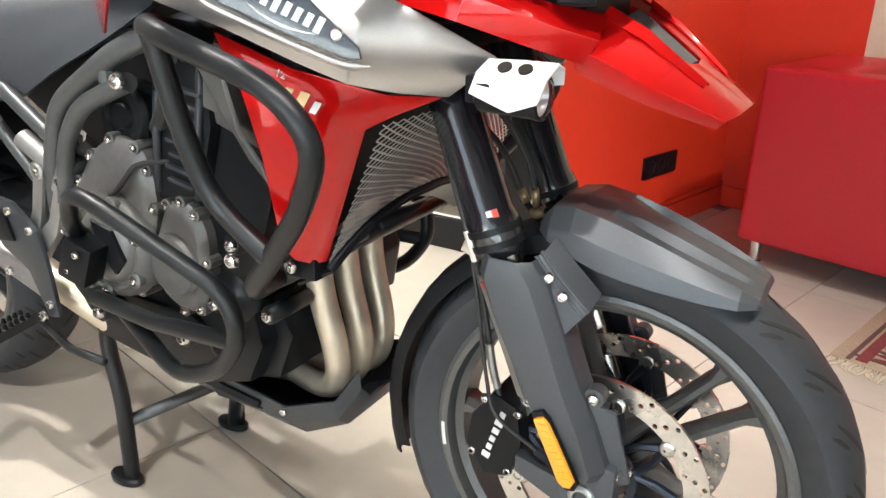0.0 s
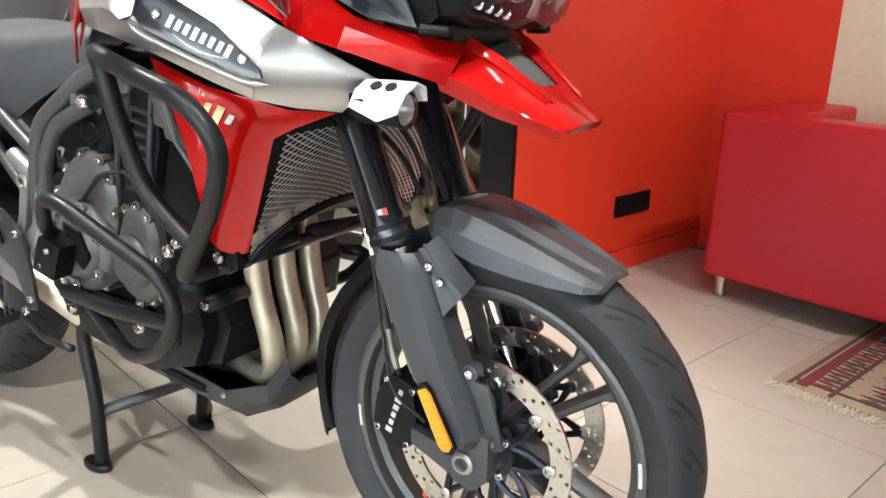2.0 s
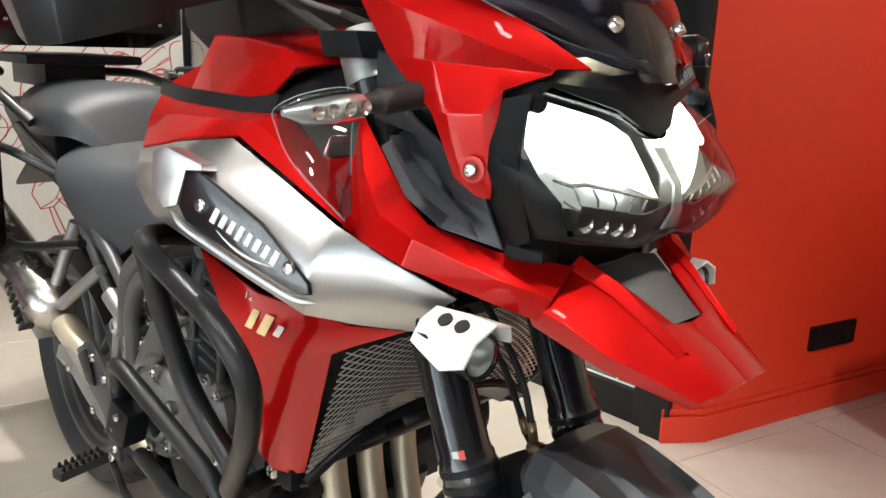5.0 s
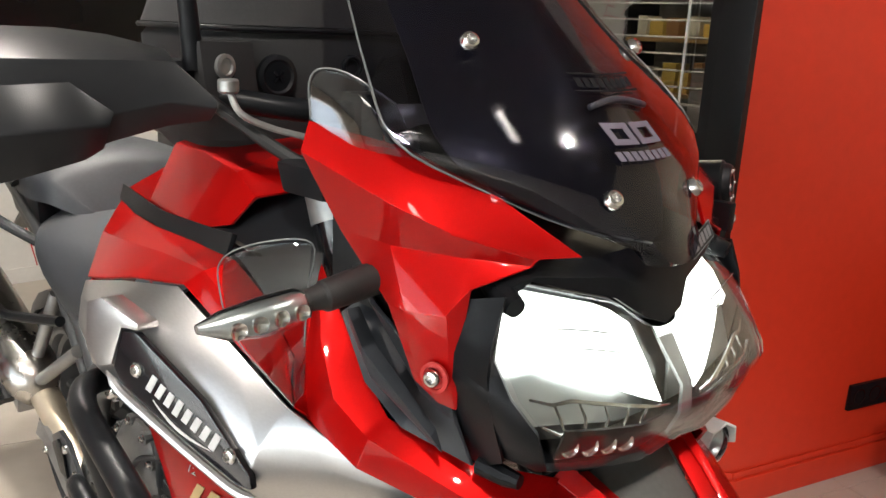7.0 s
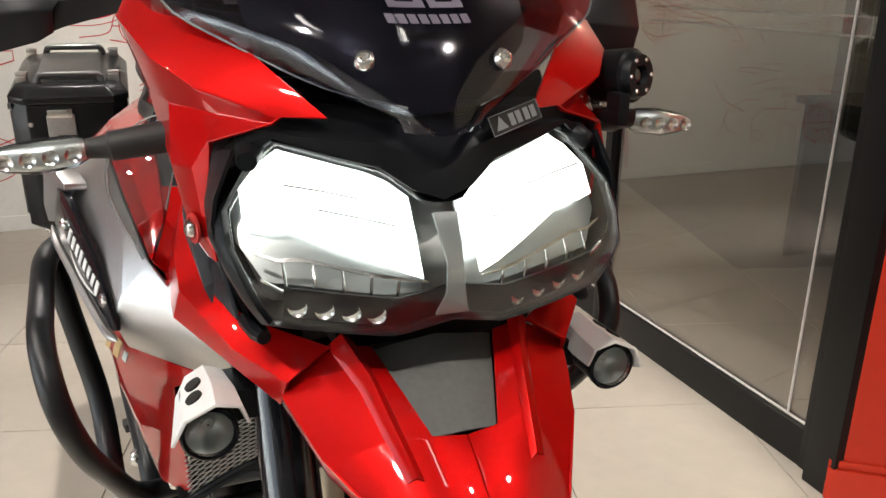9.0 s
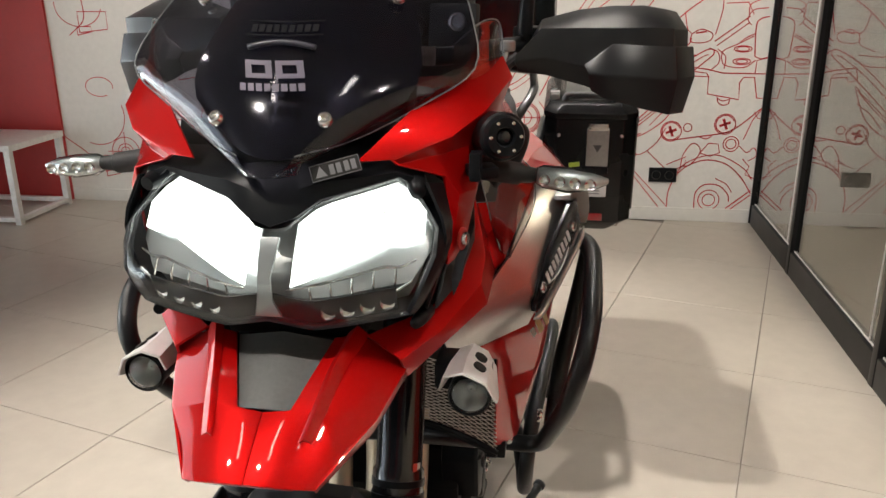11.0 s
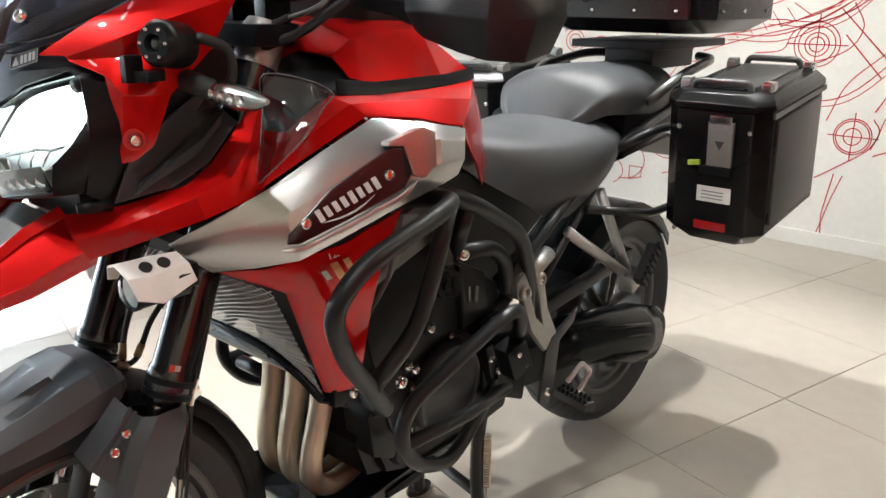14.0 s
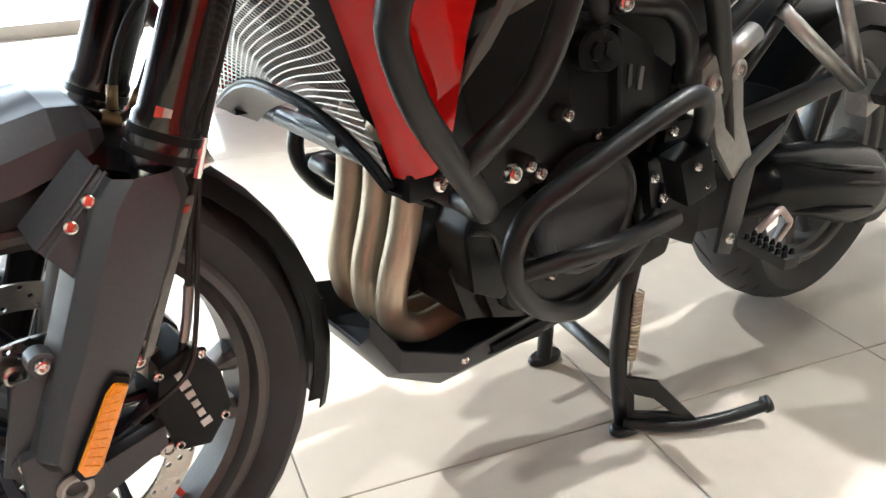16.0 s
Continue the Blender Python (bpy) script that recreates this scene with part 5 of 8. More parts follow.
mirrored("tank_deflector", lambda: sheet([
    [(-0.255, 0.175, 1.086), (-0.300, 0.205, 1.078), (-0.325, 0.228, 1.062)],
    [(-0.240, 0.190, 1.040), (-0.264, 0.225, 1.045), (-0.290, 0.248, 1.048)],
    [(-0.222, 0.202, 0.995), (-0.232, 0.232, 1.005), (-0.252, 0.253, 1.012)],
    [(-0.206, 0.214, 0.965), (-0.203, 0.222, 0.962), (-0.200, 0.228, 0.960)]], 0.003, fine=2, inward=(0, -1, 0)), CLEAR, bike, "clear side wind deflector", bevel=0)
mirrored("arm_gusset", lambda: sheet([[(-0.207, 0.207, 0.939), (-0.213, 0.219, 0.951)], [(-0.236, 0.194, 0.973), (-0.240, 0.203, 0.986)], [(-0.249, 0.176, 1.015), (-0.272, 0.204, 1.012)]], 0.003, inward=(0, -1, 0)), RED, bike, "", bevel=0)
mirrored("cockpit_gusset", lambda: sheet([[(-0.249, 0.174, 1.016), (-0.272, 0.203, 1.013)], [(-0.254, 0.166, 1.050), (-0.300, 0.204, 1.036)], [(-0.275, 0.150, 1.068), (-0.335, 0.208, 1.058)]], 0.003, inward=(0, -1, 0)), GUARD, bike, "", bevel=0)
# black air vents between fairing and beak arm
mirrored("side_vent", lambda: sheet([[(-0.045, 0.160, 0.950), (-0.058, 0.168, 0.985), (-0.066, 0.170, 1.01)], [(-0.110, 0.180, 0.962), (-0.108, 0.162, 0.990), (-0.10, 0.186, 1.04)], [(-0.160, 0.182, 0.985), (-0.150, 0.150, 1.010), (-0.14, 0.192, 1.065)], [(-0.215, 0.170, 1.030), (-0.205, 0.140, 1.050), (-0.19, 0.180, 1.09)]], 0.004, inward=(0, -1, 0)), VENT, bike, "dark grey vent panel below the fairing", bevel=0.0025)
mirrored("vent_blade", lambda: loft([[(-0.075, 0.172, 0.975), (-0.070, 0.182, 0.972), (-0.060, 0.176, 0.958)], [(-0.150, 0.176, 1.020), (-0.150, 0.190, 1.018), (-0.140, 0.190, 0.998)], [(-0.185, 0.170, 1.045), (-0.185, 0.184, 1.045), (-0.180, 0.184, 1.030)]]), VENT, bike, bevel=0.0015)
part("dash_tray", loft([[(-0.10, -0.15, z), (-0.10, 0.15, z), (-0.20, 0.19, z + 0.03), (-0.24, 0.12, z + 0.02), (-0.24, -0.12, z + 0.02), (-0.20, -0.19, z + 0.03)] for z in (1.03, 1.10)]), PLASTIC, bike, "black inner fairing", bevel=0.006)
part("dash", box((0.05, 0.22, 0.12), (-0.215, 0, 1.19), (0, -25, 0)), PLASTIC, bike, "black instrument panel behind the screen", bevel=0.01)
part("crossbar", rod((-0.20, -0.135, 1.205), (-0.20, 0.135, 1.205), 0.011, 16), ALU, bike, "bright cross tube behind the screen")
part("nose_frame", box((0.12, 0.16, 0.16), (-0.10, 0, 0.99)), PLASTIC, bike, bevel=0.01)

# turn signals
for side in SIDES:
    stations = ((-0.130, 0.258, 1.082, 0.55), (-0.128, 0.268, 1.081, 0.95), (-0.128, 0.295, 1.078, 1.05), (-0.132, 0.322, 1.076, 0.8), (-0.136, 0.340, 1.076, 0.25))
    body = loft([[(x + 0.011 * r * math.cos(a), y, z + 0.0115 * r * math.sin(a)) for a in [2 * math.pi * k / 14 for k in range(14)]] for x, y, z, r in stations])
    signal = part("turn_signal", body, REFLECTOR, bike, "slim turn signal with clear lens and black back", angle=50, m=side)
    part("lens", sheet([[(x + 0.017 * r * math.cos(a), y, z + 0.0135 * r * math.sin(a)) for a in [-1.75 + 3.6 * k / 10 for k in range(11)]] for x, y, z, r in stations], 0.0015, inward=(-1, 0, 0)), LAMP_GLASS, signal, angle=50, m=side)
    part("signal_back", sheet([[(x + 0.016 * r * math.cos(a), y, z + 0.0138 * r * math.sin(a)) for a in [1.75 + 2.9 * k / 8 for k in range(9)]] for x, y, z, r in stations], 0.0015, inward=(1, 0, 0)), PLASTIC, signal, angle=50, m=side)
    for k in range(4):
        part("light_cell", solid_lathe([(0.0060, 0), (0.0063, 0.003), (0.004, 0.001), (0.002, 0.0005)], 12, m=pose(-0.1165, 0.270 + 0.0165 * k, 1.0805 - 0.0012 * k, 0, 0, -90)), CHROME, signal, m=side)
    part("stem", tube([(-0.130, 0.262, 1.082), (-0.130, 0.245, 1.083), (-0.130, 0.242, 1.083), (-0.130, 0.205, 1.088), (-0.130, 0.19, 1.09)], [0.008, 0.010, 0.0125, 0.0135, 0.0135], 14), SOFT_RUBBER, signal, m=side)

# round bolted camera on its bracket, at the left of the fairing
cm = Matrix.Translation((-0.085, 0.225, 1.133)) @ pose(0, 0, 0, 6, 0, -68) @ Matrix.Scale(0.76, 4)
cam_body = part("front_camera", solid_lathe([(0.030, -0.05), (0.033, -0.045), (0.034, 0.005), (0.030, 0.008), (0.029, 0.012), (0.026, 0.018), (0.014, 0.018), (0.012, 0.010)], 32), PLASTIC, bike, "round black bolted camera on a bracket", m=cm)
part("lens", solid_lathe([(0.012, 0.011), (0.009, 0.013), (0.003, 0.0145)], 20), BLACK_GLOSS, cam_body, m=cm)
for k in range(6):
    a = 2 * math.pi * k / 6
    part("bolt", bolt_bm((0.0215 * math.cos(a), 0.0178, 0.0215 * math.sin(a)), (0, 1, 0), 0.003, 0.002), CHROME, cam_body, m=cm)
part("bracket", join(box((0.03, 0.03, 0.012), (-0.075, 0.205, 1.098), (0, 0, 20)), box((0.022, 0.012, 0.03), (-0.062, 0.200, 1.106))), PLASTIC, cam_body, bevel=0.003)
part("camera_cable", tube(spline([(-0.125, 0.232, 1.14), (-0.155, 0.245, 1.125), (-0.165, 0.235, 1.09), (-0.15, 0.21, 1.065)], 6), 0.006, 8), SOFT_RUBBER, cam_body)

# fog lamps with folded white brackets
for side in SIDES:
    sm = Matrix.Translation((0.003, 0.012, -0.008)) if side is None else Matrix.Translation((-0.004, -0.003, -0.010)) @ FLIP
    fm = Matrix.Translation((-0.064, 0.186, 0.862)) @ pose(0, 0, 0, 0, 0, -90)
    fog = part("fog_lamp", solid_lathe([(0.015, -0.045), (0.022, -0.04), (0.0235, 0.02), (0.0245, 0.024), (0.0245, 0.030), (0.0225, 0.032), (0.0215, 0.028), (0.0200, 0.004)], 28), PLASTIC, bike, "round fog lamp under a white bracket", m=sm @ fm)
    part("lens", solid_lathe([(0.0215, 0.029), (0.018, 0.034), (0.010, 0.0375), (0.003, 0.0385)], 24), LAMP_GLASS, fog, m=sm @ fm)
    part("bowl", lathe([(0.0200, 0.0270), (0.0170, 0.0170), (0.0110, 0.0090), (0.0060, 0.0070), (0.0050, 0.0120), (0.0010, 0.0130)], 24), REFLECTOR, fog, m=sm @ fm)
    shade = sheet([[(-0.112, 0.164, 0.868), (-0.102, 0.168, 0.889), (-0.100, 0.184, 0.896), (-0.106, 0.200, 0.884), (-0.110, 0.210, 0.862)],
                   [(-0.062, 0.156, 0.868), (-0.062, 0.161, 0.890), (-0.062, 0.180, 0.897), (-0.062, 0.205, 0.882), (-0.060, 0.217, 0.848)],
                   [(-0.026, 0.152, 0.872), (-0.024, 0.158, 0.890), (-0.022, 0.180, 0.897), (-0.024, 0.206, 0.884), (-0.028, 0.218, 0.860)]], 0.003, inward=(0, 0, -1))
    shade_ob = part("lamp_bracket", shade, WHITE_METAL, fog, "white folded sheet-metal lamp bracket", bevel=0.0015, m=sm)
    for q in ((-0.052, 0.1955, 0.8895), (-0.076, 0.1945, 0.8895)):
        part("bracket_hole", solid_lathe([(0.0078, -0.001), (0.0078, 0.0016), (0.001, 0.0017)], 16, m=Matrix.Translation(q) @ pose(0, 0, 0, 58, 0, 0)), CORE, fog, m=sm)
    part("fog_mount", box((0.05, 0.05, 0.03), (-0.10, 0.165, 0.862)), PLASTIC, fog, bevel=0.004, m=sm)

for side in SIDES:
    part("deflector_edge", tube(spline([(-0.225, 0.202, 1.000), (-0.242, 0.188, 1.045), (-0.255, 0.175, 1.086), (-0.300, 0.205, 1.080), (-0.327, 0.229, 1.062), (-0.292, 0.250, 1.047), (-0.253, 0.254, 1.011), (-0.200, 0.228, 0.959)], 5), 0.0008, 6), ACRYLIC_EDGE, bike, m=side)
    part("deflector_edge", tube(spline([(-0.190, 0.216, 1.208), (-0.197, 0.213, 1.236), (-0.190, 0.206, 1.247), (-0.172, 0.190, 1.243), (-0.145, 0.167, 1.223)], 5), 0.0008, 6), ACRYLIC_EDGE, bike, m=side)

# brake hoses that meet in a brass tee behind the front mudguard
hose_a = part("brake_hose", tube(spline([(-0.112, -0.008, 0.672), (-0.118, -0.010, 0.700), (-0.130, -0.010, 0.735), (-0.150, -0.010, 0.768), (-0.182, -0.006, 0.800), (-0.215, 0.0, 0.826), (-0.26, 0.01, 0.850)], 6), 0.0045, 8), SOFT_RUBBER, bike)
part("crimp", tube([(-0.113, -0.008, 0.674), (-0.117, -0.010, 0.698)], 0.0058, 10), BRASS, hose_a, "dull brass crimped fitting")
hose_b = part("brake_hose", tube(spline([(-0.116, -0.004, 0.664), (-0.130, 0.0, 0.672), (-0.143, 0.0, 0.695), (-0.158, 0.0, 0.722), (-0.180, 0.004, 0.748), (-0.215, 0.01, 0.772), (-0.26, 0.015, 0.80)], 6), 0.0045, 8), SOFT_RUBBER, bike)
part("crimp", tube([(-0.131, 0.0, 0.674), (-0.141, 0.0, 0.692)], 0.0058, 10), BRASS, hose_b, "dull brass crimped fitting")
tee = part("hose_tee", tube([(-0.120, -0.004, 0.662), (-0.112, -0.008, 0.664), (-0.100, -0.008, 0.668)], [0.007, 0.0095, 0.0085], 10), BRASS, bike, "dull brass hose tee")
part("tee_bracket", tube([(-0.102, -0.008, 0.668), (-0.085, -0.006, 0.676), (-0.066, -0.004, 0.684)], 0.005, 8), PLASTIC, tee)

# ---- tank, shrouds, radiator ----
def tank():
    half = [
        [(-0.360, 0, 1.112), (-0.368, 0.10, 1.112), (-0.385, 0.163, 1.104), (-0.400, 0.184, 1.074)],
        [(-0.420, 0, 1.150), (-0.420, 0.10, 1.145), (-0.420, 0.165, 1.125), (-0.437, 0.192, 1.064)],
        [(-0.500, 0, 1.165), (-0.500, 0.10, 1.158), (-0.498, 0.167, 1.136), (-0.512, 0.206, 1.066)],
        [(-0.570, 0, 1.160), (-0.570, 0.10, 1.155), (-0.562, 0.172, 1.138), (-0.582, 0.200, 1.066)],
        [(-0.660, 0, 1.110), (-0.655, 0.09, 1.106), (-0.635, 0.150, 1.100), (-0.654, 0.200, 1.070)],
        [(-0.740, 0, 1.020), (-0.740, 0.08, 1.012), (-0.732, 0.125, 1.002), (-0.722, 0.155, 0.985)],
        [(-0.820, 0, 0.952), (-0.820, 0.07, 0.946), (-0.815, 0.100, 0.932), (-0.800, 0.125, 0.890)],
    ]
    rows = [[(x, -y, z) for x, y, z in r[:0:-1]] + r for r in half]
    return sheet(rows, 0.004, inward=(0, 0, -1))


tank_ob = part("fuel_tank", tank(), RED, bike, "glossy red fuel tank", angle=14, bevel=0.005)
mirrored("tank_band", lambda: sheet([[(-0.360, 0.202, 1.076), (-0.352, 0.214, 1.056)], [(-0.437, 0.197, 1.067), (-0.440, 0.206, 1.048)], [(-0.512, 0.212, 1.070), (-0.520, 0.219, 1.052)], [(-0.582, 0.206, 1.070), (-0.585, 0.218, 1.053)], [(-0.657, 0.204, 1.076), (-0.654, 0.211, 1.058)]], 0.006, inward=(0, -1, 0)), PLASTIC, tank_ob, "black band across the tank side", bevel=0.002)
mirrored("tank_flank", lambda: sheet([[(-0.652, 0.205, 1.060), (-0.590, 0.250, 1.030), (-0.524, 0.292, 0.998)], [(-0.705, 0.180, 1.010), (-0.660, 0.225, 0.975), (-0.600, 0.262, 0.930)], [(-0.755, 0.150, 0.940), (-0.720, 0.190, 0.905), (-0.690, 0.205, 0.870)]], 0.004, inward=(0, -1, 0)), RED, tank_ob, bevel=0.003)
mirrored("flank_vent", lambda: plate([(-0.640, 0.230, 0.985), (-0.672, 0.213, 0.975), (-0.690, 0.204, 0.940), (-0.655, 0.226, 0.945)], 0.010, (0.45, 0.8, 0.3)), CORE, tank_ob, bevel=0.002)
mirrored("tank_cover", lambda: sheet([[(-0.30, 0.10, 1.075), (-0.30, 0.17, 1.045)], [(-0.36, 0.10, 1.105), (-0.38, 0.185, 1.06)], [(-0.42, 0.09, 1.115), (-0.44, 0.190, 1.066)]], 0.01, inward=(0, -1, -1)), GUARD, bike, "black cockpit trim beside the tank", bevel=0.004)


def tank_side():
    rows = [
        [(-0.240, 0.204, 0.985), (-0.228, 0.215, 0.968), (-0.213, 0.221, 0.952)],
        [(-0.290, 0.205, 1.030), (-0.290, 0.228, 1.012), (-0.285, 0.238, 0.990)],
        [(-0.335, 0.212, 1.056), (-0.350, 0.238, 1.046), (-0.365, 0.253, 1.030)],
        [(-0.440, 0.204, 1.049), (-0.442, 0.243, 1.043), (-0.445, 0.276, 1.021)],
        [(-0.520, 0.217, 1.052), (-0.508, 0.256, 1.042), (-0.490, 0.289, 1.010)],
        [(-0.652, 0.208, 1.058), (-0.592, 0.254, 1.034), (-0.523, 0.295, 1.004)],
    ]
    return sheet(rows, 0.004, inward=(0, -1, 0))


mirrored("tank_side_panel", tank_side, RED, bike, "glossy red tank side panel", bevel=0.003, angle=14)


def silver():
    rows = [
        [(-0.112, 0.150, 0.882), (-0.118, 0.158, 0.876), (-0.135, 0.160, 0.858), (-0.165, 0.162, 0.834)],
        [(-0.165, 0.198, 0.920), (-0.180, 0.208, 0.900), (-0.190, 0.212, 0.872), (-0.205, 0.206, 0.840)],
        [(-0.220, 0.224, 0.950), (-0.222, 0.252, 0.916), (-0.226, 0.262, 0.888), (-0.240, 0.252, 0.852)],
        [(-0.290, 0.240, 0.988), (-0.290, 0.268, 0.952), (-0.276, 0.277, 0.905), (-0.295, 0.270, 0.872)],
        [(-0.372, 0.256, 1.027), (-0.380, 0.296, 0.982), (-0.360, 0.303, 0.938), (-0.372, 0.300, 0.906)],
        [(-0.452, 0.280, 1.016), (-0.450, 0.314, 0.994), (-0.440, 0.326, 0.964), (-0.455, 0.316, 0.930)],
        [(-0.525, 0.297, 1.000), (-0.515, 0.306, 0.985), (-0.505, 0.314, 0.960), (-0.500, 0.306, 0.935)],
    ]
    return sheet(rows, 0.005, inward=(0, -1, 0))


silver_obs = mirrored("side_cowl", silver, SILVER, bike, "brushed silver side cowl with a dark nameplate", bevel=0.004)
for ob, side in zip(silver_obs, SIDES):
    n = Vector((0.35, 1, 0.15)).normalized()
    p_rear, p_front = Vector((-0.355, 0.303, 0.957)), Vector((-0.241, 0.266, 0.906))
    d = (p_front - p_rear).normalized()
    u = n.cross(d).normalized()
    if u.z < 0:
        u = -u
    along = (p_front - p_rear).length
    shape = ((along + 0.034, -0.012), (along + 0.026, -0.002), (along * 0.60, 0.023), (-0.018, 0.031), (-0.034, 0.022), (-0.028, -0.016), (-0.012, -0.026), (along * 0.6, -0.024), (along + 0.020, -0.019))
    badge = part("nameplate", plate([p_rear + d * s + u * h for s, h in shape], 0.008, n), BLACK_GLOSS, ob, "glossy black nameplate with pale letter bars", bevel=0.002, m=side)
    rim_line = [p_rear + d * s + u * h + n * 0.004 for s, h in ((-0.034, -0.026), (-0.010, -0.034), (along * 0.6, -0.031), (along + 0.022, -0.026), (along + 0.046, -0.014))]
    housing = [(-0.088, 0.020), (-0.074, 0.034), (-0.020, 0.040), (-0.016, 0.034), (-0.036, 0.024), (-0.031, -0.017), (-0.046, -0.030), (-0.070, -0.022)]
    part("cowl_housing", plate([p_rear + d * s + u * h - n * 0.009 for s, h in housing], 0.026, n), SILVER, ob, "raised end of the side cowl", bevel=0.005, m=side)
    rim_run = rounded(rim_line, 0.02)
    part("cowl_rim", tube(rim_run, [0.0008] + [0.0048] * (len(rim_run) - 2) + [0.0008], 8), SILVER, ob, m=side)
    a, b = p_rear + d * 0.022, p_front - d * 0.020
    n_off = 0.0045
    for k in range(8):
        c = a.lerp(b, k / 7) + n * n_off
        h = 0.0088 if k in (0, 3, 7) else 0.0074
        part("letter_bar", plate([c - d * 0.0044 - u * h, c + d * 0.0028 - u * h, c + d * 0.0044 + u * h, c - d * 0.0028 + u * h], 0.001, n), WHITE_MARK, badge, m=side)
    swoosh = [a.lerp(b, t) + n * (n_off + 0.0004) - u * (0.010 + 0.008 * math.sin(math.pi * t)) for t in [k / 10 for k in range(1, 11)]]
    part("swoosh", tube(swoosh, [0.0004 + 0.0012 * math.sin(math.pi * k / 9) for k in range(10)], 6), WHITE_MARK, badge, m=side)
    for q in (p_rear, p_front):
        part("bolt", bolt_bm(q + n * 0.004, n, 0.0075, 0.004), CHROME, badge, m=side)


def number(text, place, way, up, size, material, parent):
    """Raised lettering on a panel."""
    curve = bpy.data.curves.new("lettering", "FONT")
    curve.body, curve.size, curve.extrude = text, size, 0.0003
    ob = new("lettering", curve)
    me = bpy.data.meshes.new_from_object(ob)
    bpy.data.objects.remove(ob)
    x, z = way.normalized(), way.cross(up).normalized()
    y = z.cross(x)
    me.transform(Matrix(((x.x, y.x, z.x, place.x), (x.y, y.y, z.y, place.y), (x.z, y.z, z.z, place.z), (0, 0, 0, 1))))
    me.materials.clear()
    me.materials.append(material)
    done = new("model_number", me)
    done.parent = parent
    return done


def shroud():
    rows = [
        [(-0.170, 0.165, 0.834), (-0.215, 0.200, 0.812), (-0.245, 0.212, 0.795), (-0.312, 0.204, 0.616)],
        [(-0.215, 0.212, 0.838), (-0.250, 0.236, 0.812), (-0.275, 0.238, 0.790), (-0.324, 0.216, 0.613)],
        [(-0.300, 0.272, 0.866), (-0.312, 0.270, 0.820), (-0.322, 0.262, 0.760), (-0.338, 0.236, 0.622)],
        [(-0.395, 0.290, 0.900), (-0.366, 0.284, 0.840), (-0.350, 0.272, 0.760), (-0.352, 0.244, 0.640)],
    ]
    return sheet(rows, 0.004, inward=(0, -1, 0))


shrouds = mirrored("radiator_shroud", shroud, RED, bike, "glossy red radiator shroud", bevel=0.0025)
for ob, side in zip(shrouds, SIDES):
    n = Vector((0.55, 1, 0.05)).normalized()
    c0 = Vector((-0.300, 0.2655, 0.830))
    d = Vector((0.84, -0.45, -0.30)).normalized()
    u = n.cross(d).normalized()
    if u.z < 0:
        u = -u
    for k, (h, w, mt) in enumerate(((0.012, 0.008, GOLD_MARK), (0.013, 0.010, GOLD_MARK), (0.007, 0.007, WHITE_MARK))):
        c = c0 + d * (k * 0.017 - 0.012) + n * 0.003
        part("model_mark", plate([c - d * w * 0.8 - u * h, c + d * w * 0.3 - u * h, c + d * w * 0.8 + u * h, c - d * w * 0.3 + u * h], 0.001, n), mt, ob, m=side)
    flip = side if side is not None else Matrix()
    way = (flip.to_3x3() @ d) * (1 if side is not None else -1)
    number("1200", flip @ (c0 + d * (0.012 if side is None else -0.030) + u * 0.019 + n * 0.0032), way, flip.to_3x3() @ u, 0.012, WHITE_MARK, ob)
mirrored("shroud_liner", lambda: sheet([[(-0.380, 0.284, 0.895), (-0.40, 0.20, 0.90)], [(-0.352, 0.262, 0.76), (-0.40, 0.19, 0.76)], [(-0.352, 0.238, 0.645), (-0.41, 0.17, 0.65)]], 0.004), PLASTIC, bike, "", bevel=0)
mirrored("duct", lambda: sheet([[(-0.43, 0.262, 0.88), (-0.50, 0.228, 0.86)], [(-0.412, 0.246, 0.775), (-0.478, 0.208, 0.79)], [(-0.394, 0.232, 0.735), (-0.447, 0.192, 0.725)], [(-0.382, 0.220, 0.69), (-0.400, 0.190, 0.68)]], 0.006), DUCT, bike, "grey air duct behind the shroud", bevel=0.002)

# radiator with its wire guard
def rad_point(s, t):
    """s across from -1 to 1, t down from 0 to 1."""
    a = abs(s)
    top = Vector((-0.205 - 0.02 * a ** 2 + 0.0, 0.207 * s, 0.815 - 0.012 * a))
    low = Vector((-0.292 - 0.018 * a, 0.208 * s, 0.672 - 0.062 * a ** 2.2))
    q = top.lerp(low, t)
    return q


radiator = part("radiator", loft([[rad_point(s * 0.97, t) + Vector((-0.034 - d, 0, 0)) for s, t in ((-1, 0), (-0.5, 0), (0, 0), (0.5, 0), (1, 0), (1, 1), (0.5, 1), (0, 1), (-0.5, 1), (-1, 1))] for d in (0.0, 0.04)]), CORE, bike, "dark radiator behind a wire guard", bevel=0.003)
NS, NT = 48, 38
bm = bmesh.new()
def strip(a, b, w, nrm):
    d = (b - a).normalized()
    s = d.cross(nrm).normalized() * w
    up = nrm * w * 0.7
    v = [bm.verts.new(q) for q in (a + s, a + up, a - s, b + s, b + up, b - s)]
    bm.faces.new((v[0], v[1], v[4], v[3]))
    bm.faces.new((v[1], v[2], v[5], v[4]))
    bm.faces.new((v[2], v[0], v[3], v[5]))
NRM = Vector((0.85, 0, -0.5)).normalized()
for j in range(NT):
    for i in range(NS):
        s0, s1 = -1 + 2 * i / NS, -1 + 2 * (i + 1) / NS
        o = (0.5 / NT) * (1 if (i + j) % 2 else -1) * 0.9
        o2 = -o
        strip(rad_point(s0, (j + 0.5) / NT + o), rad_point(s1, (j + 0.5) / NT + o2), 0.0011, NRM)
bmesh.ops.recalc_face_normals(bm, faces=bm.faces)
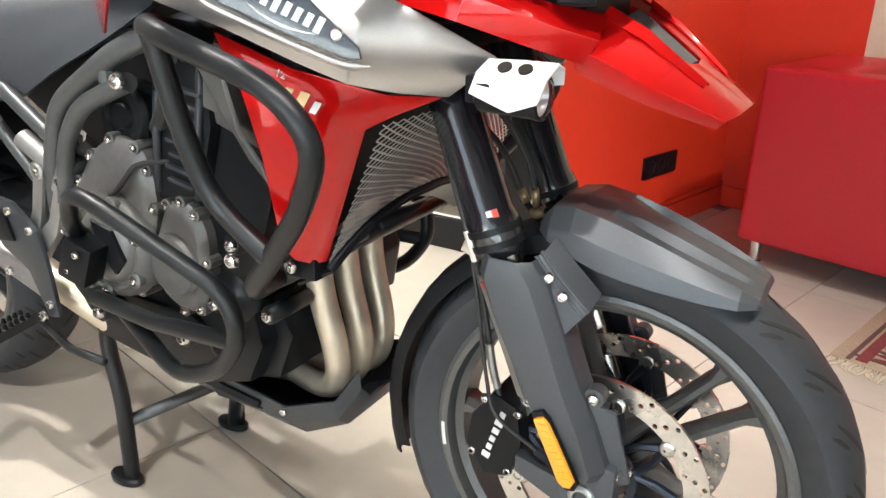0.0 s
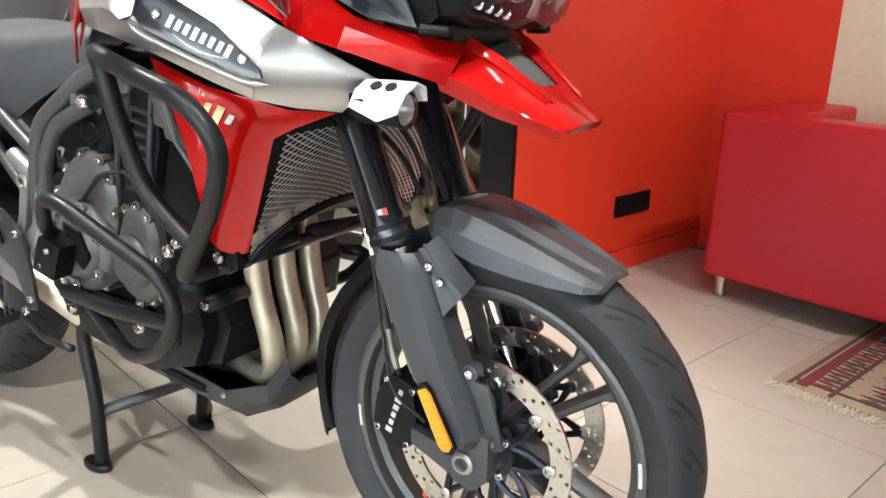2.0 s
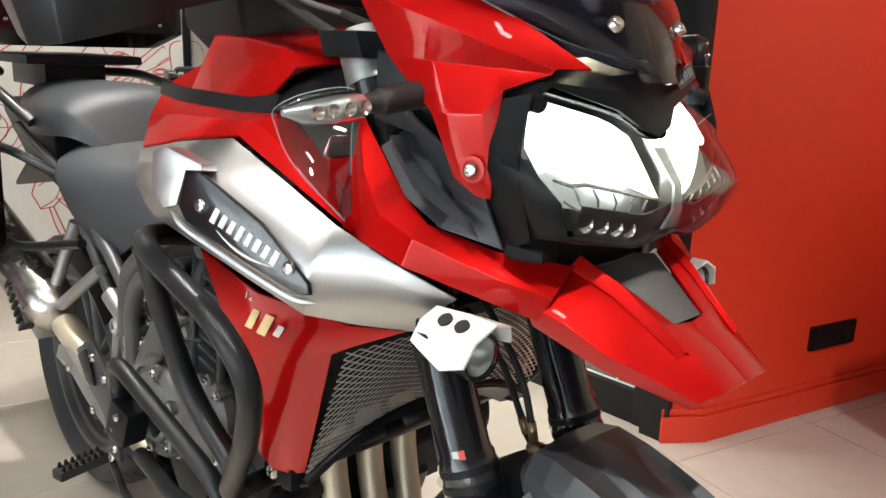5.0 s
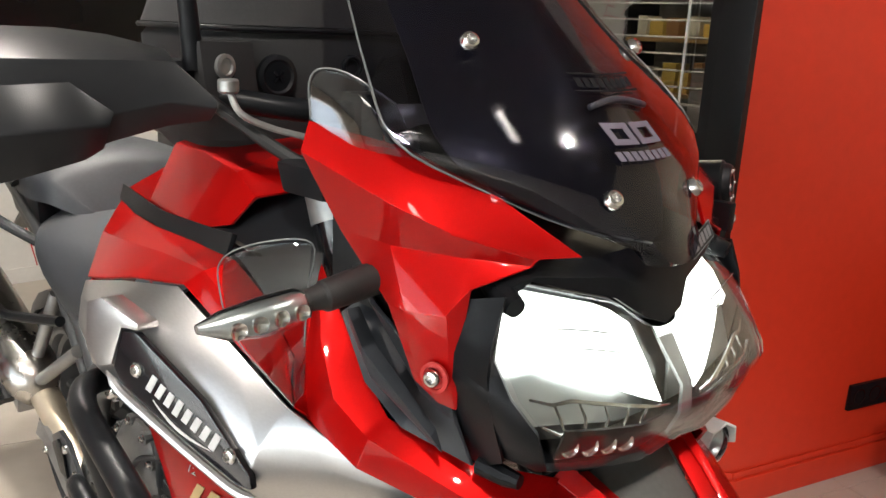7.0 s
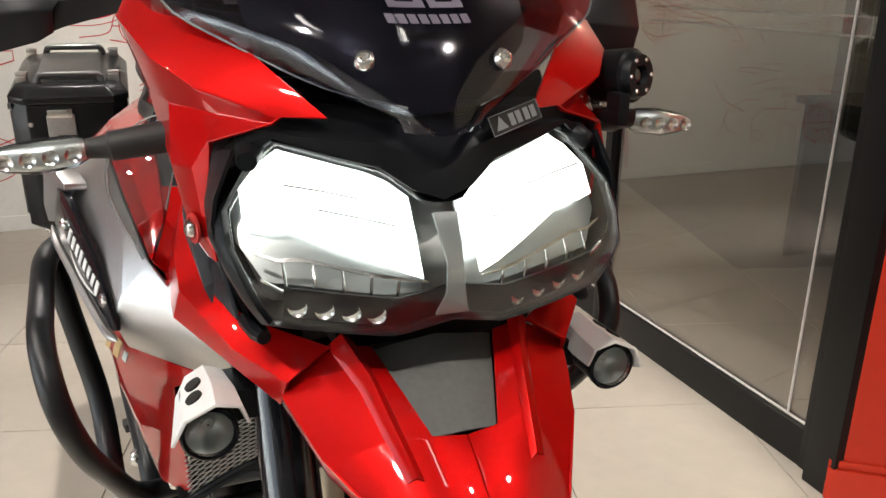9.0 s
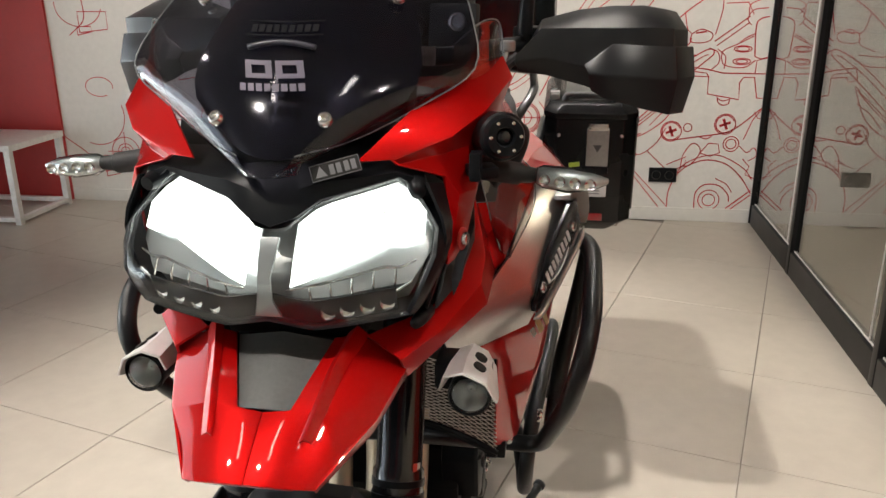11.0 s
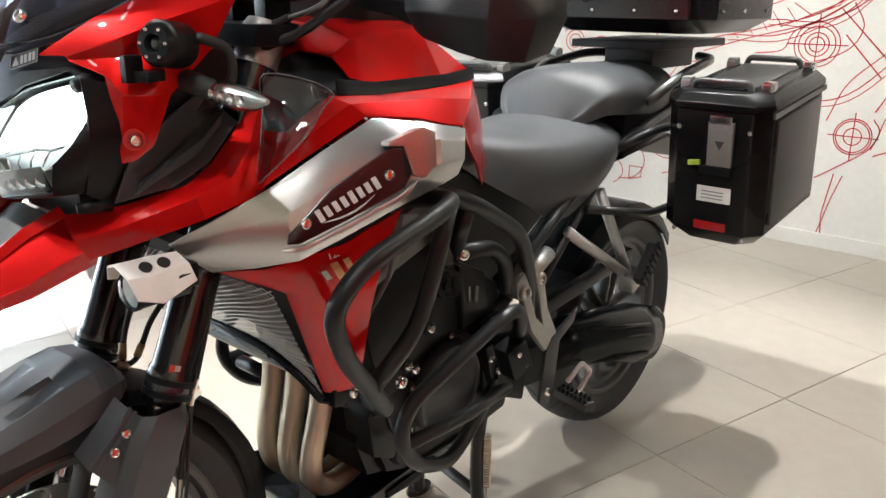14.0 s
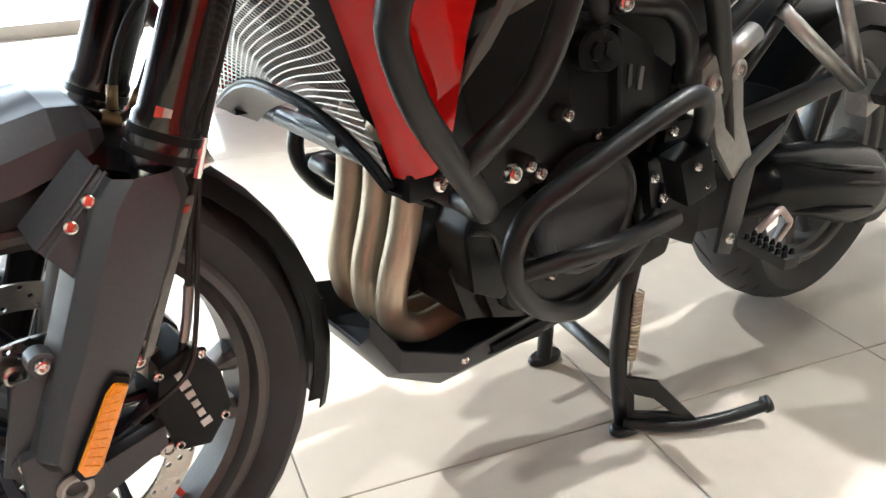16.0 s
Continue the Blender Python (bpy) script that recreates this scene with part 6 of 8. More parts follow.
guard_ob = part("wire_guard", bm, MESH, radiator, "woven metal stone guard", angle=10)
guard_ob["kind"] = "stuff"
part("guard_rim", tube([rad_point(s, 1.0) + Vector((0.004, 0, -0.002)) for s in [-1 + k / 10 for k in range(21)]], 0.005, 8), PLASTIC, radiator)
part("lower_tray", sheet([[rad_point(s, 1.0) + Vector((0.008, 0, -0.004)) for s in [-1 + k / 5 for k in range(11)]], [rad_point(s, 1.0) + Vector((-0.05, 0, -0.035)) for s in [-1 + k / 5 for k in range(11)]]], 0.004), PLASTIC, radiator, "black lower radiator tray")
for side in SIDES:
    part("bolt", bolt_bm((-0.356, 0.222, 0.606), (0, 1, -0.2), 0.010, 0.008), CHROME, radiator, m=side)
    part("tray_clip", box((0.05, 0.03, 0.03), (-0.345, 0.205, 0.605)), PLASTIC, radiator, bevel=0.004, m=side)

# crash bars
for side in SIDES:
    up = rounded([(-0.500, 0.200, 0.880), (-0.475, 0.318, 0.905), (-0.430, 0.340, 0.900), (-0.270, 0.338, 0.856), (-0.225, 0.325, 0.800), (-0.262, 0.310, 0.720), (-0.385, 0.272, 0.577), (-0.400, 0.200, 0.572), (-0.390, 0.02, 0.585)], 0.04, 6)
    bars = part("crash_bar", tube(up, 0.0138, 16), BAR, bike, "black powder-coated upper crash bar", m=side)
    part("brace_tube", tube(rounded([(-0.440, 0.336, 0.900), (-0.430, 0.316, 0.790), (-0.412, 0.298, 0.706), (-0.330, 0.290, 0.645)], 0.05, 6), 0.0138, 16), BAR, bars, m=side)
    low = rounded([(-0.765, 0.190, 0.545), (-0.742, 0.262, 0.585), (-0.712, 0.280, 0.655), (-0.660, 0.282, 0.653), (-0.447, 0.252, 0.555), (-0.430, 0.248, 0.492), (-0.478, 0.245, 0.425), (-0.555, 0.240, 0.392), (-0.600, 0.235, 0.400), (-0.755, 0.200, 0.460)], 0.038, 6)
    hoop = part("crash_bar", tube(low, 0.0132, 16), BAR, bike, "black powder-coated engine crash bar", m=side)
    part("brace_tube", tube([(-0.440, 0.247, 0.482), (-0.600, 0.252, 0.474), (-0.745, 0.236, 0.470)], 0.0125, 14), BAR, hoop, m=side)
    part("clamp", box((0.050, 0.042, 0.066), (-0.728, 0.258, 0.545), (0, 20, -10)), PLASTIC, hoop, bevel=0.005, m=side)
    for q in ((-0.712, 0.281, 0.562), (-0.742, 0.277, 0.530)):
        part("bolt", bolt_bm(q, (0.1, 1, 0), 0.006, 0.005), CHROME, hoop, m=side)
    part("mount_bolt", bolt_bm((-0.415, 0.265, 0.615), (0, 1, 0), 0.011, 0.009), CHROME, bars, m=side)
part("cross_tube", rod((-0.392, -0.20, 0.574), (-0.392, 0.20, 0.574), 0.0125, 14), BAR, bike, "black cross tube under the radiator")

# main frame tubes: grey steel; the left side's shade is put in as black
for side in SIDES:
    shade_tone = BAR if side is None else FRAME
    part("frame_tube", tube(rounded([(-0.30, 0.05, 1.00), (-0.42, 0.190, 0.93), (-0.62, 0.235, 0.860), (-0.80, 0.215, 0.762), (-0.868, 0.195, 0.640), (-0.880, 0.185, 0.575)], 0.05, 5), 0.0155, 14), shade_tone, bike, "steel frame tube", m=side)
    if side is None:
        part("frame_tube", tube(rounded([(-0.630, 0.190, 0.756), (-0.745, 0.190, 0.742), (-0.787, 0.190, 0.705), (-0.800, 0.186, 0.640)], 0.03, 5), 0.0150, 14), shade_tone, bike, "steel frame tube")
        part("frame_tube", tube(rounded([(-0.625, 0.225, 0.850), (-0.632, 0.192, 0.760)], 0.02, 4), 0.015, 12), shade_tone, bike)
        part("mount_bolt", bolt_bm((-0.637, 0.204, 0.756), (0.15, 1, 0.1), 0.0125, 0.010), CHROME, bike, "bright frame bolt")
        upper = part("side_case", loft([[(-0.560, y - 0.012, 0.735), (-0.640, y, 0.732), (-0.712, y, 0.700), (-0.795, y, 0.655), (-0.805, y - 0.008, 0.600), (-0.700, y, 0.588), (-0.620, y - 0.006, 0.590), (-0.545, y - 0.012, 0.650)] for y in (0.120, 0.170)]), PLASTIC, bike, "angular black side case of the engine", bevel=0.008)
        part("case_rib", loft([[(-0.655, 0.166, 0.728), (-0.672, 0.166, 0.722), (-0.688, 0.166, 0.595), (-0.668, 0.166, 0.592)], [(-0.658, 0.182, 0.724), (-0.668, 0.182, 0.720), (-0.684, 0.182, 0.600), (-0.672, 0.182, 0.598)]]), PLASTIC, upper, bevel=0.003)
        part("slot_mark", plate([(-0.695, 0.1725, 0.672), (-0.702, 0.1725, 0.672), (-0.704, 0.1725, 0.645), (-0.697, 0.1725, 0.640)], 0.003, (0, 1, 0)), SATIN_GREY, upper)
        part("filler_cap", solid_lathe([(0.026, -0.02), (0.026, 0.010), (0.023, 0.014), (0.012, 0.015), (0.011, 0.020), (0.004, 0.021)], 24, m=Matrix.Translation((-0.613, 0.176, 0.702))), PLASTIC, upper, "round black filler cap", bevel=0)
    else:
        part("frame_tube", tube(rounded([(-0.612, 0.236, 0.816), (-0.735, 0.225, 0.768), (-0.800, 0.212, 0.700), (-0.835, 0.200, 0.600)], 0.04, 5), 0.0135, 14), shade_tone, bike, "steel frame tube", m=side)
        part("frame_tube", tube([(-0.66, 0.230, 0.835), (-0.665, 0.226, 0.790)], 0.012, 10), shade_tone, bike, m=side)
        part("mount_bolt", bolt_bm((-0.618, 0.246, 0.817), (0.15, 1, 0.1), 0.0125, 0.010), CHROME, bike, "bright frame bolt", m=side)
    part("subframe_tube", tube(rounded([(-0.80, 0.19, 0.66), (-1.05, 0.165, 0.78), (-1.30, 0.15, 0.87), (-1.60, 0.13, 0.92)], 0.06, 5), 0.013, 12), shade_tone, bike, "rear subframe tube", m=side)
    part("subframe_tube", tube([(-0.93, 0.17, 0.60), (-1.22, 0.155, 0.83)], 0.011, 12), shade_tone, bike, m=side)
    hanger = part("footrest_plate", plate([(-0.822, 0.200, 0.632), (-0.848, 0.200, 0.632), (-0.874, 0.203, 0.565), (-0.922, 0.206, 0.522), (-0.945, 0.206, 0.490), (-0.925, 0.206, 0.468), (-0.902, 0.205, 0.490), (-0.860, 0.202, 0.540)], 0.016, (0, 1, 0)), ALU, bike, "pale alloy footrest plate", bevel=0.004, m=side)
    part("arm", plate([(-0.874, 0.200, 0.640), (-0.902, 0.200, 0.636), (-0.914, 0.203, 0.575), (-0.948, 0.206, 0.512), (-0.948, 0.206, 0.484), (-0.926, 0.206, 0.488), (-0.898, 0.204, 0.545), (-0.888, 0.203, 0.580)], 0.016, (0, 1, 0)), ALU, hanger, bevel=0.004, m=side)
    part("block", loft([[(-0.808, y, 0.655), (-0.812, y, 0.622), (-0.840, y, 0.608), (-0.905, y, 0.625), (-0.908, y, 0.652), (-0.880, y, 0.668), (-0.832, y, 0.672)] for y in (0.165, 0.205)]), ALU, hanger, bevel=0.006, m=side)
    part("sleeve", join(rod((-0.862, 0.192, 0.652), (-0.930, 0.196, 0.690), 0.0165, 16), rod((-0.812, 0.190, 0.664), (-0.862, 0.194, 0.676), 0.010, 12)), ALU, hanger, m=side)
    for q in ((-0.831, 0.203, 0.632), (-0.886, 0.203, 0.645)):
        part("boss", solid_lathe([(0.0155, -0.004), (0.0155, 0.008), (0.0125, 0.011), (0.0095, 0.011), (0.0090, 0.004)], 20, m=Matrix.Translation(q)), ALU, hanger, m=side)
    if side is None:
        part("foot_plate", plate([(-1.029, 0.212, 0.545), (-1.012, 0.212, 0.515), (-0.960, 0.212, 0.490), (-0.948, 0.212, 0.400), (-0.930, 0.212, 0.352), (-0.893, 0.212, 0.365), (-0.908, 0.212, 0.478), (-0.932, 0.212, 0.505), (-0.992, 0.212, 0.528)], 0.008, (0, 1, 0)), VENT, bike, "dark heel and footrest plate", bevel=0.002, m=side)
    for q in ((-0.831, 0.206, 0.632), (-0.886, 0.206, 0.645), (-0.918, 0.217, 0.385)):
        part("bolt", bolt_bm(q, (0, 1, 0), 0.010, 0.007), CHROME, bike, m=side)
    # rider peg, toothed
    peg = part("footrest", box((0.03, 0.095, 0.018), (-0.955, 0.262, 0.368), (0, 0, -12)), SOFT_RUBBER, bike, "toothed black footrest", bevel=0.004, m=side)
    teeth = [box((0.008, 0.006, 0.010), (-0.955 + sx * 0.010 + (k - 3) * 0.0026, 0.262 + (k - 3) * 0.012, 0.381), (0, 0, -12), 0.5) for k in range(7) for sx in (-1, 1)]
    part("teeth", join(*teeth), PLASTIC, peg, m=side)
    # pillion bracket: open triangle
    tri = [rounded([(-1.185, 0.160, 0.770), (-1.262, 0.210, 0.555)], 0.02), rounded([(-1.040, 0.170, 0.705), (-1.262, 0.210, 0.555)], 0.02)]
    for line in tri:
        part("pillion_bracket", tube(line, 0.0125, 12), ALU, bike, "pale alloy pillion footrest bracket", m=side)
    part("pillion_joint", box((0.05, 0.04, 0.045), (-1.262, 0.215, 0.548), (0, 20, 0)), ALU, bike, bevel=0.006, m=side)
    pp = part("pillion_footrest", box((0.10, 0.022, 0.032), (-1.275, 0.248, 0.590), (0, 48, 0)), SOFT_RUBBER, bike, "folded toothed pillion footrest", bevel=0.004, m=side)
    part("teeth", join(*[box((0.008, 0.008, 0.03), (-1.243 - 0.011 * k, 0.262, 0.556 + 0.0122 * k), (0, 48, 0)) for k in range(7)]), PLASTIC, pp, m=side)
part("spine", loft([[(-0.30, y, 1.02), (-0.55, y, 0.92), (-0.80, y * 1.1, 0.86), (-1.2, y, 0.86), (-1.2, y, 0.80), (-0.85, y, 0.60), (-0.55, y, 0.80), (-0.32, y, 0.90)] for y in (-0.095, 0.095)]), PLASTIC, bike, "black inner frame and airbox", bevel=0.02)

# ---- engine ----
eng = part("crankcase", loft([[(-0.47, y, 0.43), (-0.50, y, 0.36), (-0.62, y, 0.32), (-0.86, y, 0.35), (-0.90, y, 0.50), (-0.84, y, 0.62), (-0.62, y, 0.60), (-0.49, y, 0.52)] for y in (-0.165, -0.10, 0.10, 0.150)]), ENGINE_DARK, bike, "grey and black three-cylinder engine", bevel=0.010)
part("cylinder_block", loft([[(-0.475, y, 0.52), (-0.66, y, 0.58), (-0.585, y, 0.80), (-0.41, y, 0.74)] for y in (-0.17, 0.17)]), ENGINE_DARK, eng, bevel=0.010)
part("cylinder_head", loft([[(-0.42, y, 0.73), (-0.60, y, 0.79), (-0.565, y, 0.89), (-0.40, y, 0.84)] for y in (-0.180, 0.180)]), ENGINE, eng, bevel=0.010)
# ribbed flank of the cylinders on the exhaust side
flank = part("cylinder_flank", loft([[(-0.632, y, 0.640), (-0.545, y, 0.655), (-0.515, y, 0.760), (-0.520, y, 0.850), (-0.610, y, 0.832), (-0.622, y, 0.740)] for y in (-0.150, -0.190)]), ENGINE_DARK, eng, "ribbed black cylinder flank", bevel=0.006)
for k in range(8):
    z = 0.672 + 0.019 * k
    part("flank_rib", box((0.062 if k % 2 else 0.050, 0.010, 0.006), (-0.575 + 0.003 * k, -0.193, z), (0, 9, 0)), VENT, flank, bevel=0.002)
for x0, x1 in ((-0.628, -0.606), (-0.548, -0.524)):
    part("flank_edge", tube([(x0, -0.190, 0.652), ((x0 + x1) / 2, -0.194, 0.740), (x1, -0.190, 0.835)], 0.006, 8), VENT, flank)
part("flank_boss", solid_lathe([(0.018, 0.004), (0.017, -0.006), (0.010, -0.008), (0.002, -0.008)], 18, m=Matrix.Translation((-0.590, -0.188, 0.845))), ENGINE, flank)
for side in SIDES:
    part("head_cover", loft([[(-0.43, y, 0.76), (-0.54, y, 0.79), (-0.53, y, 0.86), (-0.43, y, 0.83)] for y in (0.175, 0.192)]), ENGINE, eng, bevel=0.006, m=side)
    part("hose", tube(spline([(-0.60, 0.13, 0.86), (-0.585, 0.185, 0.82), (-0.595, 0.195, 0.77), (-0.64, 0.17, 0.74)], 5), 0.014, 10), SOFT_RUBBER, eng, m=side)


def cover(profile, place, name, material, label, side, bolts, radius, tilt=(0, 0, 0), thick=(1, 1)):
    m = Matrix.Translation(place) @ pose(0, 0, 0, *tilt) @ Matrix.Diagonal((thick[0], 1, thick[1], 1))
    if side is not None:
        m = side @ m
    ob = part(name, solid_lathe(profile, 40), material, eng, label, m=m)
    for k in range(bolts):
        a = 2 * math.pi * (k + 0.3) / bolts
        b = bolt_bm((radius * math.cos(a), profile[0][1] + 0.012, radius * math.sin(a)), (0, 1, 0), 0.0065, 0.006)
        lug = tube([(radius * math.cos(a), profile[0][1] - 0.02, radius * math.sin(a)), (radius * math.cos(a), profile[0][1] + 0.012, radius * math.sin(a))], 0.010, 10)
        part("cover_lug", lug, material, ob, m=m)
        part("bolt", b, CHROME, ob, m=m)
    return ob


def case(outline, y0, y1, name, material, label, side, bolts=()):
    """A flat cast cover with rounded edges and its rim bolts."""
    n = len(outline)
    c = Vector((sum(p[0] for p in outline) / n, 0, sum(p[1] for p in outline) / n))
    rings = []
    for f, y in ((1.0, y0), (1.0, y1 - 0.012), (0.90, y1 - 0.004), (0.80, y1)):
        rings.append([(c.x + (x - c.x) * f, y, c.z + (z - c.z) * f) for x, z in rounded_loop(outline)])
    ob = part(name, loft(rings), material, eng, label, angle=30, m=side)
    for x, z in bolts:
        part("cover_lug", tube([(x, y0, z), (x, y1 - 0.006, z)], 0.010, 10), material, ob, m=side)
        part("bolt", bolt_bm((x, y1 - 0.006, z), (0, 1, 0), 0.0065, 0.006), CHROME, ob, m=side)
    return ob


def rounded_loop(outline):
    p = [Vector((x, 0, z)) for x, z in outline]
    q = rounded([(p[-1] + p[0]) / 2] + p + [(p[-1] + p[0]) / 2], 0.02, 3)[:-1]
    return [(v.x, v.z) for v in q]


CLUTCH = [(-0.803, 0.642), (-0.767, 0.690), (-0.715, 0.724), (-0.660, 0.718), (-0.638, 0.686), (-0.632, 0.626), (-0.649, 0.562), (-0.656, 0.515), (-0.680, 0.476), (-0.740, 0.470), (-0.814, 0.460), (-0.855, 0.499), (-0.866, 0.546), (-0.850, 0.596)]
CRANK = [(-0.617, 0.636), (-0.586, 0.646), (-0.558, 0.630), (-0.541, 0.601), (-0.540, 0.558), (-0.547, 0.511), (-0.560, 0.474), (-0.598, 0.464), (-0.634, 0.478), (-0.656, 0.509), (-0.660, 0.540), (-0.643, 0.580)]


def rim_bolts(outline, picks, f=0.95):
    cx, cz = sum(p[0] for p in outline) / len(outline), sum(p[1] for p in outline) / len(outline)
    return [(cx + (outline[k][0] - cx) * f, cz + (outline[k][1] - cz) * f) for k in picks]


clutch = case(CLUTCH, 0.13, 0.204, "clutch_cover", ENGINE, "grey cast clutch cover with bolts", FLIP, rim_bolts(CLUTCH, (0, 1, 2, 3, 4, 5, 6, 8, 10, 12)))
dish = Matrix.Translation((-0.722, -0.202, 0.556))
dish_ob = part("clutch_dish", solid_lathe([(0.088, 0.006), (0.086, -0.008), (0.079, -0.017), (0.070, -0.021), (0.066, -0.017), (0.060, -0.017), (0.056, -0.023), (0.046, -0.028), (0.01, -0.030)], 44, m=dish), ENGINE, clutch, "round raised clutch end")
for a in (70, 20, -35, -95, 150):
    x, z = -0.722 + 0.074 * math.cos(radians(a)), 0.556 + 0.074 * math.sin(radians(a))
    part("dish_lug", solid_lathe([(0.013, 0.004), (0.0125, -0.006), (0.010, -0.008), (0.002, -0.008)], 16, m=Matrix.Translation((x, -0.219, z))), ENGINE, clutch)
    part("bolt", bolt_bm((x, -0.226, z), (0, -1, 0), 0.0072, 0.006), CHROME, clutch)
part("dish_web", loft([[(-0.735, y, 0.600), (-0.690, y, 0.590), (-0.668, y, 0.545), (-0.690, y, 0.520), (-0.715, y, 0.545)] for y in (-0.228, -0.236)]), ENGINE_DARK, clutch, "dark recessed sector of the cover", bevel=0.003)
badge = [Vector(q) for q in ((-0.806, -0.2300, 0.590), (-0.766, -0.2300, 0.596), (-0.789, -0.2300, 0.555))]
part("badge", plate(badge, 0.004, (0, 1, 0)), GREY_MARK, clutch, "small pale triangular badge", bevel=0.001)
mid = sum(badge, Vector()) / 3
part("badge_field", plate([mid + (q - mid) * 0.72 - Vector((0, 0.003, 0)) for q in badge], 0.003, (0, 1, 0)), PLASTIC, clutch)
crank = case(CRANK, 0.12, 0.198, "crank_cover", ENGINE, "grey cast crank end cover", FLIP, rim_bolts(CRANK, (0, 1, 2, 4, 6, 7, 9)))
part("crank_dish", solid_lathe([(0.050, 0.006), (0.049, -0.006), (0.044, -0.011), (0.030, -0.013), (0.01, -0.0135)], 36, m=Matrix.Translation((-0.600, -0.198, 0.545))), ENGINE, crank)
for k in range(6):
    part("crank_rib", tube([(-0.600 + 0.046 * math.cos(radians(a)), -0.203, 0.545 + 0.046 * math.sin(radians(a))) for a in (60 * k, 60 * k + 18, 60 * k + 36)], 0.003, 6), ENGINE, crank)
part("pump_cover", solid_lathe([(0.050, 0.03), (0.050, -0.002), (0.044, -0.010), (0.034, -0.012), (0.030, -0.006), (0.022, -0.006), (0.018, -0.012), (0.004, -0.013)], 32, m=Matrix.Translation((-0.700, -0.175, 0.752))), ENGINE_DARK, eng, "round black pump cover")
part("oil_cap", join(tube([(-0.815, -0.165, 0.680), (-0.812, -0.186, 0.702)], 0.020, 8), box((0.034, 0.008, 0.016), (-0.812, -0.188, 0.704))), ENGINE, eng, "grey oil filler cap", bevel=0.002)
part("case_wire", tube(spline([(-0.735, -0.206, 0.632), (-0.700, -0.214, 0.640), (-0.670, -0.214, 0.668), (-0.650, -0.206, 0.690), (-0.60, -0.185, 0.700)], 6), 0.004, 8), SOFT_RUBBER, eng)
for x, z, r in ((-0.494, 0.594, 0.011), (-0.610, 0.417, 0.012), (-0.435, 0.499, 0.009), (-0.809, 0.409, 0.012), (-0.539, 0.490, 0.009)):
    part("bolt_boss", tube([(x, -0.10, z), (x, -0.186, z)], r * 1.5, 14), ENGINE_DARK, eng)
    part("bolt", bolt_bm((x, -0.186, z), (0, -1, 0), r, r * 0.9), CHROME, eng)
part("drain_hub", solid_lathe([(0.024, 0.02), (0.024, -0.008), (0.016, -0.010), (0.013, 0.0), (0.003, 0.0)], 20, m=Matrix.Translation((-0.554, -0.160, 0.408))), ENGINE_DARK, eng)
part("water_pump", tube([(-0.52, -0.13, 0.50), (-0.52, -0.172, 0.50)], [0.048, 0.040], 24), ENGINE_DARK, eng)
part("case_ledge", loft([[(-0.56, y, 0.42), (-0.60, y, 0.45), (-0.88, y, 0.455), (-0.90, y, 0.40), (-0.70, y, 0.375)] for y in (-0.175, -0.10)]), ENGINE_DARK, eng, bevel=0.006)
ALT = [(-0.538, 0.440), (-0.545, 0.520), (-0.585, 0.575), (-0.650, 0.590), (-0.712, 0.562), (-0.735, 0.500), (-0.722, 0.436), (-0.664, 0.400), (-0.580, 0.405)]
alt = case(ALT, 0.12, 0.176, "alternator_cover", ENGINE_DARK, "smooth black alternator cover", None, rim_bolts(ALT, (0, 1, 3, 4, 6, 8), 0.97))
part("alternator_dish", solid_lathe([(0.090, -0.006), (0.089, 0.006), (0.084, 0.013), (0.077, 0.015), (0.073, 0.010), (0.040, 0.012), (0.010, 0.0125)], 48, m=Matrix.Translation((-0.632, 0.178, 0.492))), VENT, alt, "round dark grey alternator dish")
for q in ((-0.517, 0.186, 0.579), (-0.535, 0.186, 0.566), (-0.575, 0.186, 0.630)):
    part("case_boss", tube([(q[0], 0.12, q[2]), q], 0.013, 14), ENGINE_DARK, alt)
    part("bolt", bolt_bm(q, (0, 1, 0), 0.0085, 0.007), CHROME, alt)
part("front_flank", loft([[(-0.452, y, 0.420), (-0.500, y, 0.395), (-0.545, y, 0.430), (-0.540, y, 0.520), (-0.500, y, 0.580), (-0.462, y, 0.560), (-0.440, y, 0.500)] for y in (0.100, 0.158, 0.166)]), ENGINE_DARK, eng, "black front engine casing", bevel=0.008)
part("casing_seam", tube(spline([(-0.446, 0.167, 0.505), (-0.480, 0.169, 0.492), (-0.498, 0.169, 0.455), (-0.535, 0.168, 0.440)], 5), 0.0035, 8), VENT, eng)
part("side_case", loft([[(-0.60, y, 0.60), (-0.70, y, 0.59), (-0.765, y, 0.60), (-0.748, y, 0.69), (-0.66, y, 0.735), (-0.585, y, 0.70)] for y in (0.10, 0.172)]), ENGINE_DARK, eng, "black engine side casing", bevel=0.010)
part("filler_cap", join(tube([(-0.632, 0.165, 0.694), (-0.632, 0.192, 0.700)], 0.024, 20), tube([(-0.632, 0.19, 0.700), (-0.632, 0.200, 0.702)], 0.014, 6)), ENGINE_DARK, eng, "black oil filler cap", bevel=0.002)
part("side_slot", plate([(-0.716, 0.174, 0.668), (-0.724, 0.174, 0.666), (-0.722, 0.174, 0.636), (-0.714, 0.174, 0.638)], 0.004, (0, 1, 0)), GREY_MARK, eng)
part("sprocket_case", loft([[(-0.765, y, 0.505), (-0.872, y, 0.465), (-0.856, y, 0.382), (-0.765, y, 0.425)] for y in (0.12, 0.198)]), PLASTIC, eng, "black square cover block", bevel=0.008)
part("cover_ring", tube([Vector((-0.845 + 0.085 * math.cos(radians(a)), 0.165, 0.500 + 0.115 * math.sin(radians(a)))) for a in range(-60, 96, 12)], 0.014, 10), ENGINE_DARK, eng)
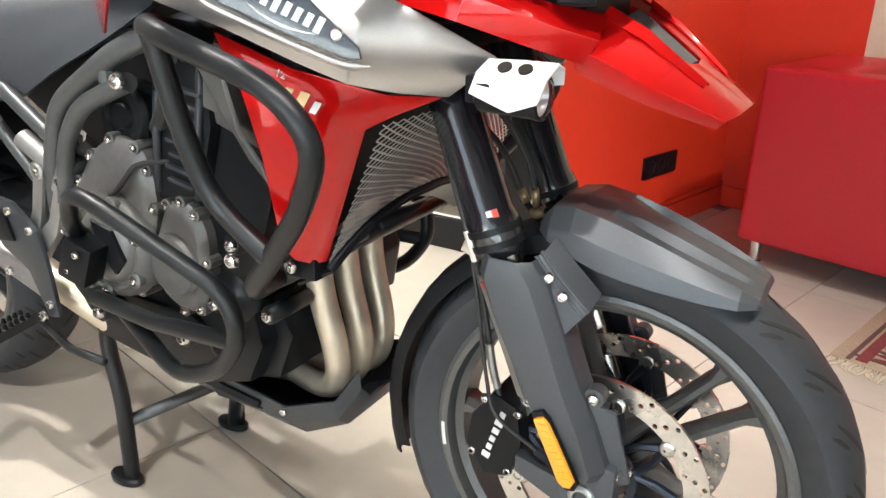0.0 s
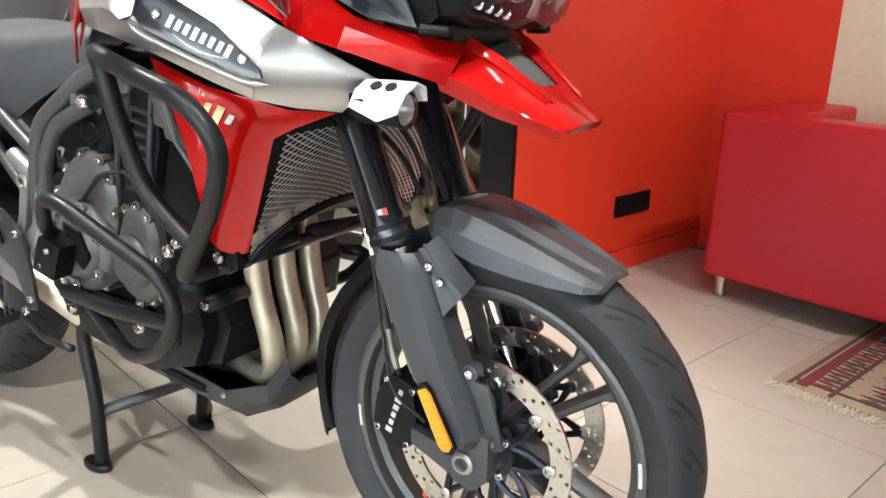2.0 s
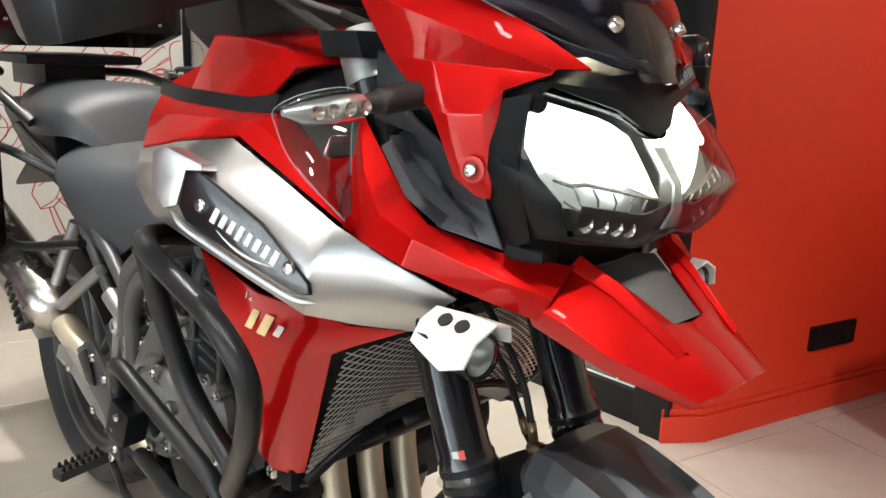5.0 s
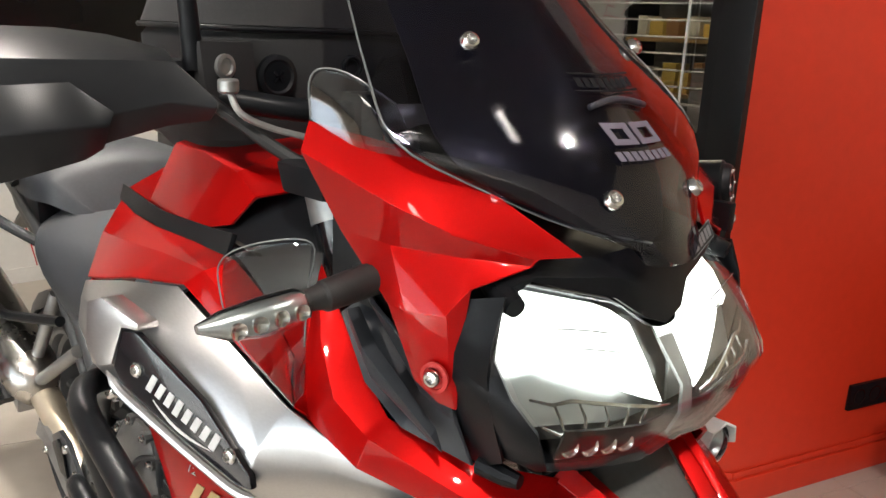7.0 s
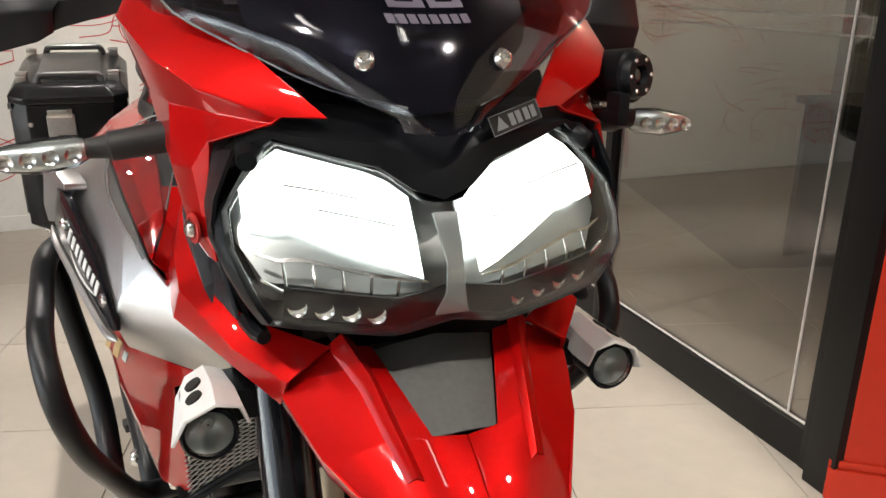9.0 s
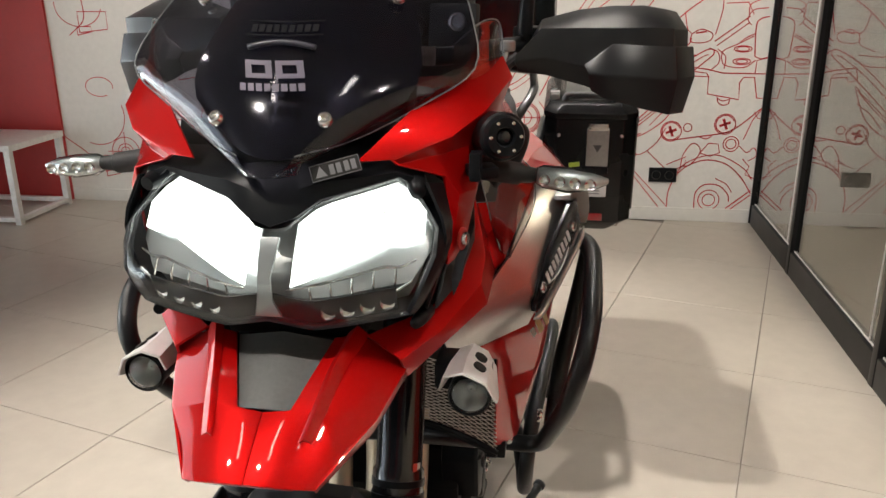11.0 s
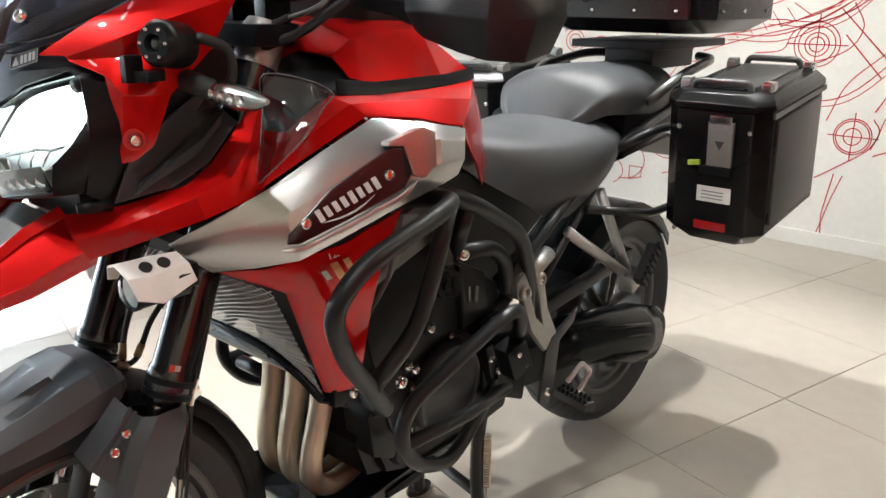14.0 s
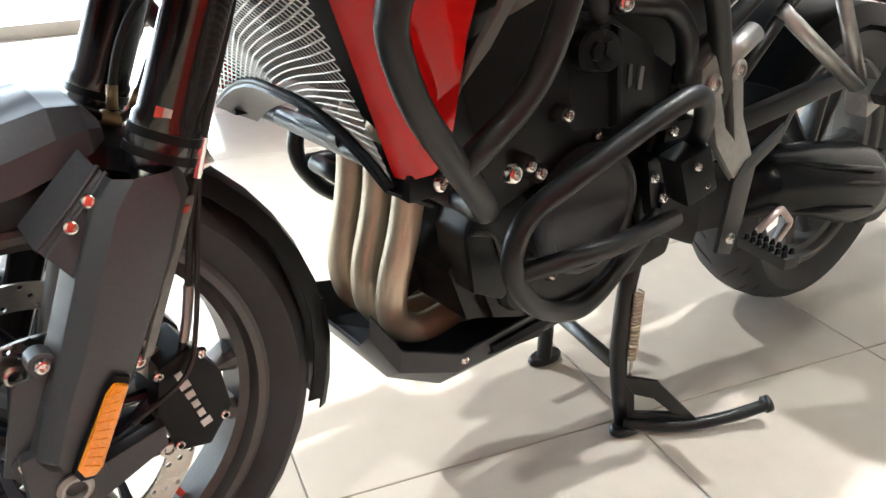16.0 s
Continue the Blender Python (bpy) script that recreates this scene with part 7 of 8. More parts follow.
cover([(0.032, -0.03), (0.033, 0.004), (0.028, 0.012), (0.01, 0.014)], (-0.535, 0.155, 0.40), "pump_cover", ENGINE_DARK, "", None, 3, 0.034)
part("starter_motor", join(box((0.07, 0.05, 0.05), (-0.80, 0.165, 0.560)), box((0.04, 0.04, 0.09), (-0.765, 0.170, 0.50), (0, 15, 0)), tube([(-0.79, 0.175, 0.585), (-0.74, 0.19, 0.592)], 0.013, 10)), ENGINE_DARK, eng, bevel=0.006)
for q in ((-0.775, 0.193, 0.575), (-0.80, 0.193, 0.545), (-0.745, 0.193, 0.515), (-0.77, 0.193, 0.480)):
    bolt(q, (0, 1, 0), eng, 0.008, 0.007)
part("oil_filter", tube([(-0.50, 0.0, 0.40), (-0.445, 0.0, 0.385)], 0.038, 24), PLASTIC, eng)
part("front_case", loft([[(-0.475, y, 0.50), (-0.44, y, 0.44), (-0.47, y, 0.36), (-0.54, y, 0.34)] for y in (-0.13, 0.13)]), ENGINE_DARK, eng, bevel=0.008)

# exhaust
for y in (-0.068, 0.0, 0.068):
    line = rounded([(-0.470, y, 0.70), (-0.435, y - 0.008, 0.60), (-0.430, y - 0.008, 0.50), (-0.400, y * 0.95 - 0.008, 0.395), (-0.410, y * 0.8 - 0.008, 0.335), (-0.46, y * 0.7, 0.312), (-0.56, y * 0.35, 0.315)], 0.05, 6)
    part("header_pipe", tube(line, 0.0210, 18), HEADER, bike, "heat-tinted steel exhaust header pipe")
part("collector", tube([(-0.52, 0, 0.318), (-0.58, 0, 0.315), (-0.70, -0.05, 0.312), (-0.82, -0.13, 0.345)], [0.042, 0.046, 0.034, 0.028], 20), HEADER, bike, "rust-tinted exhaust collector")
part("link_pipe", tube(spline([(-0.80, -0.12, 0.335), (-0.90, -0.168, 0.415), (-1.020, -0.180, 0.467), (-1.128, -0.185, 0.522), (-1.205, -0.192, 0.562), (-1.26, -0.200, 0.598)], 5), 0.027, 18), HEADER, bike, "heat-tinted exhaust link pipe")
silencer = part("silencer", tube([(-1.20, -0.200, 0.565), (-1.23, -0.202, 0.585), (-1.27, -0.205, 0.60), (-1.62, -0.235, 0.74), (-1.66, -0.237, 0.755)], [0.030, 0.050, 0.056, 0.058, 0.042], 24), STEEL, bike, "brushed steel silencer")
part("heat_shield", sheet([[(x, -0.205 - 0.006, z - 0.024), (x, -0.222, z - 0.004), (x, -0.216, z + 0.018), (x, -0.204, z + 0.026)] for x, z in ((-1.175, 0.506), (-1.130, 0.512), (-1.02, 0.466), (-0.925, 0.440), (-0.905, 0.436))], 0.003, inward=(0, 1, 0)), ALU, silencer, "pale riveted heat shield", bevel=0.0008)
for x, z in ((-1.10, 0.502), (-0.985, 0.456)):
    part("bolt", bolt_bm((x, -0.2235, z), (0, -1, 0), 0.008, 0.005), CHROME, silencer)
heel = part("heel_plate", plate([(-1.040, -0.222, 0.560), (-0.990, -0.222, 0.590), (-0.945, -0.222, 0.586), (-0.890, -0.222, 0.546), (-0.872, -0.222, 0.480), (-0.862, -0.222, 0.400), (-0.890, -0.222, 0.395), (-0.925, -0.222, 0.470), (-0.985, -0.222, 0.500)], 0.008, (0, 1, 0)), VENT, bike, "dark grey heel plate", bevel=0.002)
part("heel_pad", plate([(-1.022, -0.229, 0.556), (-0.985, -0.229, 0.578), (-0.960, -0.229, 0.560), (-0.945, -0.229, 0.520), (-0.985, -0.229, 0.515)], 0.005, (0, 1, 0)), PLASTIC, heel, bevel=0.0015)
for x, z in ((-0.905, 0.545), (-0.880, 0.420), (-0.955, 0.570)):
    part("bolt", bolt_bm((x, -0.226, z), (0, -1, 0), 0.008, 0.006), CHROME, heel)

# skid plate
def skid(x, zl, wl, zs, ws, zt, wt):
    return [(x, -wt, zt), (x, -ws, zs), (x, -wl, zl), (x, wl, zl), (x, ws, zs), (x, wt, zt)]


rows = [skid(-0.340, 0.340, 0.07, 0.365, 0.095, 0.400, 0.100), skid(-0.372, 0.288, 0.085, 0.310, 0.115, 0.345, 0.122), skid(-0.455, 0.245, 0.09, 0.285, 0.130, 0.318, 0.140), skid(-0.560, 0.250, 0.09, 0.300, 0.145, 0.345, 0.155), skid(-0.700, 0.262, 0.09, 0.315, 0.150, 0.350, 0.160), skid(-0.800, 0.285, 0.08, 0.330, 0.130, 0.345, 0.140)]
skid_ob = part("skid_plate", sheet(rows, 0.005, inward=(0, 0, 1)), VENT, bike, "dark grey aluminium skid plate", bevel=0.003, angle=20)
for side in SIDES:
    part("skid_rail", loft([[(-0.50, 0.142, 0.318), (-0.50, 0.146, 0.308), (-0.62, 0.158, 0.332), (-0.62, 0.156, 0.344)], [(-0.50, 0.150, 0.318), (-0.50, 0.152, 0.308), (-0.62, 0.166, 0.332), (-0.62, 0.164, 0.344)]]), PLASTIC, skid_ob, m=side)
    part("skid_slot", plate([(-0.50, 0.1415, 0.302), (-0.535, 0.1465, 0.316), (-0.60, 0.152, 0.322), (-0.585, 0.150, 0.304)], 0.004, (0, 1, -0.3)), CORE, skid_ob, m=side)
    for q in ((-0.46, 0.139, 0.308), (-0.66, 0.158, 0.338)):
        part("bolt", bolt_bm(q, (0, 1, 0), 0.006, 0.004), CHROME, skid_ob, m=side)

# centre stand
stand_legs = []
for side in SIDES:
    line = [(-0.855, 0.108, 0.400), (-0.822, 0.110, 0.300), (-0.814, 0.112, 0.225), (-0.813, 0.115, 0.140), (-0.838, 0.120, 0.012)] if side is None else [(-0.880, 0.108, 0.400), (-0.912, 0.112, 0.300), (-0.880, 0.116, 0.190), (-0.878, 0.118, 0.012)]
    leg = part("stand_leg", tube(rounded(line, 0.05, 5), 0.0150, 14), BAR, bike, "black centre stand leg", m=side)
    part("stand_foot", loft([[(line[-1][0] - 0.008 + (0.040 + d) * math.cos(a), 0.124 + (0.022 + d) * math.sin(a), z) for a in (2 * math.pi * k / 20 for k in range(20))] for z, d in ((0.0, -0.004), (0.004, 0.0), (0.012, 0.0), (0.016, -0.004))]), BAR, leg, "oval stand foot", m=side)
    stand_legs.append(leg)
part("stand_pivot", join(rod((-0.850, -0.120, 0.360), (-0.850, 0.120, 0.360), 0.016, 14), box((0.06, 0.05, 0.09), (-0.845, 0.085, 0.375)), box((0.06, 0.05, 0.09), (-0.845, -0.085, 0.375))), ENGINE_DARK, bike, "black centre stand pivot", bevel=0.004)
part("stand_cross_tube", rod((-0.880, -0.114, 0.130), (-0.815, 0.114, 0.140), 0.0125, 14), FRAME, bike, "worn bare-metal stand cross tube")
part("stand_tang", tube(spline([(-0.828, 0.128, 0.026), (-0.870, 0.168, 0.022), (-0.920, 0.200, 0.020), (-0.985, 0.232, 0.026), (-1.050, 0.262, 0.040)], 5), 0.0110, 12), BAR, stand_legs[0])
web_out = [(-0.812, 0.121, 0.128), (-0.868, 0.160, 0.112), (-0.935, 0.206, 0.026), (-0.832, 0.128, 0.024)]
web_in = [(-0.836, 0.138, 0.088), (-0.864, 0.157, 0.078), (-0.894, 0.178, 0.046), (-0.842, 0.138, 0.048)]
for k in range(4):
    n = (k + 1) % 4
    part("tang_web", plate([web_out[k], web_out[n], web_in[n], web_in[k]], 0.008), BAR, stand_legs[0], bevel=0.001)
part("tang_tip", tube([(-1.046, 0.260, 0.040), (-1.056, 0.265, 0.043)], 0.0155, 12), BAR, stand_legs[0])
part("spring_hook", tube([(-0.826, 0.132, 0.158), (-0.828, 0.132, 0.135), (-0.828, 0.130, 0.116)], 0.003, 8), STEEL, stand_legs[0])
coil = []
p0, p1 = Vector((-0.828, 0.130, 0.285)), Vector((-0.826, 0.132, 0.158))
for k in range(161):
    t = k / 160
    a = 2 * math.pi * 20 * t
    ax = (p1 - p0).normalized()
    e = ax.orthogonal().normalized()
    coil.append(p0.lerp(p1, t) + (e * math.cos(a) + ax.cross(e) * math.sin(a)) * 0.0078)
part("stand_spring", tube(coil, 0.0018, 6), HEADER, bike, "rusty stand return spring")

# foot controls
part("bracket_frame", join(tube(rounded([(-1.03, 0.20, 0.36), (-1.09, 0.20, 0.385), (-1.13, 0.20, 0.35), (-1.08, 0.20, 0.31), (-1.03, 0.20, 0.33)], 0.01), 0.006, 8)), PINK_ALLOY, bike, "bare steel bracket by the swingarm")
part("brake_pedal", tube(rounded([(-0.93, -0.215, 0.37), (-0.84, -0.23, 0.35), (-0.74, -0.24, 0.36)], 0.02), 0.007, 10), BAR, bike, "black brake pedal")

# ---- rear end ----
REAR = Matrix.Translation((-1.506, 0, 0.336))
rear_wheel = wheel(bike, REAR, 0.318, 0.084, 0.222, 0.060, False)
arm = part("swingarm", loft([[(-0.90, y0, 0.36), (-0.90, y0, 0.45), (-0.90, y1, 0.45), (-0.90, y1, 0.36)] if i == 0 else [(-1.20, y0 + 0.02, 0.34), (-1.20, y0 + 0.02, 0.45), (-1.20, y1 + 0.02, 0.45), (-1.20, y1 + 0.02, 0.34)] if i == 1 else [(-1.42, y0 + 0.03, 0.28), (-1.42, y0 + 0.03, 0.39), (-1.42, y1 + 0.03, 0.39), (-1.42, y1 + 0.03, 0.28)] for i, (y0, y1) in enumerate(((0.07, 0.14), (0.07, 0.15), (0.07, 0.15)))]), ENGINE_DARK, bike, "black single-sided shaft-drive swingarm", bevel=0.02)
part("drive_housing", tube([(-1.03, 0.13, 0.415), (-1.10, 0.135, 0.410), (-1.25, 0.145, 0.385), (-1.40, 0.15, 0.345), (-1.47, 0.15, 0.33)], [0.050, 0.062, 0.068, 0.080, 0.072], 24), DRIVE, arm, "black final drive housing")
for k in range(4):
    part("housing_rib", tube([(-1.08 - 0.02 * k, 0.165 + 0.005 * k, 0.455 - 0.030 * k), (-1.25, 0.205, 0.425 - 0.028 * k), (-1.38, 0.222, 0.395 - 0.026 * k)], 0.006, 8), DRIVE, arm)
part("hub_cover", solid_lathe([(0.075, 0.0), (0.078, 0.03), (0.066, 0.045), (0.03, 0.048), (0.022, 0.044), (0.012, 0.044)], 28, m=Matrix.Translation((-1.475, 0.15, 0.325))), DRIVE, arm)
part("hub_bolt", bolt_bm((-1.475, 0.193, 0.325), (0, 1, 0), 0.018, 0.008), ALU, arm)
part("rear_arm_bar", box((0.42, 0.02, 0.035), (-1.19, 0.14, 0.545), (0, 5, 0)), ENGINE_DARK, arm, bevel=0.006)
rows = []
for k in range(9):
    a = radians(40 + k * 13)
    rows.append([(-1.475 + (0.345 + dr) * math.cos(a), y, 0.325 + (0.345 + dr) * math.sin(a)) for y, dr in ((-0.10, -0.04), (-0.085, 0), (0.085, 0), (0.10, -0.04))])
part("rear_hugger", sheet(rows, 0.004, inward=(0, 0, -1)), PLASTIC, bike, "black rear wheel hugger", bevel=0.002)
part("rear_fender", sheet([[(-1.35, y, 0.80) for y in (-0.1, 0.1)], [(-1.65, y, 0.83) for y in (-0.1, 0.1)], [(-1.85, y, 0.74) for y in (-0.08, 0.08)]], 0.01, inward=(0, 0, 1)), PLASTIC, bike, "black rear mudguard", bevel=0.003)
part("shock", tube([(-1.00, 0, 0.45), (-1.08, 0, 0.75)], 0.035, 16), PLASTIC, bike, "rear shock absorber")

# seats
def seat_sec(x, zt, w, zb, wb, crown=0.012):
    return [(x, -wb, zb), (x, -w * 1.02, (zb + zt) / 2), (x, -w * 0.92, zt - 0.022), (x, -w * 0.6, zt), (x, 0, zt + crown), (x, w * 0.6, zt), (x, w * 0.92, zt - 0.022), (x, w * 1.02, (zb + zt) / 2), (x, wb, zb)]


rows = [seat_sec(-0.740, 0.940, 0.06, 0.90, 0.075, 0.004), seat_sec(-0.80, 0.935, 0.10, 0.850, 0.115), seat_sec(-0.90, 0.920, 0.145, 0.79, 0.150), seat_sec(-1.01, 0.908, 0.175, 0.732, 0.160), seat_sec(-1.12, 0.912, 0.190, 0.760, 0.165), seat_sec(-1.20, 0.920, 0.182, 0.805, 0.170), seat_sec(-1.28, 0.915, 0.150, 0.84, 0.150)]
rider = part("rider_seat", sheet(rows, 0.01, fine=3, inward=(0, 0, -1)), SEAT, bike, "black grained rider seat", angle=60)
rows = [seat_sec(-1.155, 0.915, 0.07, 0.905, 0.08, 0.0), seat_sec(-1.185, 0.975, 0.115, 0.92, 0.12), seat_sec(-1.22, 1.010, 0.145, 0.935, 0.150), seat_sec(-1.30, 1.024, 0.160, 0.93, 0.160), seat_sec(-1.45, 1.022, 0.150, 0.92, 0.150), seat_sec(-1.60, 1.020, 0.12, 0.93, 0.125)]
pill = part("pillion_seat", sheet(rows, 0.01, fine=3, inward=(0, 0, -1)), SEAT, bike, "black grained pillion seat with a stamped triangle", angle=60)
part("seat_stamp", plate([(-1.205, -0.022, 1.002), (-1.205, 0.022, 1.002), (-1.188, 0.0, 0.982)], 0.003, (1, 0, 0.6)), PLASTIC, pill)
part("tail", loft([[(-1.30, y, 0.93), (-1.75, y * 0.8, 0.98), (-1.80, y * 0.7, 0.94), (-1.55, y * 0.9, 0.86), (-1.30, y, 0.82)] for y in (-0.15, 0.15)]), PLASTIC, bike, "black tail unit", bevel=0.01)
for side in SIDES:
    part("grab_rail", tube(rounded([(-1.38, 0.165, 0.95), (-1.45, 0.205, 1.01), (-1.68, 0.19, 1.04), (-1.75, 0.12, 1.04)], 0.05), 0.012, 12), SATIN_GREY, bike, "dark grey passenger grab rail", m=side)

# ---- luggage ----
def pannier(side):
    p = thing("pannier", "black aluminium side case with bright latch and handle", "luggage case", (-1.50, 0.35 if side is None else -0.35, 0.64), group="side cases of the motorcycle")
    x0, x1 = -1.335, -1.720
    tilt = Matrix.Translation((-1.335, 0, 0.80)) @ pose(0, 0, 0, 0, 6.5, 0) @ Matrix.Translation((1.335, 0, -0.80))
    m = tilt if side is None else side @ tilt

    def ring(z, g, c=0.032):
        a, b, p0, p1 = x0 - g, x1 + g, 0.238 + g, 0.472 - g
        return [(a, p0 + c, z), (a, p1 - c, z), (a - c, p1, z), (b + c, p1, z), (b, p1 - c, z), (b, p0 + c, z), (b + c, p0, z), (a - c, p0, z)]
    body = loft([ring(0.640, 0.034), ring(0.643, 0.030), ring(0.676, 0.0), ring(0.956, 0.0)])
    part("body", body, CASE, p, bevel=0.003, m=m)
    outer = [(x0 - 0.05, 0.475, 0.695), (x0 - 0.05, 0.475, 0.935), (x1 + 0.05, 0.475, 0.935), (x1 + 0.05, 0.475, 0.695)]
    part("outer_panel", plate(outer, 0.006, (0, 1, 0)), CASE_SIDE, p, "satin outer panel", bevel=0.002, m=m)
    lid = loft([ring(0.958, -0.004), ring(0.972, -0.004), ring(0.992, 0.012), ring(0.997, 0.026)])
    part("lid", lid, CASE, p, bevel=0.003, m=m)
    part("lid_panel", box((0.27, 0.13, 0.006), (-1.53, 0.355, 0.998)), CASE_SIDE, p, bevel=0.002, m=m)
    for x in (-1.375, -1.685):
        part("handle", tube(rounded([(x, 0.285, 0.990), (x, 0.292, 1.012), (x, 0.412, 1.012), (x, 0.418, 0.990)], 0.01), 0.0075, 10), SATIN_GREY, p, "dark metal lid handle", m=m)
    for x in (-1.40, -1.66):
        for y in (0.262, 0.446):
            part("lash_point", join(box((0.035, 0.022, 0.018), (x, y, 1.0)), box((0.02, 0.024, 0.006), (x, y, 1.011))), CHROME if y > 0.4 else ALU, p, "bright lashing point", bevel=0.003, m=m)
    latch = part("latch", box((0.012, 0.056, 0.10), (-1.329, 0.375, 0.885)), ALU, p, "polished latch plate", bevel=0.003, m=m)
    part("latch_mark", plate([(-1.3225, 0.364, 0.893), (-1.3225, 0.386, 0.893), (-1.3225, 0.375, 0.873)], 0.001, (1, 0, 0)), SATIN_GREY, latch, m=m)
    part("latch_top", box((0.02, 0.05, 0.018), (-1.331, 0.375, 0.940)), CHROME, latch, bevel=0.003, m=m)
    part("latch_key", box((0.02, 0.07, 0.018), (-1.330, 0.370, 0.824)), PLASTIC, latch, bevel=0.004, m=m)
    part("yellow_tag", box((0.008, 0.028, 0.011), (-1.327, 0.318, 0.838), (8, 0, 0)), YELLOW_MARK, p, "yellow-green spirit level tag", bevel=0.002, m=m)
    part("label_plate", box((0.003, 0.078, 0.036), (-1.3335, 0.365, 0.766)), WHITE_METAL, p, "blank white label", m=m)
    for k in range(3):
        part("label_line", box((0.001, 0.05, 0.0022), (-1.3315, 0.362, 0.757 + 0.008 * k)), GREY_MARK, p, m=m)
    part("rear_lens", box((0.006, 0.075, 0.020), (-1.334, 0.360, 0.690)), mat("red_lens", (0.30, 0.01, 0.012), 0.2, coat=0.8), p, "dark red reflector strip", bevel=0.002, m=m)
    for y in (0.275, 0.435):
        for z in (0.670, 0.915):
            part("rivet", bolt_bm((-1.334, y, z), (1, 0, 0), 0.0055, 0.003), CHROME, p, m=m)
    part("hinge_line", box((0.34, 0.006, 0.012), (-1.53, 0.4745, 0.950)), SATIN_GREY, p, m=m)
    # carrier tubes
    rack = part("pannier_rack", tube(rounded([(-1.24, 0.17, 0.86), (-1.29, 0.225, 0.90), (-1.70, 0.225, 0.90), (-1.70, 0.225, 0.70), (-1.32, 0.225, 0.70), (-1.10, 0.18, 0.745)], 0.04), 0.010, 10), BAR, p, "black tubular case carrier", m=side)
    return p


pannier(None)
pannier(FLIP)
top = thing("top_case", "black aluminium top case above the pillion seat", "luggage case", (-1.75, 0, 1.06))
ring = lambda g, z: [(-1.48 - g, -0.20 + g, z), (-1.48 - g, 0.20 - g, z), (-1.53 - g, 0.25 - g, z), (-1.90 + g, 0.25 - g, z), (-1.94 + g, 0.20 - g, z), (-1.94 + g, -0.20 + g, z), (-1.90 + g, -0.25 + g, z), (-1.53 - g, -0.25 + g, z)]
part("body", loft([ring(0.05, 1.105), ring(0.0, 1.14), ring(0.0, 1.36), ring(0.0, 1.37)]), CASE, top, bevel=0.004)
part("lid", loft([ring(-0.006, 1.372), ring(-0.006, 1.39), ring(0.02, 1.43), ring(0.06, 1.44)]), CASE, top, bevel=0.004)
part("carrier_plate", box((0.40, 0.26, 0.02), (-1.70, 0, 1.075)), PLASTIC, top, bevel=0.004)
part("carrier_foot", box((0.25, 0.14, 0.06), (-1.70, 0, 1.04)), PLASTIC, top, bevel=0.004)
for s in (-1, 1):
    for x in (-1.58, -1.84):
        part("latch", join(box((0.05, 0.014, 0.075), (x, s * 0.258, 1.33)), box((0.03, 0.018, 0.03), (x, s * 0.262, 1.28))), PLASTIC, top, bevel=0.003)
    for x in (-1.56, -1.70, -1.86):
        part("rivet", bolt_bm((x, s * 0.251, 1.16), (0, s, 0), 0.005, 0.003), CHROME, top)
for y in (-0.17, -0.06, 0.06, 0.17):
    part("rivet", bolt_bm((-1.479, y, 1.16), (1, 0, 0), 0.005, 0.003), CHROME, top)

bag = thing("tank_bag", "black zipped nylon tank bag with round caps", "bag", (-0.58, -0.02, 1.16))
def bag_ring(z, g):
    return [(-0.58 + (0.13 - g) * c, -0.02 + (0.155 - g) * s, z) for c, s in [(math.copysign(abs(math.cos(a)) ** 0.5, math.cos(a)), math.copysign(abs(math.sin(a)) ** 0.5, math.sin(a))) for a in [2 * math.pi * k / 28 for k in range(28)]]]
part("body", loft([bag_ring(1.12, 0.03), bag_ring(1.15, 0.005), bag_ring(1.26, 0.0), bag_ring(1.268, 0.006), bag_ring(1.276, 0.0), bag_ring(1.31, 0.012), bag_ring(1.325, 0.04)]), FABRIC, bag, angle=40)
part("zip", tube(bag_ring(1.272, -0.002) + bag_ring(1.272, -0.002)[:1], 0.0035, 6, False), PLASTIC, bag)
for y in (-0.10, 0.06):
    part("round_cap", solid_lathe([(0.024, 0), (0.024, 0.006), (0.019, 0.008), (0.016, 0.006), (0.004, 0.006)], 24, m=pose(-0.452, y, 1.222, 0, 0, -90)), PLASTIC, bag, "round plastic cable cap")
    part("cap_cross", join(box((0.002, 0.016, 0.003), (-0.4448, y, 1.222), (45, 0, 0)), box((0.002, 0.016, 0.003), (-0.4448, y, 1.222), (-45, 0, 0))), BLACK_GLOSS, bag)
part("ring_holder", tube([(-0.448, 0.0 + 0.012 * math.cos(a), 1.232 + 0.012 * math.sin(a)) for a in [2 * math.pi * k / 16 for k in range(17)]], 0.003, 8, False), PLASTIC, bag, "black D-ring")
pocket = [part("pocket", box((0.015, 0.075, 0.062), (-0.440, s * 0.145 - 0.02, 1.228), (0, -8, s * -18)), FABRIC, bag, "flat side pocket", bevel=0.005) for s in (-1, 1)]
for s in (-1, 1):
    part("pocket_eyelet", solid_lathe([(0.013, 0), (0.013, 0.004), (0.009, 0.005), (0.008, 0.002)], 20, m=pose(-0.430, s * 0.152 - 0.02, 1.234, 0, 0, -90 - s * 18)), ALU, bag, "bright round eyelet")

# ---- sofa, rug, table ----
S0 = Vector((-0.105, 1.87, 0))
SV = Vector((0.259, 0.966, 0))
sofa_m = Matrix((( E1.x, SV.x, 0, S0.x), (E1.y, SV.y, 0, S0.y), (0, 0, 1, 0), (0, 0, 0, 1)))


def soft_box(size, place, r=0.03):
    bm = box(size, place)
    bmesh.ops.bevel(bm, geom=bm.edges[:], offset=r, segments=4, profile=0.6, affect="EDGES")
    return bm


sofa = thing("sofa", "boxy red leather sofa on short chrome legs", "sofa", tuple(S0))
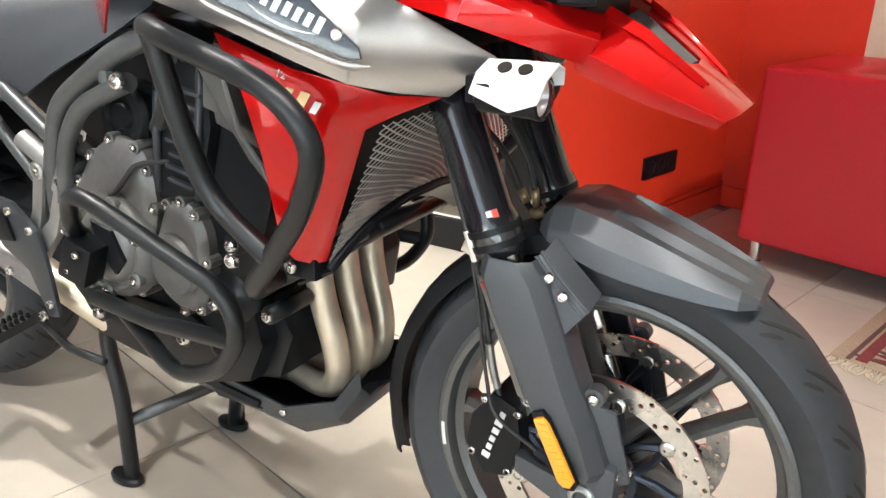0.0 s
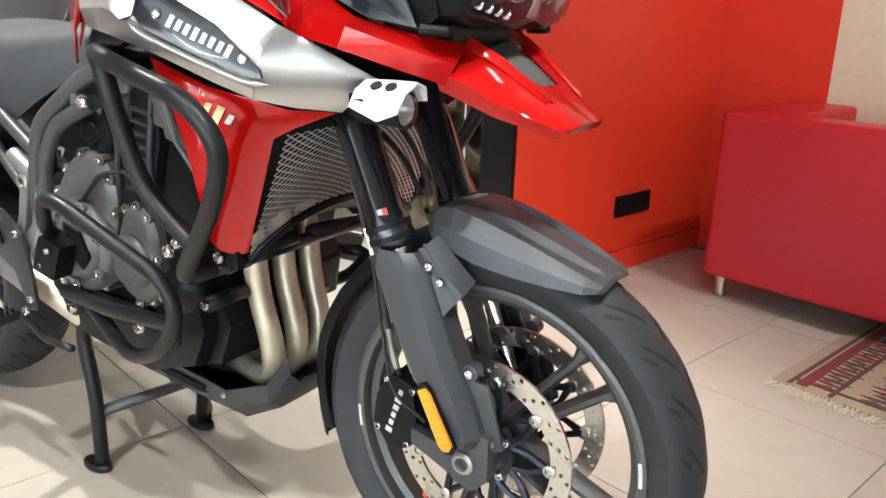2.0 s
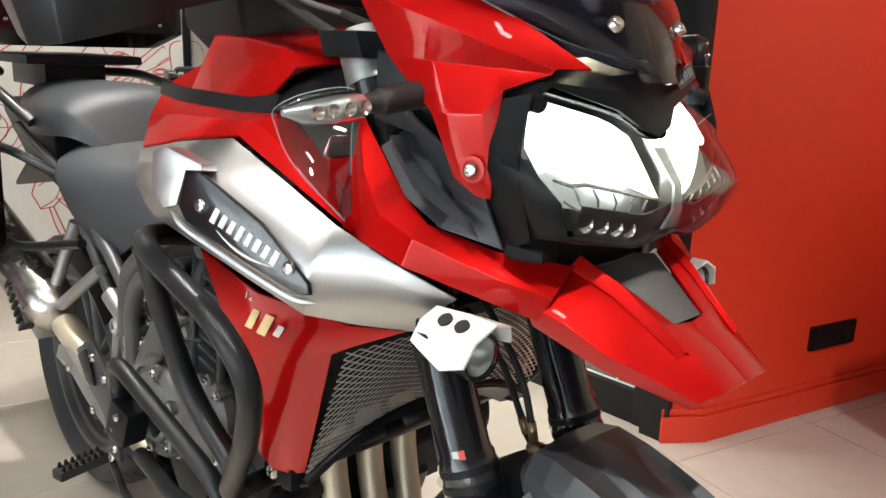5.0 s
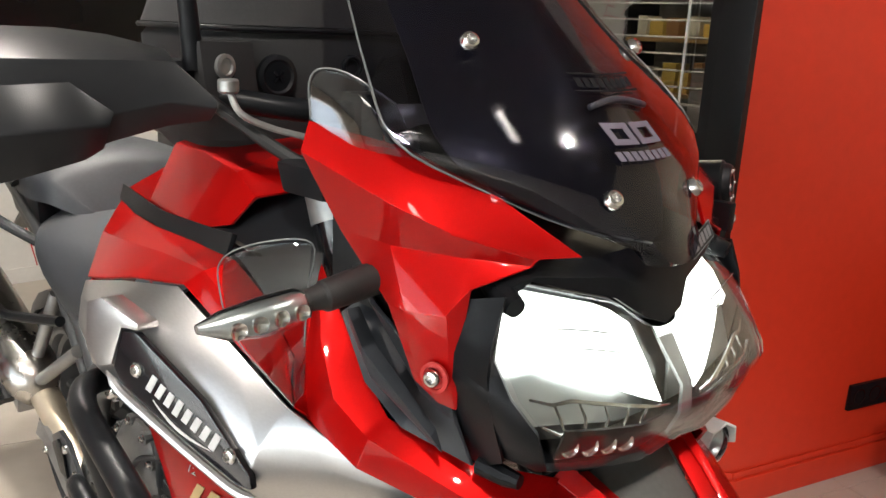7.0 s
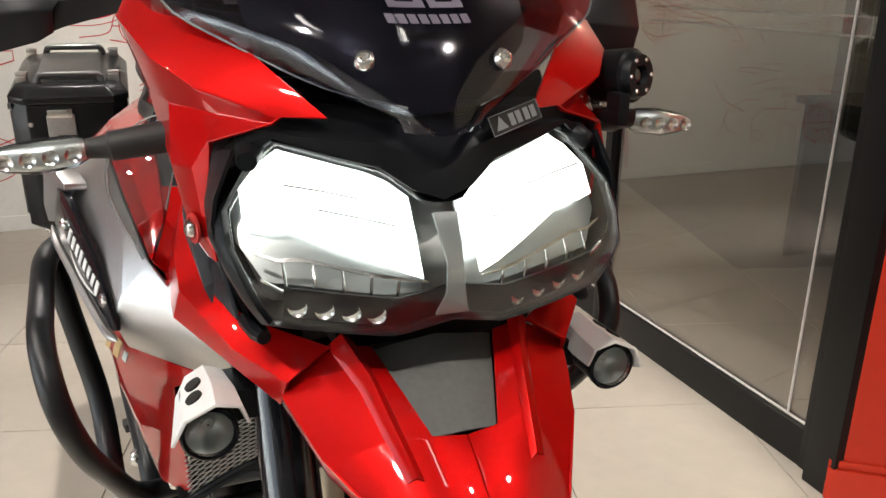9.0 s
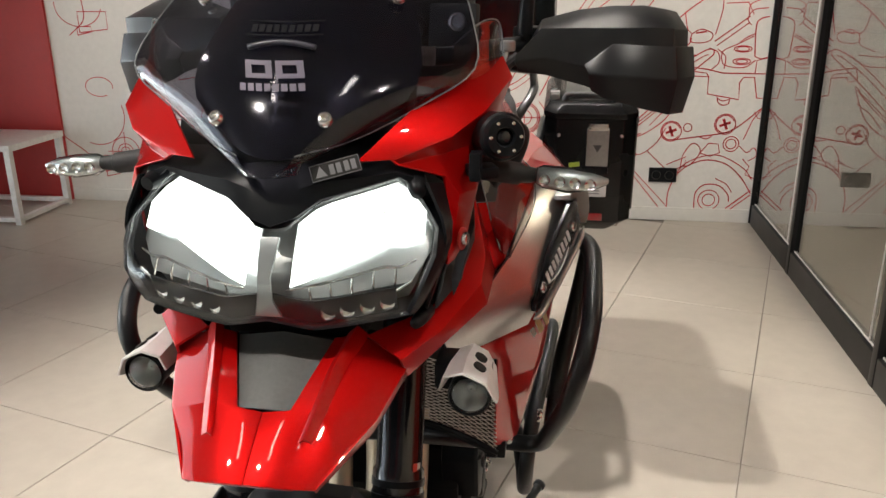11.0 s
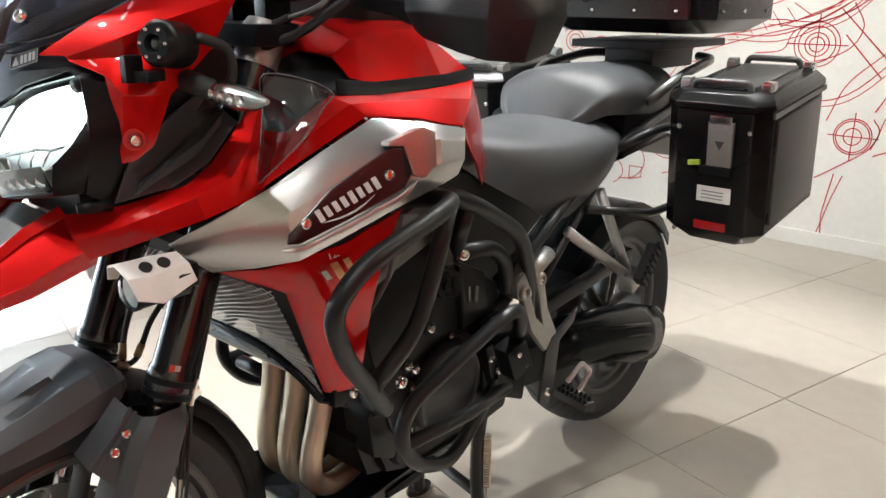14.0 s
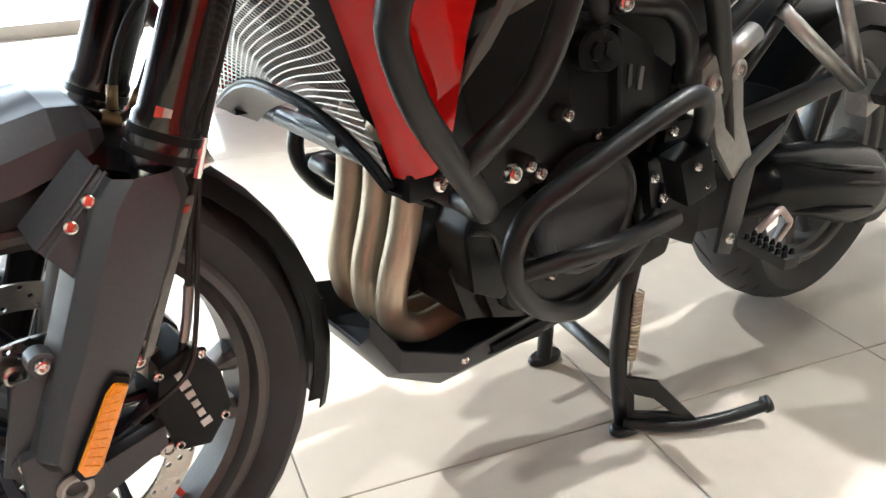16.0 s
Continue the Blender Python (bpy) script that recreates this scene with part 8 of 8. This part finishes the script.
part("arm", soft_box((0.22, 0.80, 0.58), (0.11, 0.40, 0.375), 0.025), SOFA, sofa, angle=60, m=sofa_m)
part("arm", soft_box((0.22, 0.80, 0.58), (1.69, 0.40, 0.375), 0.025), SOFA, sofa, angle=60, m=sofa_m)
part("front_panel", soft_box((1.80, 0.14, 0.585), (0.90, 0.0, 0.3725), 0.022), SOFA, sofa, angle=60, m=sofa_m)
part("back", soft_box((1.36, 0.20, 0.60), (0.90, 0.69, 0.39), 0.03), SOFA, sofa, angle=60, m=sofa_m)
for k in range(2):
    part("seat_cushion", soft_box((0.66, 0.50, 0.16), (0.56 + 0.68 * k, 0.36, 0.45), 0.035), SOFA, sofa, angle=60, m=sofa_m)
for x in (0.055, 1.745):
    for y in (-0.02, 0.72):
        part("leg", tube([(x, y, 0), (x, y, 0.006), (x, y, 0.008), (x, y, 0.092)], [0.024, 0.024, 0.019, 0.019], 18), CHROME, sofa, "chrome leg", m=sofa_m)

# rug: woven field with bands and lozenges in relief, fringe at the near edge
RUG_RED = mat("rug_maroon", (0.20, 0.035, 0.04), 0.95, 0.0, 0.35, 120, bump=0.8, bscale=500, stain=0.3, sscale=12)
RUG_TAN = mat("rug_tan", (0.40, 0.32, 0.23), 0.95, 0.0, 0.35, 120, bump=0.8, bscale=500, stain=0.3, sscale=12)
RUG_DARK = mat("rug_brown", (0.11, 0.06, 0.05), 0.95, 0.0, 0.35, 120, bump=0.8, bscale=500)
rug_m = Matrix(((E1.x, SV.x, 0, 0.245), (E1.y, SV.y, 0, 1.20), (0, 0, 1, 0.001), (0, 0, 0, 1)))
rug = thing("rug", "worn maroon and tan oriental rug with pale fringe", "rug", (0.245, 1.20, 0))
part("carpet", box((1.5, 0.9, 0.008), (0.75, 0.45, 0.004)), RUG_TAN, rug, bevel=0.002, m=rug_m)
bands = [box((0.012, 0.88, 0.002), (x, 0.45, 0.0092)) for x in (0.045, 0.155, 0.34)] + [box((1.42, 0.012, 0.002), (0.76, y, 0.0092)) for y in (0.05, 0.85)]
part("dark_band", join(*bands), RUG_DARK, rug, m=rug_m)
maroon = [box((0.030, 0.86, 0.002), (0.075, 0.45, 0.0094)), box((0.045, 0.80, 0.002), (0.30, 0.45, 0.0094))]
motif_red, motif_dark = [], []
for i in range(9):
    for k in range(30):
        c = Vector((0.122 + 0.135 * i, 0.06 + 0.027 * k, 0.0100))
        w = 0.030 + 0.012 * ((i + k) % 3)
        tip = 0.012 * (-1) ** (k + i)
        (motif_red if (k + 2 * i) % 5 < 2 else motif_dark).append(plate([c + Vector((w, -0.003, 0)), c + Vector((tip, 0.012, 0)), c + Vector((-w, 0.002, 0)), c + Vector((-tip, -0.010, 0))], 0.0014, (0, 0, 1)))
part("maroon_band", join(*maroon, *motif_red), RUG_RED, rug, m=rug_m)["kind"] = "stuff"
part("dark_motif", join(*motif_dark), RUG_DARK, rug, m=rug_m)["kind"] = "stuff"
rng = random.Random(7)
threads = []
for k in range(220):
    x = 1.5 * k / 220
    y1 = -rng.uniform(0.035, 0.06)
    threads.append(tube([(x, 0.004, 0.005), (x + rng.uniform(-0.01, 0.01), y1 * 0.5, 0.005), (x + rng.uniform(-0.018, 0.018), y1, 0.003)], 0.0026, 4))
part("fringe", join(*threads), FRINGE, rug, "pale cotton fringe", m=rug_m)["kind"] = "stuff"

table = thing("side_table", "low white table with square legs by the red wall", "table", (-3.30, -2.95, 0))
part("tabletop", box((0.50, 0.80, 0.035), (-3.42, -3.13, 0.44)), WHITE_LAQUER, table, bevel=0.003)
for x in (-3.65, -3.19):
    for y in (-3.51, -2.755):
        part("leg", box((0.035, 0.035, 0.425), (x, y, 0.2125)), WHITE_LAQUER, table, bevel=0.002)
part("stretcher", join(box((0.035, 0.75, 0.025), (-3.19, -3.13, 0.03)), box((0.035, 0.75, 0.025), (-3.65, -3.13, 0.03)), box((0.46, 0.035, 0.025), (-3.42, -2.755, 0.03))), WHITE_LAQUER, table, bevel=0.002)
tray = tagged(part("tray", box((0.22, 0.26, 0.02), (-3.40, -3.20, 0.468)), PLASTIC, None, bevel=0.004), "flat dark tray on the white table", "tray")

# ---- drawing on the wall, one painted mural of many lines ----
mural = []
for y, z, rs in ((-0.16, 0.99, (0.035, 0.055, 0.085, 0.105)), (0.062, 0.57, (0.04, 0.075, 0.085)), (0.36, 0.69, (0.07, 0.12)), (-2.39, 0.315, (0.03, 0.05, 0.09)), (-2.0, 0.52, (0.05, 0.08)), (-1.6, 0.3, (0.06, 0.12, 0.135))):
    for r in rs:
        mural.append(ring_line(y, z, r))
    mural.append(ribbon([(y - rs[-1] * 1.35, z), (y + rs[-1] * 1.35, z)], 0.005))
    mural.append(ribbon([(y, z - rs[-1] * 1.35), (y, z + rs[-1] * 1.35)], 0.005))
for y, z in ((0.872, 0.508), (1.155, 0.552)):
    mural.append(ring_line(y, z, 0.055))
    mural.append(ring_line(y, z, 0.048, 20, 330))
    for a in (0.35, 1.92):
        mural.append(ribbon([(y - 0.03 * math.cos(a), z - 0.03 * math.sin(a)), (y + 0.03 * math.cos(a), z + 0.03 * math.sin(a))], 0.014))
for y, z, r in ((0.959, 0.530, 0.022), (1.196, 0.444, 0.041), (1.196, 0.444, 0.027), (1.107, 0.124, 0.034), (1.107, 0.124, 0.057), (-1.784, 0.958, 0.033), (-1.784, 0.958, 0.058), (-1.784, 0.958, 0.090), (-1.504, 0.956, 0.038), (-1.504, 0.956, 0.060)):
    mural.append(ring_line(y, z, r, width=0.005))
for y, z, r in ((1.206, 0.887, 0.045), (1.206, 0.887, 0.029), (1.206, 0.952, 0.045), (1.206, 0.952, 0.032)):
    mural.append(ring_line(y, z, r, 0, 360, 0.36, 0.005))
# outlines of the engine, band and fairing
mural.append(ribbon([(0.926, 0.858), (1.035, 0.845), (1.113, 0.826), (1.355, 0.823)], 0.006))
mural.append(ribbon([(0.926, 0.858), (0.913, 0.794), (0.958, 0.783), (0.969, 0.809), (1.044, 0.805), (1.046, 0.714), (1.211, 0.686), (1.206, 0.775), (1.224, 0.804), (1.280, 0.805), (1.302, 0.696), (1.359, 0.692)], 0.006))
mural.append(ribbon([(0.947, 0.835), (1.031, 0.825), (1.044, 0.805)], 0.005))
mural.append(flow([(1.097, 0.701), (1.106, 0.669), (1.133, 0.655), (1.159, 0.664), (1.164, 0.690)], 0.005))
mural.append(flow([(1.098, 0.692), (1.130, 0.678), (1.162, 0.687)], 0.005))
mural.append(flow([(0.552, 0.534), (0.616, 0.548), (0.707, 0.684), (0.863, 0.840), (0.987, 0.928), (1.045, 0.951), (1.059, 0.925), (1.014, 0.882), (0.923, 0.800), (0.767, 0.649), (0.627, 0.517), (0.575, 0.503), (0.552, 0.534)], 0.006))
mural.append(flow([(0.591, 0.522), (0.635, 0.567), (0.741, 0.685), (0.879, 0.817), (0.995, 0.905), (1.032, 0.922)], 0.005))
mural.append(flow([(0.560, 0.509), (0.589, 0.479), (0.690, 0.535), (0.850, 0.681), (0.918, 0.768)], 0.005))
mural.append(flow([(0.648, 0.518), (0.770, 0.622), (0.906, 0.744)], 0.005))
mural.append(flow([(0.919, 0.759), (0.885, 0.670), (0.832, 0.572), (0.723, 0.489), (0.626, 0.461)], 0.006))
mural.append(flow([(0.897, 0.670), (0.827, 0.620), (0.754, 0.539)], 0.005))
mural.append(flow([(0.625, 0.624), (0.684, 0.785), (0.722, 0.908), (0.784, 1.024), (0.895, 1.136), (0.995, 1.212)], 0.006))
mural.append(flow([(0.723, 0.897), (0.701, 0.815), (0.704, 0.720)], 0.005))
mural.append(flow([(0.688, 0.844), (0.715, 0.785), (0.726, 0.732)], 0.005))
mural.append(flow([(0.771, 0.984), (0.744, 0.917), (0.763, 0.768)], 0.005))
mural.append(flow([(0.752, 0.859), (0.883, 0.869), (0.966, 0.922)], 0.005))
mural.append(flow([(0.784, 1.024), (0.777, 0.955), (0.800, 0.915), (0.927, 0.924)], 0.005))
mural.append(flow([(0.895, 1.136), (0.911, 1.060), (0.936, 1.029)], 0.005))
mural.append(flow([(1.083, 1.211), (1.082, 1.143), (1.058, 1.024)], 0.005))
mural.append(flow([(0.938, 1.029), (0.934, 0.990), (0.987, 0.982), (1.034, 0.996), (1.042, 1.030), (0.985, 1.052), (0.938, 1.029)], 0.005))
mural.append(ribbon([(0.957, 1.032), (1.013, 1.041)], 0.008))
mural.append(flow([(0.938, 1.007), (0.922, 0.973), (0.845, 0.938)], 0.005))
mural.append(ribbon([(1.057, 0.990), (1.225, 1.118)], 0.006))
mural.append(ribbon([(1.070, 0.968), (1.222, 1.085)], 0.005))
mural.append(flow([(1.033, 0.956), (1.079, 0.934), (1.090, 0.883), (1.046, 0.836)], 0.005))
mural.append(flow([(1.077, 0.951), (1.120, 0.912), (1.119, 0.849)], 0.005))
mural.append(ribbon([(1.099, 1.184), (1.209, 1.188), (1.242, 1.128)], 0.005))
mural.append(flow([(1.269, 0.913), (1.260, 1.068), (1.282, 1.106), (1.322, 1.117)], 0.006))
mural.append(flow([(1.218, 1.118), (1.221, 1.177), (1.275, 1.204)], 0.005))
mural.append(flow([(1.269, 0.913), (1.305, 0.902), (1.343, 0.913)], 0.005))
mural.append(flow([(1.234, 1.074), (1.214, 1.107), (1.240, 1.150), (1.311, 1.161)], 0.005))
mural.append(flow([(1.099, 0.906), (1.122, 0.866), (1.218, 0.856), (1.275, 0.893)], 0.005))
mural.append(flow([(1.099, 0.906), (1.110, 0.945), (1.181, 0.979), (1.256, 1.019)], 0.005))
mural.append(flow([(1.181, 0.979), (1.213, 1.007), (1.257, 1.030)], 0.005))
mural.append(ribbon([(1.280, 0.828), (1.283, 0.893), (1.344, 0.908)], 0.005))
mural.append(flow([(0.894, 0.461), (1.040, 0.484), (1.163, 0.507), (1.233, 0.548), (1.336, 0.642)], 0.006))
mural.append(ribbon([(1.336, 0.636), (1.295, 0.576), (1.259, 0.471)], 0.005))
mural.append(ribbon([(1.301, 0.620), (1.321, 0.586), (1.370, 0.587)], 0.005))
mural.append(flow([(1.018, 0.481), (1.064, 0.470), (1.090, 0.486)], 0.005))
mural.append(flow([(0.938, 0.311), (0.948, 0.380), (0.988, 0.440), (1.023, 0.432), (1.036, 0.390), (0.988, 0.323), (0.938, 0.311)], 0.005))
mural.append(ribbon([(1.036, 0.390), (1.078, 0.446), (1.129, 0.442), (1.140, 0.394), (1.091, 0.373), (1.036, 0.390)], 0.005))
mural.append(ribbon([(0.861, 0.320), (0.966, 0.368), (0.960, 0.318), (0.860, 0.270)], 0.005))
mural.append(flow([(1.241, 0.434), (1.284, 0.399), (1.319, 0.425), (1.336, 0.383), (1.295, 0.351)], 0.005))
mural.append(ribbon([(1.266, 0.362), (1.305, 0.321), (1.288, 0.274), (1.335, 0.255)], 0.005))
mural.append(flow([(0.623, 0.455), (0.660, 0.406), (0.710, 0.374), (0.792, 0.436), (0.842, 0.524)], 0.005))
mural.append(ribbon([(0.660, 0.469), (0.711, 0.495)], 0.006))
mural.append(flow([(0.541, 0.396), (0.616, 0.430), (0.643, 0.387), (0.613, 0.322), (0.543, 0.281)], 0.005))
mural.append(ribbon([(0.749, 0.397), (0.922, 0.235)], 0.005))
mural.append(ribbon([(0.618, 0.332), (0.833, 0.076)], 0.005))
mural.append(ribbon([(0.649, 0.318), (0.884, 0.076)], 0.005))
mural.append(flow([(0.583, 0.280), (0.612, 0.168), (0.659, 0.076)], 0.006))
mural.append(flow([(0.881, 0.076), (0.884, 0.169), (0.924, 0.267), (0.999, 0.329), (1.088, 0.352), (1.187, 0.328), (1.268, 0.258), (1.329, 0.167)], 0.006))
mural.append(flow([(0.898, 0.234), (0.949, 0.315), (1.024, 0.361), (1.119, 0.381), (1.200, 0.356), (1.285, 0.302), (1.325, 0.248)], 0.005))
mural.append(ribbon([(1.204, 0.078), (1.327, 0.186)], 0.007))
mural.append(ribbon([(1.227, 0.073), (1.330, 0.161)], 0.006))
mural.append(flow([(1.031, 0.075), (1.033, 0.164), (1.080, 0.211), (1.155, 0.208), (1.206, 0.161), (1.217, 0.117)], 0.006))
mural.append(flow([(1.133, 0.248), (1.194, 0.217), (1.227, 0.171)], 0.005))
mural.append(flow([(0.508, 1.018), (0.572, 1.115), (0.639, 1.216)], 0.005))
mural.append(flow([(0.543, 1.009), (0.644, 1.098), (0.749, 1.226)], 0.005))
mural.append(ribbon([(0.424, 1.147), (0.526, 1.223)], 0.005))
mural.append(flow([(0.582, 1.130), (0.434, 1.047), (0.254, 0.896), (0.143, 0.694)], 0.006))
mural.append(flow([(0.163, 0.488), (0.348, 0.581), (0.477, 0.747), (0.512, 0.904), (0.600, 1.011)], 0.006))
mural.append(flow([(0.381, 0.567), (0.380, 0.343), (0.421, 0.075)], 0.006))
mural.append(ribbon([(0.507, 0.359), (0.579, 0.547), (0.662, 0.610)], 0.006))
mural.append(ribbon([(0.507, 0.359), (0.544, 0.277), (0.604, 0.283), (0.697, 0.377)], 0.006))
mural.append(ribbon([(0.604, 0.283), (0.674, 0.075)], 0.006))
mural.append(ribbon([(0.574, 0.480), (0.628, 0.464), (0.679, 0.497)], 0.005))
mural.append(flow([(0.263, 0.630), (0.349, 0.575), (0.473, 0.595), (0.537, 0.702), (0.510, 0.856)], 0.005))
mural.append(ribbon([(-0.069, 1.157), (0.189, 0.903)], 0.006))
mural.append(flow([(-0.450, 0.937), (-0.317, 0.960), (-0.265, 1.053), (-0.092, 1.118), (0.010, 1.174), (0.059, 1.249)], 0.005))
mural.append(flow([(-0.342, 1.068), (-0.204, 1.127), (-0.021, 1.212)], 0.005))
mural.append(flow([(-0.314, 0.925), (-0.176, 0.908), (-0.020, 0.971), (0.035, 1.078), (-0.018, 1.185)], 0.005))
mural.append(ribbon([(-0.289, 1.181), (-0.198, 1.122), (-0.081, 1.173), (-0.056, 1.238)], 0.005))
mural.append(flow([(0.148, 0.516), (0.175, 0.605), (0.142, 0.660)], 0.005))
mural.append(flow([(-0.911, 0.776), (-0.740, 0.975), (-0.481, 1.046), (-0.194, 1.123), (-0.055, 1.206)], 0.005))
mural.append(flow([(-0.720, 0.935), (-0.477, 1.013), (-0.189, 1.092), (-0.007, 1.206)], 0.005))
mural.append(flow([(-0.721, 1.078), (-0.493, 1.138), (-0.310, 1.204)], 0.005))
mural.append(ribbon([(-0.602, 1.087), (-0.545, 1.005)], 0.004))
mural.append(ribbon([(-0.529, 1.105), (-0.473, 1.027)], 0.004))
mural.append(ribbon([(-0.457, 1.123), (-0.403, 1.048)], 0.004))
mural.append(ribbon([(-0.387, 1.140), (-0.334, 1.069)], 0.004))
mural.append(ribbon([(-0.319, 1.157), (-0.267, 1.090)], 0.004))
mural.append(ribbon([(-0.035, 1.039), (0.145, 0.849)], 0.006))
mural.append(flow([(0.146, 0.961), (0.004, 0.813), (-0.066, 0.634)], 0.005))
mural.append(flow([(-0.083, 0.349), (0.013, 0.417), (0.147, 0.528), (0.192, 0.671)], 0.005))
mural.append(ribbon([(0.005, 0.382), (-0.025, 0.170), (-0.013, 0.054)], 0.005))
mural.append(ribbon([(0.045, 0.376), (0.010, 0.263), (-0.040, 0.049)], 0.005))
# flowing lines to the upper part
for a, b, c in (((-0.60, 1.02), (-0.25, 1.06), (0.30, 1.42)), ((-0.40, 1.10), (-0.05, 1.14), (0.30, 1.60)), ((-0.20, 0.70), (0.10, 0.84), (0.62, 1.55))):
    mural.append(flow([a, b, c], 0.005))
    mural.append(flow([(a[0], a[1] - 0.025), (b[0] + 0.01, b[1] - 0.03), (c[0] + 0.03, c[1] - 0.03)], 0.004))
# the far side of the drawing
rng = random.Random(11)
for k in range(60):
    y, z = rng.uniform(-2.75, -0.7), rng.uniform(0.10, 1.55)
    kind = rng.random()
    if kind < 0.35:
        r = rng.uniform(0.04, 0.22)
        a = rng.uniform(0, 360)
        mural.append(ring_line(y, max(z, r + 0.09), r, a, a + rng.uniform(120, 360), rng.uniform(0.5, 1)))
    elif kind < 0.7:
        dy, dz = rng.uniform(-0.4, 0.4), rng.uniform(-0.3, 0.5)
        mural.append(flow([(y, z), (y + dy * 0.5 + 0.05, z + abs(dz) * 0.4), (y + dy, z + abs(dz))], 0.006))
    else:
        w, h = rng.uniform(0.05, 0.2), rng.uniform(0.04, 0.15)
        mural.append(ribbon([(y, z), (y + w, z + 0.02), (y + w, z + h), (y, z + h), (y, z)], 0.006))
for k in range(24):
    y, z = rng.uniform(-0.7, 1.3), rng.uniform(1.25, 2.2)
    mural.append(flow([(y, z), (y + rng.uniform(-0.3, 0.3), z + 0.2), (y + rng.uniform(-0.4, 0.5), z + 0.45)], 0.006))
part("painted_line", join(*mural), INK, wall_mural, "red painted line drawing of machine parts")["kind"] = "stuff"

# ---- floor tiles, each a piece of its own ----
GAP = 0.0028
tile_bm = box((PITCH - GAP, PITCH - GAP, 0.010), (0, 0, -0.005))
bmesh.ops.bevel(tile_bm, geom=[e for e in tile_bm.edges if all(v.co.z > -0.001 for v in e.verts)], offset=0.0012, segments=1, affect="EDGES")
tile_mesh = bpy.data.meshes.new("tile")
tile_bm.to_mesh(tile_mesh)
tile_bm.free()
tile_mesh.materials.append(TILE)
turn = Matrix(((U.x, V.x, 0, 0), (U.y, V.y, 0, 0), (0, 0, 1, 0), (0, 0, 0, 1)))
for i in range(-10, 11):
    for j in range(-10, 10):
        c = CORNER + U * (i + 0.5) * PITCH + V * (j + 0.5) * PITCH
        if -4.0 < c.x < 4.2 and -4.75 < c.y < 2.6:
            t = new("tile", tile_mesh)
            t.parent = floor
            t.matrix_basis = Matrix.Translation(c) @ turn
